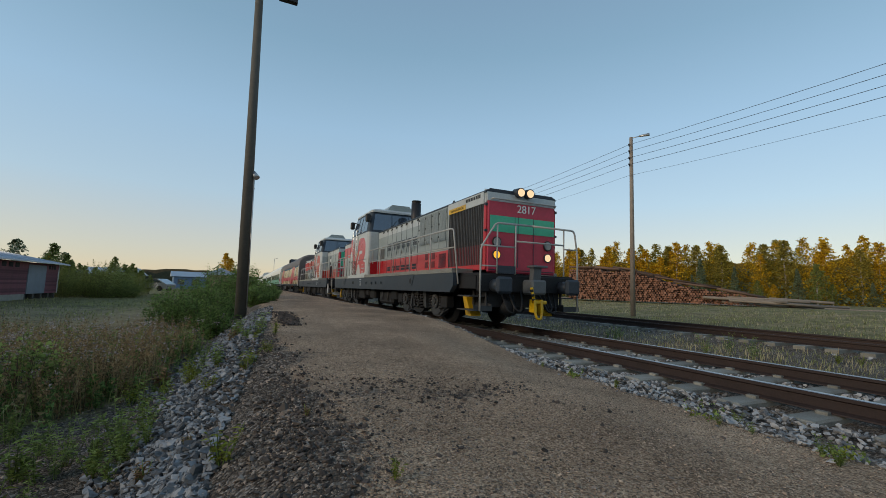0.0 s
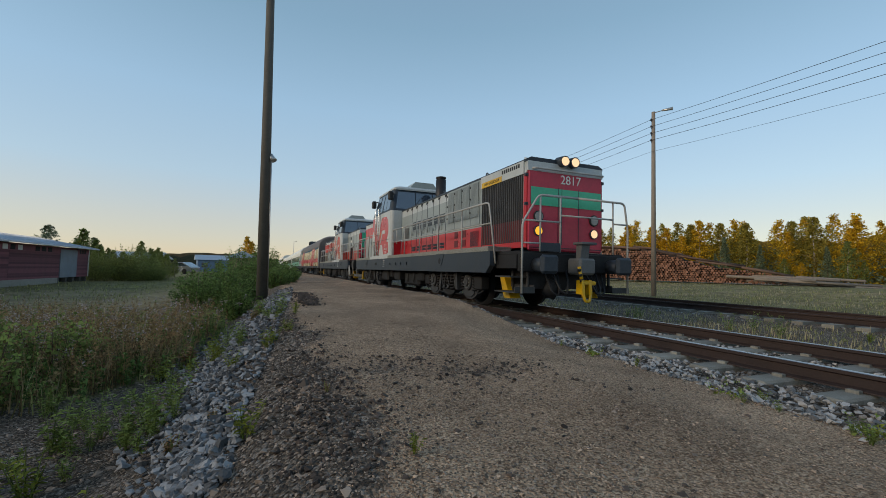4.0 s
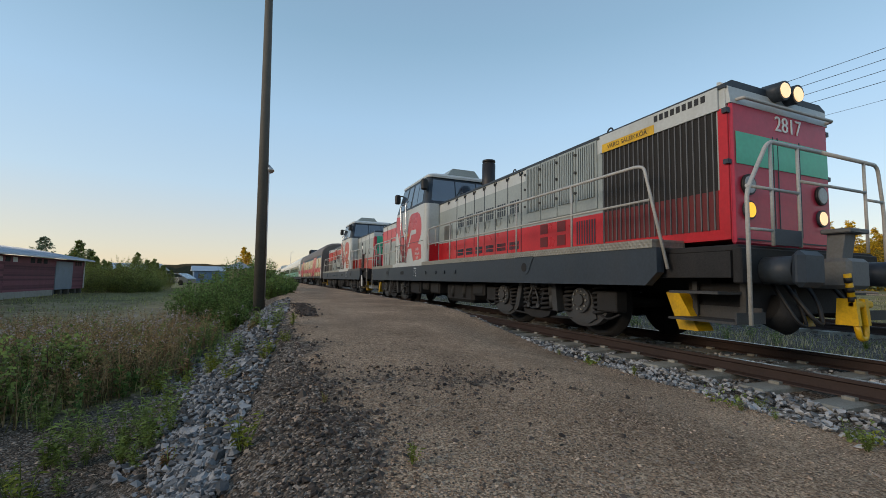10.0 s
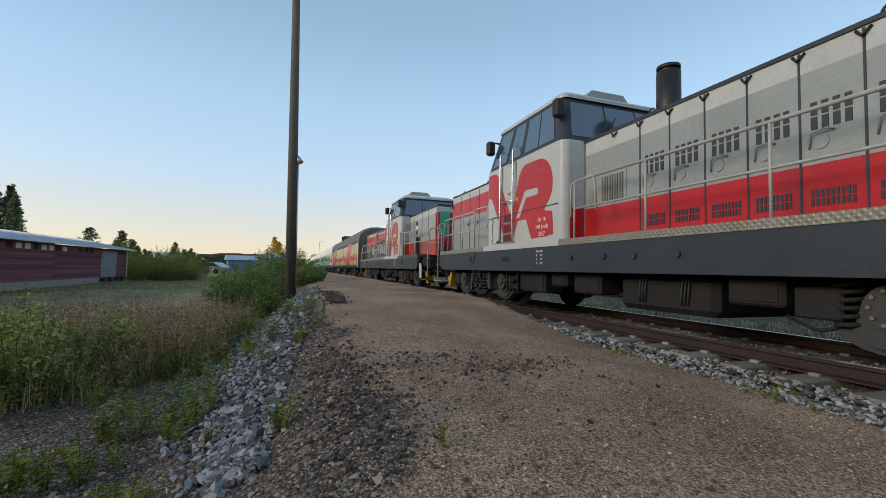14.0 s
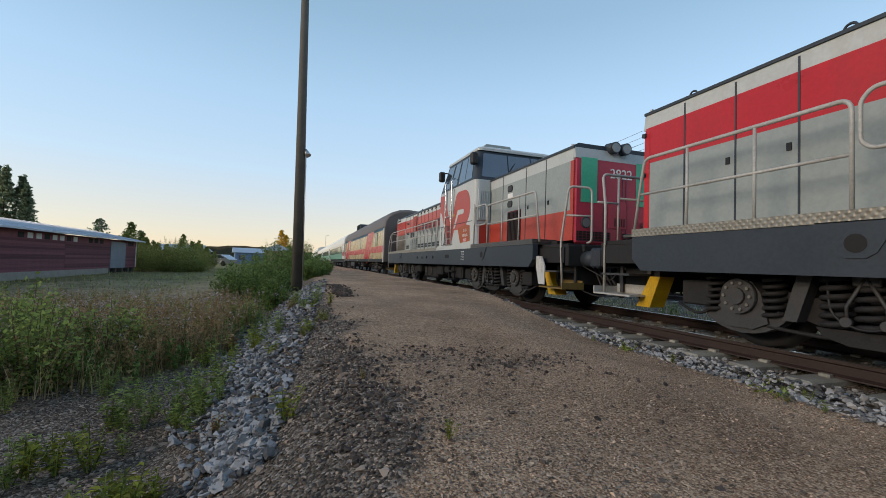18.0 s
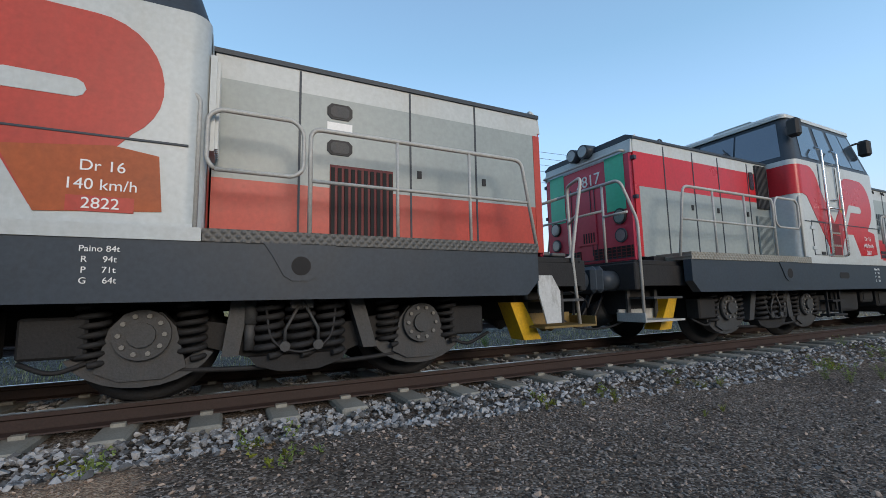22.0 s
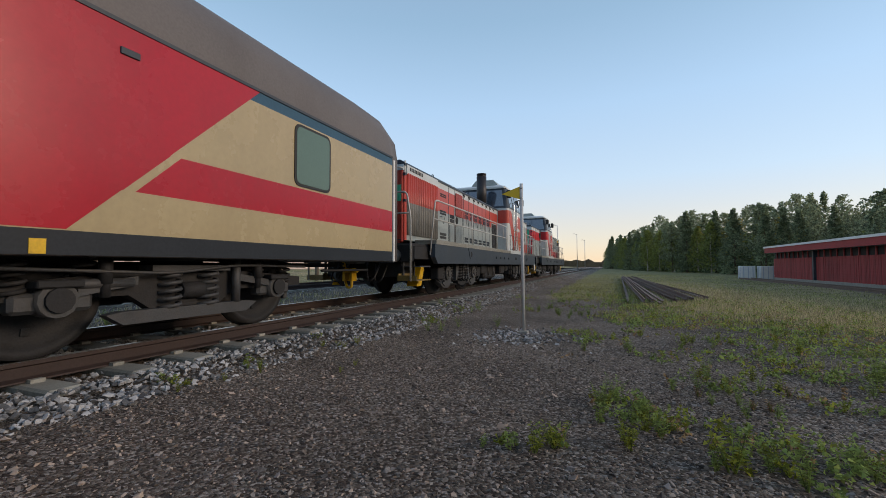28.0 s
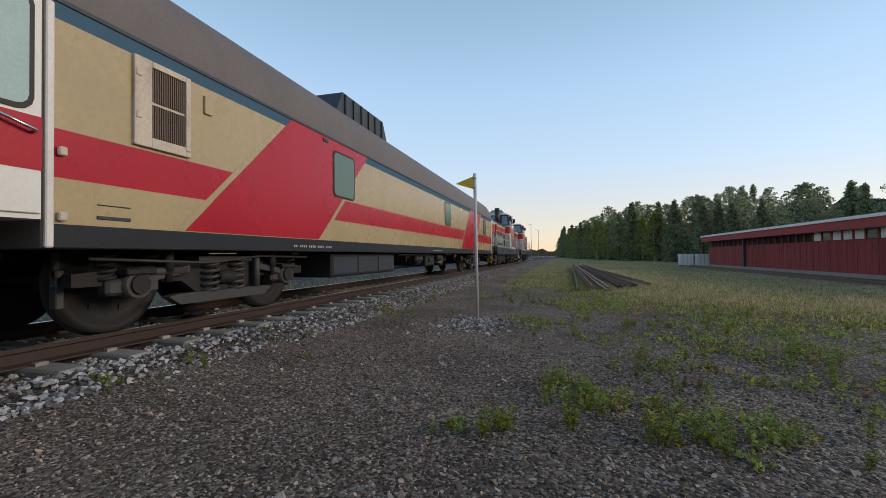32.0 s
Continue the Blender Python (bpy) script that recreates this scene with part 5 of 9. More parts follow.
            hi_.append(b.verts.new((s * px * k, mid + (py - mid) * k, z1)))
        for i in range(len(path) - 1):
            b.faces.new((lo_[i], lo_[i + 1], hi_[i + 1], hi_[i])).smooth = True
        part(name, b, m, cab)

    def cab_side(s, R):
        x = s * W
        def flat(name, pts, m, push, label=""):
            b = bmesh.new()
            q = [(R(r), z) for r, z in pts]
            slab(b, q, *sorted((x, x + s * push)))
            return part(name, b, m, cab, label)

        # emblem: a red rounded block with a white stroke and foot
        q = -0.11
        arc = [(0.92 + q + 0.46 * math.cos(a), 2.42 + 0.44 * math.sin(a)) for a in [radians(90 - 12 * k) for k in range(13)]]
        block = [(-0.12, 1.50), (-0.12, 1.98), (0.02, 2.40), (0.10, 2.62), (0.17, 2.74), (0.26, 2.82), (0.37, 2.86), (0.50, 2.87), (0.92, 2.86)]
        flat("emblem_block", [(a + q, z) for a, z in block] + arc[1:] + [(1.10 + q, 1.96), (1.36 + q, 1.90), (1.40 + q, 1.50)], red, 0.005, "red emblem on the cab side")
        flat("emblem_leg", [(a + q, z) for a, z in ((0.44, 1.90), (1.08, 1.965), (1.37, 1.92), (1.405, 1.50), (0.66, 1.46))], RUSTY_RED if faded else red, 0.007)
        flat("emblem_stroke", [(a + q, z) for a, z in ((0.04, 1.92), (0.17, 1.92), (0.44, 2.28), (0.84, 2.28), (0.88, 2.30), (0.90, 2.34), (0.88, 2.38), (0.84, 2.40), (0.44, 2.41), (0.38, 2.39))], PALE, 0.009)
        flat("emblem_foot", [(a + q, z) for a, z in ((-0.16, 1.42), (0.12, 1.86), (0.44, 1.86), (0.68, 1.42))], PALE, 0.009)
        flat("emblem_wedge", [(-1.40, 2.94), (-1.40, 2.48), (-1.28, 2.45), (-0.62, 1.55), (-0.52, 1.44), (-0.18, 1.44), (-0.10, 1.70), (-0.06, 2.36), (-0.36, 2.04), (-0.77, 2.59), (-0.86, 2.76), (-0.94, 2.86), (-1.04, 2.92), (-1.14, 2.94)], red, 0.0065)
        wrap("corner_band", s, -1, 2.48, 2.94, red)
        wrap("corner_panel", s, 1, 1.36, 1.95, red, front_only=True)
        wrap("corner_panel", s, 1, 1.95, 2.98, PALE, front_only=True)
        e, q = (cu1, 1) if s > 0 else (cu0, -1)
        if e == cu1:
            b = bmesh.new()
            box(b, *sorted((s * 1.01, s * 1.36)), e, e + 0.05, 2.04, 2.78)
            vb = part("end_vent_box", b, PALE, cab, "white ribbed vent panel")
            for k in range(6):
                b = bmesh.new()
                xx = s * (1.04 + 0.055 * k)
                box(b, xx - 0.010, xx + 0.010, e + 0.05, e + 0.075, 2.07, 2.75)
                part("vent_rib", b, PALE, vb)
        flat("cab_skirt", [(-1.5, 1.34), (-1.5, 1.42), (1.5, 1.42), (1.5, 1.34)], PALE, 0.012)
        # steps into the cab
        b = bmesh.new()
        ya, yb = sorted((R(-0.66), R(-0.20)))
        box(b, *sorted((x - s * 0.02, x + s * 0.010)), ya, yb, 1.42, 2.06)
        st = part("step_recess", b, red, cab)
        # flat dark red sheets stand for the shaded depth between the treads
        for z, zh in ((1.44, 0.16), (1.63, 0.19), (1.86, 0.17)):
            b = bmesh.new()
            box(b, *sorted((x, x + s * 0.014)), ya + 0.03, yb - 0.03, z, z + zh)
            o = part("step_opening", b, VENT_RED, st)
            b = bmesh.new()
            box(b, *sorted((x, x + s * 0.022)), ya + 0.03, yb - 0.03, z - 0.02, z + 0.016)
            part("step_tread", b, TREAD, st)
        for r in (-0.72, -0.14):
            b = bmesh.new()
            tube(b, bend([(x, R(r), 1.44), (x + s * 0.07, R(r), 1.46), (x + s * 0.07, R(r), 3.30), (x - s * 0.03, R(r), 3.36)], 0.06), 0.022, 8)
            part("grab_rail", b, CHROME, cab, "bright upright grab rail")
        b = bmesh.new()
        for r in (-0.76, -0.10):
            ya, yb = sorted((R(r) - 0.008, R(r) + 0.008))
            box(b, *sorted((x, x + s * 0.006)), ya, yb, 2.05, 3.0)
        ya, yb = sorted((R(-1.45), R(1.45)))
        box(b, *sorted((x, x + s * 0.011)), ya, yb, 2.02, 2.035)
        part("door_seam", b, FRAME, cab)
        # cross bar and handles of the door, and the locker beside the steps
        b = bmesh.new()
        tube(b, [(x + s * 0.07, R(-0.72), 2.29), (x + s * 0.07, R(-0.14), 2.29)], 0.014, 6)
        part("door_bar", b, CHROME, cab)
        for z in (2.44, 3.02):
            b = bmesh.new()
            tube(b, bend([(x, R(-0.40), z), (x + s * 0.05, R(-0.40), z), (x + s * 0.05, R(-0.24), z + 0.01), (x, R(-0.24), z + 0.01)], 0.02), 0.011, 6)
            part("door_handle", b, CHROME, cab)
        b = bmesh.new()
        for ra, rb, za, zb in ((-1.235, -1.225, 1.45, 2.04), (-0.80, -0.79, 1.45, 2.04), (-1.235, -0.79, 2.035, 2.045), (-1.235, -0.79, 1.44, 1.45)):
            ya, yb = sorted((R(ra), R(rb)))
            box(b, *sorted((x, x + s * 0.010)), ya, yb, za, zb)
        part("locker_seam", b, FRAME, cab)
        for z in (1.56, 1.92):
            b = bmesh.new()
            ya, yb = sorted((R(-1.29), R(-1.17)))
            box(b, *sorted((x, x + s * 0.022)), ya, yb, z - 0.03, z + 0.03, 0.006)
            part("locker_hinge", b, PALE, cab)
        b = bmesh.new()
        ya, yb = sorted((R(-0.99), R(-0.85)))
        box(b, *sorted((x, x + s * 0.015)), ya, yb, 1.455, 1.505, 0.004)
        part("locker_slot", b, BLACK, cab)
        b = bmesh.new()
        cyl(b, (x, R(-0.04), 2.30), (x + s * 0.011, R(-0.04), 2.30), 0.045, 14)
        part("yellow_disc", b, YELLOW, cab)
        face = 90 * s
        for k, (txt, size) in enumerate((("Dr 16", 0.115), ("140 km/h", 0.115), (number, 0.115))):
            if k == 2:
                flat("red_patch", [(0.72, 1.475), (0.72, 1.585), (1.12, 1.585), (1.12, 1.475)], red, 0.0085)
            lettering("data_text", txt, size, WHITE_MARK, cab, pose(x + s * 0.0105, R(0.92), 1.80 - 0.135 * k, 90, 0, face), 0.002)
        for k, txt in enumerate(("Paino 84t", "R     94t", "P     71t", "G     64t")):
            lettering("weight_text", txt, 0.062, WHITE_MARK, top, pose(s * (SIDE_X + 0.003), R(0.95), 1.20 - 0.075 * k, 90, 0, face), 0.002)

    both(cab_side)
    # walkway railings
    for s in (-1, 1):
        x = s * 1.42
        hand_rail("top_rail", top, [[(x, 0.98, 1.02), (x, 1.30, 2.29), (x, 1.42, 2.32), (x, 9.05, 2.32)]], 0.020)
        hand_rail("knee_rail", top, [[(x, 1.22, 1.88), (x, 9.05, 1.88)]], 0.017)
        hand_rail("top_rail", top, [[(x, 13.32, 1.33), (x, 13.32, 2.32), (x, 15.66, 2.32), (x, 15.84, 1.33)]], 0.020)
        hand_rail("knee_rail", top, [[(x, 13.32, 1.86), (x, 15.72, 1.86)]], 0.017)
        for u in (2.7, 4.3, 5.9, 7.5, 9.05, 14.15, 14.97):
            hand_rail("railing_post", top, [[(x, u, 1.33), (x, u, 2.32)]], 0.017)
        hand_rail("gate_rail", top, [[(x, 9.15, 1.75), (x, 9.15, 2.30), (x, 8.55, 2.34), (x, 8.50, 1.80)]], 0.018)
        hand_rail("gate_rail", top, [[(x, 12.44, 1.36), (x, 12.44, 2.42), (x, 12.36, 2.46)], [(x, 12.56, 1.88), (x, 12.50, 1.95), (x, 12.50, 2.30), (x, 12.58, 2.36), (x, 13.18, 2.36), (x, 13.26, 2.28), (x, 13.26, 1.95), (x, 13.18, 1.88), (x, 12.56, 1.88)]], 0.018)
    loco_end(top, -1, 0.53, lit_front, RED_FRONT if not faded else red, number, front_stripe, faded)
    loco_end(top, 1, tail, lit_rear, RED_FRONT, number, rear_stripe, faded)
    raise_body(top, wheels)
    return top, wheels


GRILLE = mat("dull_grille_steel", (0.13, 0.13, 0.13), 0.5, 0.3, var=0.15, scale=6, bump=0.05)
mat_coupler = mat("grey_coupler_casting", (0.10, 0.11, 0.115), 0.55, var=0.15, scale=5, bump=0.1, dirt=0.4)
mat_stack = mat("sooty_stack_steel", (0.030, 0.028, 0.030), 0.5, 0.3, var=0.2, scale=4, bump=0.08, dirt=0.5, dirt_rgb=(0.05, 0.035, 0.035))
OFF = (LENS, LENS, LENS)
loco_a, wheels_a = make_loco("2817", ("red", "grey"), ("grey", "red"), (LAMP_ON, LAMP_AMBER, LAMP_ON), OFF, "band", "sides", False, 16.10)
loco_b, wheels_b = make_loco("2822", ("grey", "red"), ("red", "grey"), OFF, OFF, "band", "sides", True, 16.28)

# ---- coaches ----
def coach_section(w=1.47, z0=0.81, zg=2.84, zt=3.97, n=10):
    pts = [(-w, z0), (w, z0), (w, zg)]
    for i in range(1, n):
        a = math.pi * i / n
        pts.append((w * math.copysign(abs(math.cos(a)) ** 0.82, math.cos(a)), zg + (zt - zg) * math.sin(a) ** 0.85))
    return pts + [(-w, zg)]


def coach_wheelset(parent, u):
    return wheelset(parent, u)


def coach_bogie(parent, u, wheels):
    b = bmesh.new()
    for s in (-1, 1):
        x0, x1 = sorted((s * 0.98, s * 1.10))
        slab(b, [(u - 1.75, 0.62), (u - 1.75, 0.50), (u - 0.6, 0.50), (u - 0.4, 0.36), (u + 0.4, 0.36), (u + 0.6, 0.50), (u + 1.75, 0.50), (u + 1.75, 0.62), (u + 0.6, 0.72), (u - 0.6, 0.72)], x0, x1)
    box(b, -0.95, 0.95, u - 0.3, u + 0.3, 0.40, 0.78)
    part("bogie_frame", b, GEAR, parent)
    for s in (-1, 1):
        for q in (-1.2, 1.2):
            b = bmesh.new()
            cyl(b, (s * 1.0, u + q, 0.5), (s * 1.22, u + q, 0.5), 0.14, 14)
            box(b, *sorted((s * 1.0, s * 1.16)), u + q - 0.28, u + q + 0.28, 0.40, 0.56, 0.03)
            part("axlebox", b, GEAR_LT, parent)
            for e in (-0.24, 0.24):
                b = bmesh.new()
                spring(b, s * 1.08, u + q + e, 0.54, 0.82, 0.08, 4, 0.018)
                part("coil_spring", b, GEAR, parent)
        b = bmesh.new()
        for e in (-0.22, 0.22):
            spring(b, s * 1.12, u + e, 0.34, 0.72, 0.10, 5, 0.022)
        box(b, *sorted((s * 1.0, s * 1.2)), u - 0.45, u + 0.45, 0.72, 0.78)
        part("bolster_spring", b, GEAR_LT, parent)
        b = bmesh.new()
        cyl(b, (s * 1.18, u - 0.55, 0.36), (s * 1.18, u - 0.55, 0.84), 0.05, 10)
        cyl(b, (s * 1.18, u + 0.62, 0.62), (s * 1.18, u + 1.25, 0.62), 0.045, 10)
        part("damper", b, GEAR_LT, parent)
        # outer swing beam, guide arms, brake gear and air pipe
        b = bmesh.new()
        slab(b, [(u - 0.85, 0.34), (u - 0.70, 0.24), (u + 0.70, 0.24), (u + 0.85, 0.34), (u + 0.70, 0.36), (u - 0.70, 0.36)], *sorted((s * 1.08, s * 1.20)))
        part("swing_beam", b, GEAR_LT, parent)
        for q in (-1.2, 1.2):
            k = 1 if q > 0 else -1
            b = bmesh.new()
            slab(b, [(u + q - k * 0.14, 0.52), (u + q - k * 0.62, 0.60), (u + q - k * 0.62, 0.68), (u + q - k * 0.14, 0.60)], *sorted((s * 1.14, s * 1.20)))
            part("guide_arm", b, GEAR_LT, parent)
            b = bmesh.new()
            box(b, *sorted((s * 1.10, s * 1.26)), u + q - 0.16, u + q + 0.16, 0.60, 0.66, 0.01)
            cyl(b, (s * 1.22, u + q, 0.50), (s * 1.25, u + q, 0.50), 0.10, 12)
            part("axlebox_cover", b, GEAR, parent)
            b = bmesh.new()
            box(b, *sorted((s * 0.80, s * 0.90)), u + q + k * 0.47, u + q + k * 0.54, 0.30, 0.66, 0.01)
            box(b, *sorted((s * 0.84, s * 0.88)), u + q + k * 0.50, u + q + k * 0.54, 0.60, 0.82)
            part("brake_block", b, GEAR_LT, parent)
            b = bmesh.new()
            cyl(b, (s * 1.20, u + q - k * 0.34, 0.50), (s * 1.20, u + q - k * 0.34, 0.82), 0.04, 10)
            cyl(b, (s * 1.20, u + q - k * 0.34, 0.62), (s * 1.20, u + q - k * 0.34, 0.84), 0.055, 10)
            part("damper", b, GEAR, parent)
        b = bmesh.new()
        tube(b, bend([(s * 1.24, u - 1.7, 0.76), (s * 1.24, u - 0.5, 0.78), (s * 1.24, u + 0.3, 0.70), (s * 1.24, u + 1.7, 0.76)], 0.2), 0.016, 6)
        part("air_pipe", b, GEAR_LT, parent)
        b = bmesh.new()
        cyl(b, (s * 1.12, u - 0.25, 0.52), (s * 1.12, u + 0.12, 0.52), 0.09, 12)
        part("brake_cylinder", b, GEAR, parent)
    for q in (-1.2, 1.2):
        wheels.append(coach_wheelset(parent, u + q))


def rounded_pane(b, s, x, u0, u1, z0, z1, r, x_in, x_out):
    pts = []
    for cu, cz, a0 in ((u1 - r, z1 - r, 0), (u0 + r, z1 - r, 90), (u0 + r, z0 + r, 180), (u1 - r, z0 + r, 270)):
        for k in range(4):
            a = radians(a0 + 30 * k)
            pts.append((cu + r * math.cos(a), cz + r * math.sin(a)))
    slab(b, pts, *sorted((s * x_in, s * x_out)))


def coach_window(parent, s, x, u0, u1, z0, z1, glass_m, name="window"):
    b = bmesh.new()
    rounded_pane(b, s, x, u0 - 0.035, u1 + 0.035, z0 - 0.035, z1 + 0.035, 0.10, x - 0.02, x + 0.012)
    fr = part(name, b, BLACK, parent)
    b = bmesh.new()
    rounded_pane(b, s, x, u0, u1, z0, z1, 0.08, x - 0.01, x + 0.016)
    part("pane", b, glass_m, fr)


def make_power_coach():
    top = thing("generator_coach", "beige coach with red diagonal stripes and roof vents", "railway coach", "coaches")
    L, W = 22.7, 1.47
    b = bmesh.new()
    sec = coach_section(W - 0.012, 0.85)
    rings = []
    for y, k in ((0.0, 0.955), (0.35, 0.995), (0.8, 1.0), (L - 0.8, 1.0), (L - 0.2, 1.0), (L, 0.99)):
        rings.append([b.verts.new((x * (0.5 + k / 2), y, z if z < 2.9 else 2.84 + (z - 2.84) * (1 - (1 - k) * 4))) for x, z in sec])
    for a, c in zip(rings, rings[1:]):
        for i in range(len(sec)):
            f = b.faces.new((a[i], a[(i + 1) % len(sec)], c[(i + 1) % len(sec)], c[i]))
            f.smooth = i >= 2
    b.faces.new(rings[0][::-1])
    b.faces.new(rings[-1])
    bmesh.ops.recalc_face_normals(b, faces=b.faces[:])
    part("body_shell", b, ROOF_GREY, top, "grey-brown roof and ends")
    OUT = W
    for s in (-1, 1):
        def band(name, pts, m, out, label=""):
            b = bmesh.new()
            slab(b, pts, *sorted((s * (OUT - 0.03), s * (OUT + out))))
            return part(name, b, m, top, label)
        e0, e1 = 0.30, L - 0.06
        for nm, z0, z1, m in (("sill_band", 0.855, 1.04, SILL), ("lower_band", 1.04, 1.41, BEIGE), ("red_band", 1.41, 1.80, COACH_RED), ("window_band", 1.80, 2.68, BEIGE), ("blue_band", 2.68, 2.82, COACH_BLUE)):
            band(nm, [(e0, z0), (e1, z0), (e1, z1), (e0, z1)], m, 0.0)
        lean = 1.55
        for ub0, ub1 in ((5.5, 8.2), (18.8, 21.4)):
            k = lambda u, z: u - (z - 1.02) * lean / 1.7 * 1.15
            band("diagonal_stripe", [(ub0, 1.05), (ub1, 1.05), (k(ub1, 2.84), 2.84), (k(ub0, 2.84), 2.84)], COACH_RED, 0.004, "broad red diagonal stripe")
            for u in (ub0 - 0.06, ub1 + 0.06):
                band("diagonal_line", [(u - 0.05, 1.05), (u + 0.05, 1.05), (k(u + 0.05, 2.67), 2.67), (k(u - 0.05, 2.67), 2.67)], BEIGE, 0.003)
        for u0, u1 in ((2.28, 2.98), (9.95, 10.72), (17.55, 18.3)):
            coach_window(top, s, OUT, u0, u1, 1.86, 2.62, COACH_GLASS)
        b = bmesh.new()
        box(b, *sorted((s * OUT, s * (OUT + 0.012))), 21.36, 21.99, 1.83, 2.68)
        fr = part("vent_frame", b, OLD_CREAM, top, "weathered pale louvre frame")
        for u0, u1, z0, z1 in ((21.36, 21.42, 1.83, 2.68), (21.81, 21.99, 1.83, 2.68), (21.42, 21.81, 1.83, 1.93), (21.42, 21.81, 2.62, 2.68)):
            b = bmesh.new()
            box(b, *sorted((s * (OUT + 0.012), s * (OUT + 0.04))), u0, u1, z0, z1, 0.004)
            part("frame_board", b, OLD_CREAM, fr)
        for z0, z1 in ((1.93, 2.26), (2.29, 2.62)):
            b = bmesh.new()
            box(b, *sorted((s * (OUT + 0.012), s * (OUT + 0.016))), 21.42, 21.81, z0, z1)
            pane = part("louvre_pane", b, BROWN_LOUVRE, fr, "brown slatted louvre pane")
            b = bmesh.new()
            for i in range(15):
                u = 21.435 + 0.025 * i
                box(b, *sorted((s * (OUT + 0.016), s * (OUT + 0.026))), u, u + 0.012, z0, z1)
            tagged(part("slat", b, BROWN_LOUVRE, pane), kind="stuff")
        for u0, u1, z0, z1, out in ((5.0, 5.16, 2.56, 2.62, 0.02), (18.5, 18.66, 2.72, 2.78, 0.02), (21.05, 21.16, 2.38, 2.58, 0.03), (22.0, 22.3, 1.10, 1.13, 0.012), (22.0, 22.3, 1.22, 1.23, 0.008)):
            b = bmesh.new()
            box(b, *sorted((s * OUT, s * (OUT + out))), u0, u1, z0, z1, 0.004)
            part("small_fitting", b, FRAME if u0 < 20 or u0 > 21.9 else BEIGE, top)
        b = bmesh.new()
        box(b, *sorted((s * (OUT - 0.02), s * (OUT + 0.014))), 0.3, L - 0.06, 2.815, 2.85)
        part("gutter", b, FRAME, top)
        b = bmesh.new()
        for k in range(22):
            if k % 5 != 4:
                u = 11.2 + 0.05 * k
                box(b, *sorted((s * (OUT + 0.001), s * (OUT + 0.004))), u, u + 0.028, 0.91, 0.945)
                box(b, *sorted((s * (OUT + 0.001), s * (OUT + 0.004))), u + 7.2, u + 7.228, 0.91, 0.945)
        tagged(part("sill_marking", b, RAILING, top, "small pale markings"), kind="stuff")
        b = bmesh.new()
        box(b, *sorted((s * OUT, s * (OUT + 0.006))), 5.62, 5.72, 0.86, 0.97)
        part("sill_plate", b, YELLOW, top)
        for u in (0.22, L - 0.05):
            b = bmesh.new()
            box(b, *sorted((s * (OUT - 0.05), s * (OUT + 0.01))), u - 0.03, u + 0.03, 0.85, 2.80, 0.01)
            part("corner_post", b, WHITE_WOOD, top)
        for u, z in ((21.95, 2.12), (21.95, 2.52), (21.40, 1.92), (L - 0.12, 1.62), (L - 0.12, 1.10)):
            b = bmesh.new()
            box(b, *sorted((s * (OUT + 0.01), s * (OUT + 0.05))), u - 0.03, u + 0.03, z - 0.035, z + 0.035, 0.008)
            part("hinge", b, OLD_CREAM, top)
    for u0, u1 in ((14.6, 17.3),):
        b = bmesh.new()
        slab(b, [(u0, 3.70), (u1, 3.70), (u1 - 0.3, 4.22), (u0 + 0.3, 4.22)], -0.95, 0.95)
        bx = part("roof_vent_box", b, FRAME, top, "black roof ventilator")
        for k in range(6):
            b = bmesh.new()
            u = u0 + 0.4 + (u1 - u0 - 0.8) * k / 5
            box(b, -0.98, 0.98, u - 0.03, u + 0.03, 3.74, 4.20)
            part("vent_rib", b, BLACK, bx)
    for u0, u1, z0, w in ((15.05, 18.1, 0.38, 1.3), (12.4, 13.1, 0.60, 1.2), (11.0, 12.0, 0.44, 1.15), (10.06, 10.40, 0.42, 1.2), (10.45, 10.95, 0.62, 1.25), (13.75, 13.93, 0.70, 1.25), (14.92, 15.02, 0.74, 1.25)):
        for s in (-1, 1):
            b = bmesh.new()
            box(b, *sorted((s * 0.35, s * w)), u0, u1, z0, 0.82, 0.03)
            o = part("underfloor_box", b, GEAR, top)
            n = max(1, int((u1 - u0) / 0.8))
            for k in range(n):
                b = bmesh.new()
                box(b, *sorted((s * w, s * (w + 0.012))), u0 + 0.05 + (u1 - u0 - 0.06) * k / n, u0 + (u1 - u0 - 0.02) * (k + 1) / n - 0.03, z0 + 0.06, 0.76, 0.004)
                part("box_door", b, FRAME, o)
    b = bmesh.new()
    box(b, -0.3, 0.3, 0.4, L - 0.4, 0.75, 0.82)
    part("centre_beam", b, GEAR, top)
    b = bmesh.new()
    box(b, 1.10, 1.24, 10.42, 10.72, 0.50, 0.58, 0.01)
    box(b, -1.24, -1.10, 10.42, 10.72, 0.50, 0.58, 0.01)
    part("warning_plate", b, OLD_YELLOW, top, "grimy yellow plate under the sill")
    for s in (-1, 1):
        b = bmesh.new()
        tube(b, bend([(s * 1.1, 10.06, 0.55), (s * 1.2, 9.95, 0.58), (s * 1.2, 9.76, 0.62), (s * 1.15, 9.62, 0.82)], 0.12), 0.03, 7)
        part("underfloor_pipe", b, GEAR, top)
        b = bmesh.new()
        tube(b, bend([(s * 1.0, 10.06, 0.50), (s * 1.1, 9.90, 0.54), (s * 1.1, 9.66, 0.60), (s * 1.05, 9.50, 0.82)], 0.12), 0.03, 7)
        part("underfloor_pipe", b, GEAR, top)
        b = bmesh.new()
        box(b, *sorted((s * 1.16, s * 1.24)), 8.38, 8.46, 0.60, 0.82)
        part("hanger", b, GEAR, top)
        b = bmesh.new()
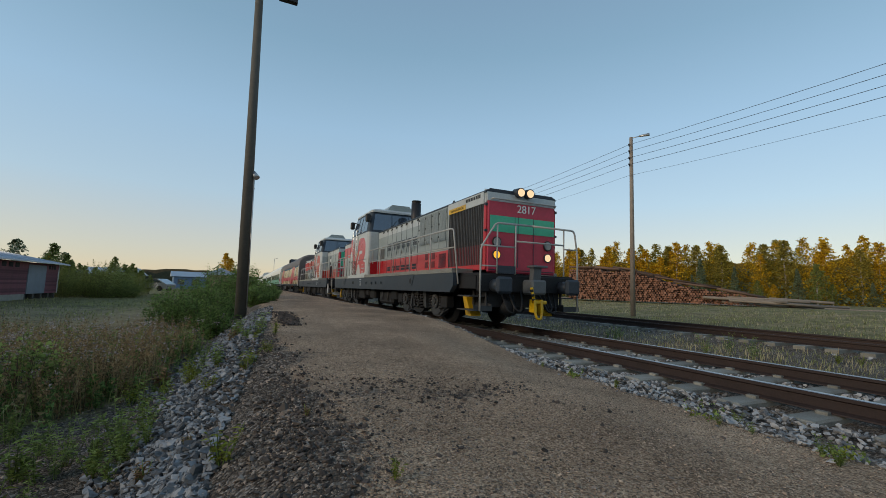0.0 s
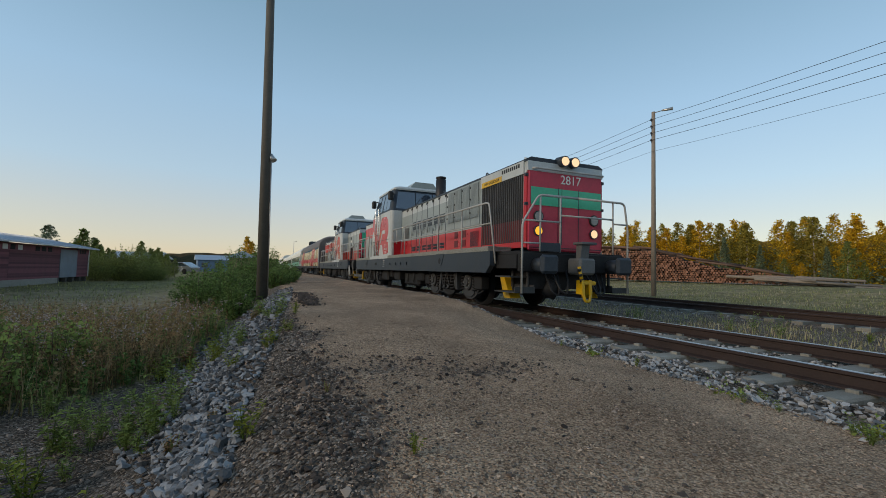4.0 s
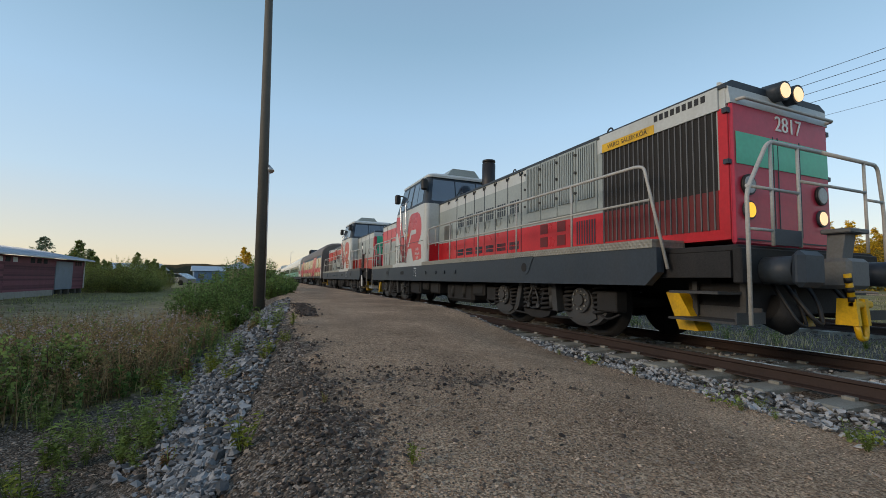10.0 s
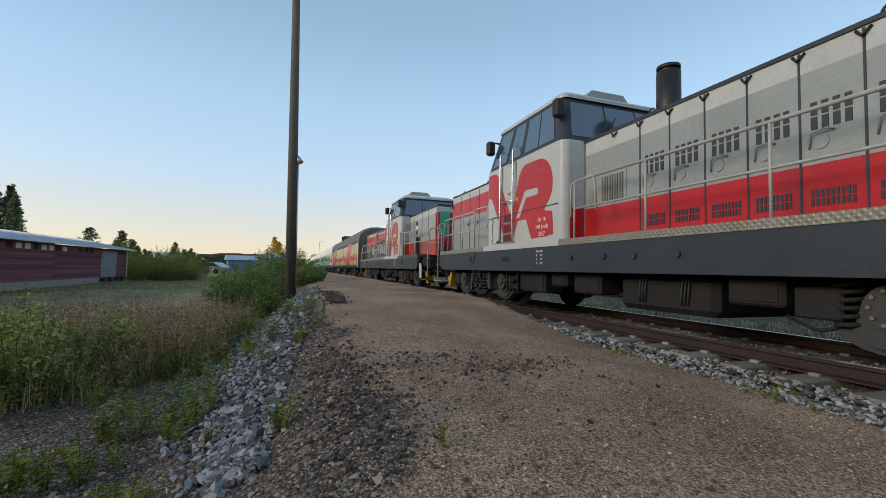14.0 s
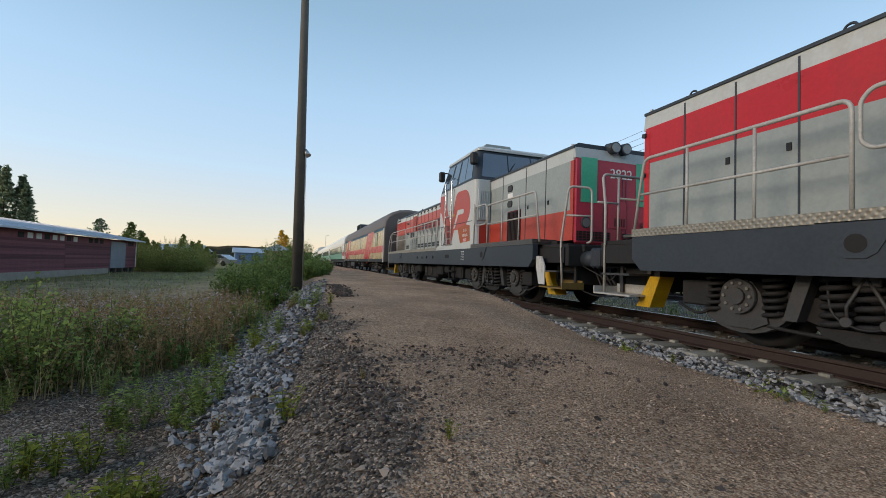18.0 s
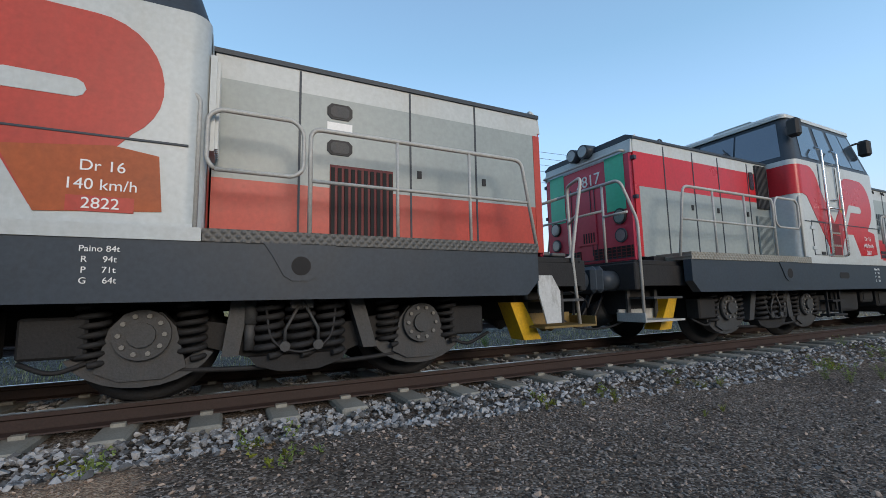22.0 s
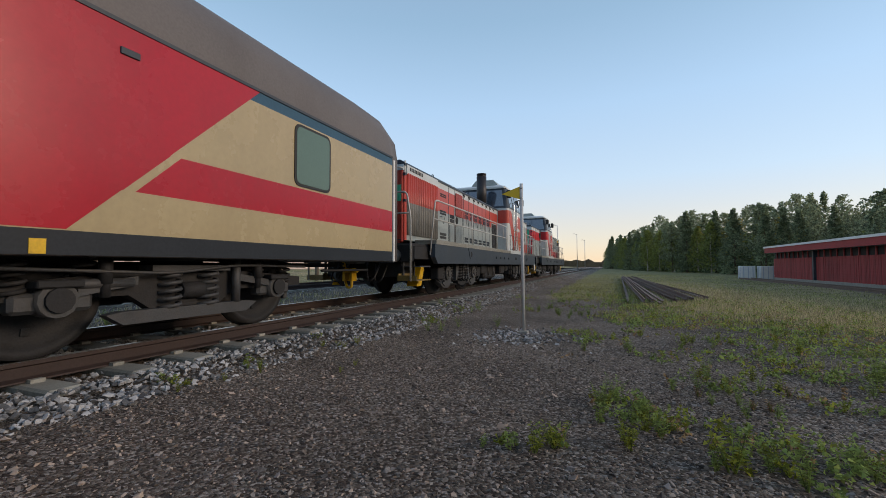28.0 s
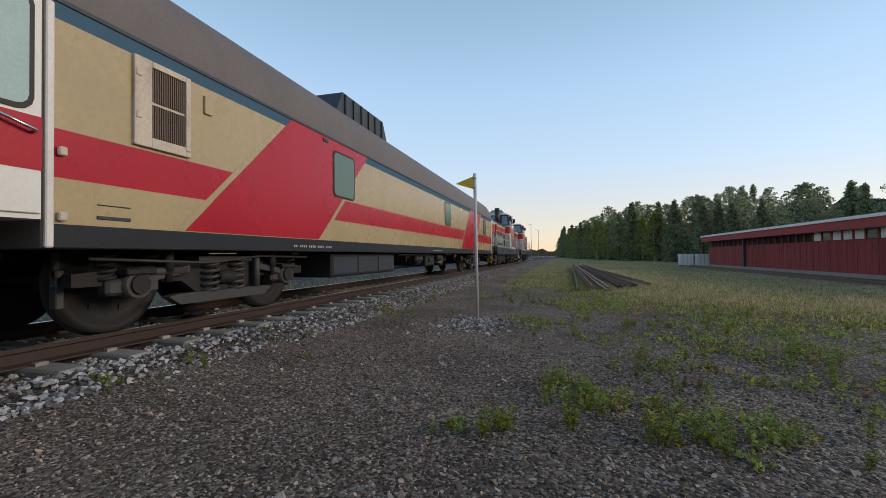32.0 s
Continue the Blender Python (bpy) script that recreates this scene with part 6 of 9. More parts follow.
        cyl(b, (s * 1.2, 8.16, 0.76), (s * 1.2, 8.34, 0.76), 0.05, 10)
        part("brake_valve", b, RUSTY_RED, top, "rust-red brake valve")
        b = bmesh.new()
        box(b, *sorted((s * 1.20, s * 1.25)), 14.02, 14.07, 0.60, 0.82)
        part("hanger", b, GEAR, top)
        b = bmesh.new()
        tube(b, [(s * 1.3, 12.0, 0.79), (s * 1.3, 14.8, 0.79)], 0.02, 6)
        part("underfloor_pipe", b, GEAR, top)
        b = bmesh.new()
        tube(b, [(s * 1.3, 0.9, 0.70), (s * 1.3, 2.2, 0.70)], 0.02, 6)
        part("underfloor_pipe", b, GEAR, top)
        for u in (6.6, 11.3, 12.5):
            b = bmesh.new()
            cyl(b, (s * 1.05, u, 0.62), (s * 1.05, u + 0.45, 0.62), 0.14, 12)
            box(b, *sorted((s * 1.0, s * 1.1)), u + 0.15, u + 0.22, 0.62, 0.82)
            part("air_reservoir", b, GEAR, top)
    wheels = []
    for u in (4.2, 20.5 - 0.0):
        coach_bogie(top, u, wheels)
    for u, d in ((0.0, -1),):
        for s in (-1, 1):
            b = bmesh.new()
            q = 0.30 if d < 0 else 0.12
            cyl(b, (s * 0.92, u, 1.0), (s * 0.92, u + d * q, 1.0), 0.12, 14)
            box(b, s * 0.92 - 0.2, s * 0.92 + 0.2, *sorted((u + d * q, u + d * (q + 0.10))), 0.84, 1.16, 0.04)
            part("buffer", b, FRAME, top)
        b = bmesh.new()
        box(b, -0.75, 0.75, *sorted((u, u + d * (0.5 if d < 0 else 0.24))), 0.95, 2.95, 0.1)
        part("gangway", b, BLACK, top, "black rubber gangway bellows")
    return top, wheels


def make_passenger_coach(double, first):
    top = thing("passenger_coach", "white and green passenger coach with dark windows" if not double else "tall white and green double-deck passenger coach", "railway coach", "coaches")
    L, W = 26.0, 1.57 if first else 1.47
    zg, zt = (2.84, 3.97) if not double else (4.0, 4.75)
    b = bmesh.new()
    prism(b, coach_section(W - 0.012, 1.06 if first else 0.55, zg, zt), 0, L)
    part("body_shell", b, COACH_WHITE, top)
    if first:
        b = bmesh.new()
        box(b, -1.30, 1.30, 1.1, L - 1.1, 0.72, 1.06)
        part("underframe", b, SILL, top, "dark underframe")
    for s in (-1, 1):
        b = bmesh.new()
        box(b, *sorted((s * (W - 0.03), s * W)), 0.05 + (2.2 if first else 0), L - 0.05, 1.05, 2.05)
        part("green_band", b, COACH_GREEN, top)
        if first:
            b = bmesh.new()
            box(b, *sorted((s * (W - 0.03), s * W)), 0.02, 2.25, 1.42, 1.80)
            part("red_band", b, COACH_RED, top)
        rows = ((1.75, 2.5),) if not double else ((1.2, 1.9), (2.9, 3.5))
        for z0, z1 in rows:
            n = 11
            for k in range(n):
                u0 = 2.6 + k * 1.95
                coach_window(top, s, W, u0, u0 + 1.45, z0, z1, COACH_GLASS)
        for u0 in (0.05 if first else 0.16, L - 1.35):
            b = bmesh.new()
            box(b, *sorted((s * (W - 0.01), s * (W + 0.012))), u0 - 0.04, u0 + 0.94, 1.10 if first else 0.72, 2.80 if first else 2.62, 0.006)
            dr = part("door", b, COACH_WHITE, top)
            coach_window(dr, s, W + 0.012, u0 + (0.05 if first else 0.10), u0 + 0.80, 1.88, 2.70, SKY_TEAL_GLASS if first else COACH_GLASS)
            if first:
                b = bmesh.new()
                box(b, *sorted((s * (W + 0.012), s * (W + 0.016))), u0 - 0.04, u0 + 0.94, 1.42, 1.82)
                part("door_stripe", b, COACH_RED, dr)
                b = bmesh.new()
                tube(b, bend([(s * (W + 0.012), u0 + 0.02, 1.70), (s * (W + 0.07), u0 + 0.02, 1.70), (s * (W + 0.07), u0 + 0.30, 1.78)], 0.03), 0.014, 6)
                part("door_handle", b, CHROME, dr)
        for u0 in (0.2, L - 1.35):
            b = bmesh.new()
            box(b, *sorted((s * 1.1, s * 1.45)), u0, u0 + 0.9, 0.36, 0.40)
            box(b, *sorted((s * 1.1, s * 1.14)), u0 + 0.05, u0 + 0.1, 0.36, 0.7)
            part("door_step", b, GEAR_LT, top)
            if first:
                b = bmesh.new()
                box(b, *sorted((s * 1.1, s * 1.48)), u0, u0 + 0.9, 0.70, 0.74)
                box(b, *sorted((s * 1.1, s * 1.14)), u0 + 0.05, u0 + 0.1, 0.70, 1.06)
                part("door_step", b, GEAR_LT, top)
    b = bmesh.new()
    for u0, u1 in ((7, 10), (11.5, 13), (15, 18)):
        box(b, -1.25, 1.25, u0, u1, 0.30, 0.6)
    part("underfloor_box", b, GEAR, top)
    b = bmesh.new()
    box(b, -0.75, 0.75, -0.05 if first else -0.45, 0, 0.95, 2.95)
    box(b, -0.75, 0.75, L, L + 0.45, 0.95, 2.95)
    part("gangway", b, BLACK, top)
    wheels = []
    for u in (3.6, L - 3.6):
        if first and u < 10:
            coach_bogie(top, u, wheels)
        else:
            b = bmesh.new()
            box(b, -1.1, 1.1, u - 1.6, u + 1.6, 0.35, 0.6)
            for q in (-1.25, 1.25):
                cyl(b, (-0.85, u + q, 0.46), (0.85, u + q, 0.46), 0.46, 18)
            part("bogie", b, GEAR, top)
    return top, wheels


coach_a, wheels_c = make_power_coach()
coach_list = []
wheels_d = []
yc = 42.95 + 22.7 + 0.06
for i in range(6):
    dbl = i in (3, 4)
    if i in (2,):
        c = copy_thing(coach_list[1][0], Matrix())
    elif i == 4:
        c = copy_thing(coach_list[3][0], Matrix())
    elif i == 5:
        c = copy_thing(coach_list[1][0], Matrix())
    else:
        c, w = make_passenger_coach(dbl, i == 0)
        if i == 0:
            wheels_d = w
    coach_list.append((c, yc))
    yc += 26.9

# ---- trees ----
def blades(V, F, centre, radius, n, size, squash, r, width=0.6):
    """A loose clump of small leaf blades, added to plain lists."""
    cx, cy, cz = centre
    for _ in range(n):
        x, y, z = r.gauss(0, 1), r.gauss(0, 1), r.gauss(0, 1)
        q = radius * r.uniform(0.3, 1.0) / (math.sqrt(x * x + y * y + z * z) + 1e-6)
        px, py, pz = cx + x * q, cy + y * q, cz + z * q * squash
        a = Vector((r.gauss(0, 1), r.gauss(0, 1), r.gauss(0, 0.7))).normalized()
        c = a.cross(Vector((r.gauss(0, 1), r.gauss(0, 1), r.gauss(0, 1)))).normalized()
        s = size * r.uniform(0.55, 1.4)
        w = s * width
        k = len(V)
        V += [(px + a.x * s, py + a.y * s, pz + a.z * s), (px + c.x * w, py + c.y * w, pz + c.z * w),
              (px - a.x * s, py - a.y * s, pz - a.z * s), (px - c.x * w, py - c.y * w, pz - c.z * w)]
        F.append((k, k + 1, k + 2, k + 3))


def tufts(V, F, centre, radius, n, size, squash, r):
    """A dense clump of small three-cornered leaf sprays."""
    cx, cy, cz = centre
    for _ in range(n):
        x, y, z = r.gauss(0, 1), r.gauss(0, 1), r.gauss(0, 1)
        q = radius * r.random() ** 0.5 / (math.sqrt(x * x + y * y + z * z) + 1e-6)
        p = Vector((cx + x * q, cy + y * q, cz + z * q * squash))
        a = Vector((r.gauss(0, 1), r.gauss(0, 1), r.gauss(0, 0.8))).normalized()
        c = a.cross(Vector((r.gauss(0, 1), r.gauss(0, 1), r.gauss(0, 1)))).normalized()
        w = size * r.uniform(0.6, 1.4)
        k = len(V)
        V += [tuple(p + a * w), tuple(p - a * w * 0.7 + c * w * 0.6), tuple(p - a * w * 0.7 - c * w * 0.6)]
        F.append((k, k + 1, k + 2))


def leaf_part(name, V, F, material, parent=None, label=""):
    me = bpy.data.meshes.new(name)
    me.from_pydata(V, [], F)
    me.materials.append(material)
    ob = new(name, me)
    if parent is not None:
        ob.parent = parent
    if label:
        ob["label"] = label
    return ob


TREE_KINDS = {
    "pine": ("dark green pine with a reddish bare lower trunk", LEAF_PINE, 0.22, 120, 0.235),
    "spruce": ("dense dark green spruce with branches to the ground", LEAF_SPRUCE, 0.03, 140, 0.24),
    "birch": ("leafy green birch with a pale trunk", LEAF_GREEN, 0.10, 125, 0.21),
    "gold": ("golden autumn birch with a pale trunk", LEAF_YELLOW, 0.06, 125, 0.22),
    "olive": ("birch turning olive and yellow", LEAF_OLIVE, 0.08, 125, 0.21)}


def make_tree(kind, h, seed):
    r = random.Random(seed)
    label, m, low, n, wide = TREE_KINDS[kind]
    top = thing("tree", label, "tree", "trees")
    b = bmesh.new()
    pts = [Vector((0, 0, -0.3))]
    for k in range(1, 7):
        pts.append(Vector((r.uniform(-0.02, 0.02) * h * k / 6, r.uniform(-0.02, 0.02) * h * k / 6, h * 0.96 * k / 6)))
    base = h * 0.012 + 0.03
    for k in range(6):
        cyl(b, pts[k], pts[k + 1], base * (1 - k / 6.5), 7, base * (1 - (k + 1) / 6.5), caps=False)
    V, F = [], []
    z0 = low * h
    side = [r.uniform(0.65, 1.15) for _ in range(12)]
    for i in range(n):
        k = ((i + r.random()) / n) ** 0.92
        z = z0 + (h - z0) * k
        if kind == "spruce":
            reach = (1 - k) * h * wide + 0.12
        elif kind == "pine":
            reach = h * wide * (0.30 + 0.85 * math.sin(math.pi * min(1, 0.22 + 0.70 * k))) * (1 - 0.55 * k ** 3)
        else:
            reach = h * wide * (0.25 + 0.85 * math.sin(math.pi * min(1, 0.20 + 0.76 * k))) * (1 - 0.45 * k ** 2)
        an = r.uniform(0, 6.28)
        reach *= side[int(an / 6.284 * 12)] * (0.35 + 0.65 * math.sqrt(r.random()))
        tip = Vector((math.cos(an) * reach, math.sin(an) * reach, z + (0.12 if kind != "spruce" else -0.25) * reach))
        foot = Vector((0, 0, z - 0.25 * reach))
        if i % 6 == 0:
            cyl(b, foot, tip, 0.012 * h * (1 - k) * 0.35 + 0.012, 4, 0.008, caps=False)
        leafy_kind = kind not in ("spruce", "pine")
        cr = (0.070 * h * (1.15 - 0.9 * k) if leafy_kind else 0.056 * h * (1.15 - 0.85 * k)) + 0.10
        tufts(V, F, tip, cr, 19, 0.0138 * h + 0.022, 0.75 if kind != "spruce" else 0.5, r)
        # inner boughs close the crown
        if i % 2 == 0:
            tufts(V, F, tip * 0.45 + foot * 0.55, cr * 1.3, 8, 0.022 * h, 0.9, r)
    tufts(V, F, (0, 0, h * 0.97), 0.026 * h, 26, 0.011 * h + 0.02, 2.6, r)
    part("trunk", b, BIRCH_BARK if kind in ("birch", "gold", "olive") else BARK, top)
    leaf_part("crown", V, F, m, top)
    return top


PROTO = {}
for kind, h, seeds in (("pine", 11.5, (1, 2, 3)), ("spruce", 11.0, (4, 5)), ("birch", 9.5, (6, 7)), ("gold", 9.0, (8, 9, 10)), ("olive", 9.0, (11, 12))):
    PROTO[kind] = [make_tree(kind, h, s) for s in seeds]
USED = set()


def plant_tree(kind, x, y, k, z=None):
    p = rng.choice(PROTO[kind])
    m = Matrix.Translation((x, y, ground_z(x, y) if z is None else z)) @ Matrix.Rotation(rng.uniform(0, 6.28), 4, "Z")
    if p not in USED:
        USED.add(p)
        p.matrix_world = m
        p.scale = (k, k, k)
        return p
    o = copy_thing(p, m)
    o.scale = (k * rng.uniform(0.9, 1.15), k * rng.uniform(0.9, 1.15), k)
    return o


DEEP = {k: ([], []) for k in PROTO}


def deep_tree(kind, x, y, k):
    """A tree deep in the wood, joined with the others of its kind."""
    V, F = DEEP[kind]
    crown = [c for c in rng.choice(PROTO[kind]).children if c.name.startswith("crown")][0].data
    m = Matrix.Translation((x, y, ground_z(x, y))) @ Matrix.Rotation(rng.uniform(0, 6.28), 4, "Z") @ Matrix.Diagonal((k, k, k, 1))
    o = len(V)
    V += [tuple(m @ v.co) for v in crown.vertices]
    F += [tuple(i + o for i in f.vertices) for f in crown.polygons if f.index % 9 < 4]


def along(points, spacing):
    """Places at even steps on a polyline."""
    out = []
    for a, b in zip(points, points[1:]):
        a, b = Vector(a), Vector(b)
        n = max(1, int((b - a).length / spacing))
        out += [a.lerp(b, i / n) for i in range(n)]
    return out


def thicket(name, label, points, d, deep, height, per, size, materials, seed):
    """Undergrowth and inner boughs of a wood, which nobody could count."""
    r = random.Random(seed)
    for material, share in materials:
        V, F = [], []
        for p in along(points, 1.0):
            for _ in range(int(per * share)):
                q = r.random()
                x, y = p.x + d[0] * deep[0] + d[0] * (deep[1] - deep[0]) * q + r.uniform(-1, 1), p.y + d[1] * deep[0] + d[1] * (deep[1] - deep[0]) * q + r.uniform(-1, 1)
                z = ground_z(x, y) + r.random() ** 1.25 * height * (0.35 + 0.65 * q) * (0.8 + 0.3 * math.sin(x * 0.9 + y * 0.5))
                blades(V, F, (x, y, z), 0.7, 5, size, 0.9, r, 0.7)
        tagged(leaf_part(name, V, F, material), label, "undergrowth", kind="stuff")


# sunlit autumn wood across the tracks; gold tops, dark foot partly paint the light
EAST = [(14, 132), (20, 118), (38, 80), (52, 60), (64, 44), (74, 28), (84, 6), (92, -26)]
for depth, kinds in ((0, ("spruce", "spruce", "olive", "birch", "spruce", "birch", "gold", "spruce", "spruce")), (4, ("gold", "gold", "olive", "gold", "gold", "olive", "gold")), (9, ("gold", "olive", "gold", "gold")), (15, ("gold", "gold", "gold", "olive"))):
    for p in along(EAST, {0: 2.5, 4: 2.2, 9: 2.4, 15: 3.4}[depth]):
        x, y = p.x + 0.8 * depth + rng.uniform(-1.5, 1.5), p.y + 0.55 * depth + rng.uniform(-1.5, 1.5)
        k = rng.uniform(0.72, 1.06) + depth * 0.012
        if depth < 9:
            plant_tree(rng.choice(kinds), x, y, k * (rng.uniform(0.30, 0.62) if depth == 0 else 1.0))
        else:
            deep_tree(rng.choice(kinds), x, y, k)
thicket("undergrowth", "dense dark undergrowth at the foot of the autumn wood", EAST, (0.8, 0.55), (0, 14), 6.6, 84, 0.17, ((LEAF_SPRUCE, 0.50), (LEAF_OLIVE, 0.28), (LEAF_YELLOW, 0.20)), 31)
# shaded wood behind the red store, added unseen behind the viewer to block sun
WEST = [(-1, -190), (-4, -150), (-7, -118), (-11, -92), (-17, -74), (-20, -58), (-24, -46), (-30, -30), (-34, -8), (-36, 12)]
for depth, kinds in ((0, ("birch", "spruce", "pine", "birch", "spruce")), (4, ("pine", "spruce", "pine", "olive", "spruce")), (9, ("pine", "pine", "spruce"))):
    for p in along(WEST, 3.0):
        x, y = p.x - depth + rng.uniform(-1.4, 1.4), p.y + rng.uniform(-1.4, 1.4)
        (plant_tree if depth < 4 else deep_tree)(rng.choice(kinds), x, y, (rng.uniform(0.72, 0.96) + depth * 0.012) * lerp_table(y, [(-190, 1.08), (-112, 1.10), (-86, 1.02), (-72, 0.98), (-60, 0.78), (-50, 0.76), (-40, 0.84), (-26, 0.80), (0, 1.0)]))
for p in along(WEST[3:8], 2.2):
    deep_tree(rng.choice(("pine", "pine", "olive", "birch")), p.x - 2.5 + rng.uniform(-1.2, 1.2), p.y + rng.uniform(-1.0, 1.0), rng.uniform(0.82, 1.0) * lerp_table(p.y, [(-92, 0.98), (-72, 0.92), (-60, 0.70), (-46, 0.62), (-30, 0.60)]))
thicket("undergrowth", "dark green undergrowth filling the shaded wood", WEST, (-1, 0), (0, 10), 6.4, 72, 0.20, ((LEAF_SPRUCE, 0.60), (LEAF_GREEN, 0.42)), 33)
for kind, (V, F) in DEEP.items():
    if F:
        tagged(leaf_part("deep_wood", V, F, TREE_KINDS[kind][1]), "crowns of the trees deeper in the wood", "wood", kind="stuff")
# trees behind the old barn and down the line
for kind, x, y, k in (*[("birch", -14.6 + 0.55 * i % 3.2 + 0.12 * i, 43.5 + 1.2 * i, 0.19 + 0.04 * ((i * 7) % 4)) for i in range(14)], ("spruce", -23.2, 46.0, 0.62), ("spruce", -24.0, 47.0, 0.70), ("spruce", -24.9, 46.5, 0.76), ("spruce", -26.2, 47.5, 0.78), ("pine", -28, 49.0, 0.70), ("birch", -20, 58, 0.35), ("birch", -14.5, 60, 0.42), ("olive", -16, 52, 0.34), ("birch", -13.0, 53, 0.33), ("birch", -12.4, 56, 0.30), ("birch", -11.4, 58, 0.28),
                      ("birch", -16.8, 50.0, 0.47), ("birch", -15.9, 50.5, 0.37), ("olive", -17.6, 51.5, 0.40), ("pine", -19.4, 50.0, 0.40), ("birch", -15.2, 51.5, 0.30), ("gold", -3.4, 65, 0.62), ("gold", -2.9, 66, 0.55), ("birch", -2.4, 66, 0.36), ("birch", -13.2, 62, 0.36), ("pine", -24, 76, 0.42), ("pine", -27, 80, 0.42), ("birch", -33, 60, 0.5), ("birch", -38, 50, 0.6), ("pine", -42, 44, 0.7), ("pine", -40, 30, 0.8)):
    plant_tree(kind, x, y, k)


# ---- distance ----
def far_ridge(name, pts, base, m, label, teeth=0.0, step_m=6.0):
    r = random.Random(3)
    b = bmesh.new()
    prev = None
    for a, c in zip(pts, pts[1:]):
        a, c = Vector(a), Vector(c)
        n = max(2, int((c - a).length / step_m))
        for i in range(n):
            p = a.lerp(c, i / n)
            z = p.z + (r.uniform(-teeth, teeth) if teeth else 0)
            v = (b.verts.new((p.x, p.y, base)), b.verts.new((p.x, p.y, z)), b.verts.new((p.x * 1.2, p.y * 1.2, z * 0.8)))
            if prev:
                b.faces.new((prev[0], v[0], v[1], prev[1]))
                b.faces.new((prev[1], v[1], v[2], prev[2]))
            prev = v
    return tagged(part(name, b, m), label, "hill", kind="structure")


HILL = mat("far_autumn_wood", (0.135, 0.095, 0.055), 0.95, var=0.3, scale=0.15, fine=1.2, bump=0.0)
# autumn gold with the low sun's warmth put into the colour
GOLD_FAR = mat("far_sunlit_gold_wood", (0.26, 0.17, 0.035), 0.95, var=0.4, scale=0.5, fine=3.0, bump=0.0)
WOOD_FAR = mat("far_dark_wood", (0.055, 0.055, 0.035), 0.95, var=0.35, scale=0.3, fine=2.0, bump=0.0)
far_ridge("backdrop_hill", [(-420, 260, 4), (-300, 320, 5), (-150, 380, 6), (-80, 392, 9), (-46, 397, 11.5), (-10, 400, 9), (20, 402, 6), (80, 400, 4)], -3, HILL, "low far hill covered in autumn forest", 0.5)
far_ridge("backdrop_wood", [(-260, 130, 5), (-120, 190, 5), (-60, 210, 5), (-20, 230, 4.2), (-6, 240, 3.0)], -3, WOOD_FAR, "far dark line of trees", 1.2, 3.0)
far_ridge("backdrop_east_wood", [(22, 152, 6.5), (42, 108, 6.8), (58, 80, 7.0), (72, 62, 7.2), (84, 46, 7.4), (96, 14, 7.6), (104, -26, 7.6), (112, -70, 7.6)], -1, GOLD_FAR, "inner wood coloured sunlit gold behind the autumn trees", 0.9, 2.0)
# solid dark wall added behind the pines: fills gaps and stops low sun
far_ridge("backdrop_west_wood", [(-16, -190, 8.5), (-22, -118, 8.0), (-27, -92, 7.0), (-34, -70, 7.0), (-40, -46, 8.0), (-48, -20, 10.0), (-52, 10, 10.0), (-56, 60, 9.0)], -1, WOOD_FAR, "dark wall standing for the inner wood, closing gaps to the low sun", 0.9, 2.0)
far_ridge("backdrop_south_wood", [(-14, -300, 7), (4, -330, 4), (30, -340, 4.5), (60, -300, 6), (110, -220, 8), (130, -120, 8)], -3, HILL, "far autumn trees down the line", 1.5, 4.0)


# ---- poles, lamps and wires ----
def lamp_pole():
    top = thing("wooden_lamp_pole", "tall dark weathered wooden pole with small lamps", "pole", at=pose(-0.71, 13.2, 0.22))
    b = bmesh.new()
    cyl(b, (0, 0, -0.3), (-0.14, 0, 9.15), 0.155, 16, 0.105)
    part("pole", b, POLE_WOOD, top)
    b = bmesh.new()
    tube(b, bend([(-0.14, 0, 9.0), (0.2, 0, 9.2), (0.5, 0, 9.22)], 0.2), 0.03, 8)
    arm = part("lamp_arm", b, GALV, top)
    b = bmesh.new()
    slab(b, [(-0.09, 9.14), (0.09, 9.14), (0.07, 9.25), (-0.07, 9.25)], 0.40, 0.92)
    part("lamp_head", b, BLACK, arm)
    b = bmesh.new()
    tube(b, [(-0.05, 0, 3.75), (0.06, -0.02, 3.78)], 0.018, 6)
    cyl(b, (0.06, -0.02, 3.80), (0.15, -0.10, 3.62), 0.05, 12, 0.09)
    part("loudspeaker", b, GALV, top, "small grey horn loudspeaker")
    b = bmesh.new()
    box(b, -0.02, 0.12, -0.02, 0.02, 3.32, 3.35)
    tube(b, [(0.14, -0.12, 0.0), (0.09, -0.12, 3.7)], 0.014, 6)
    part("bracket", b, GALV, top)


lamp_pole()


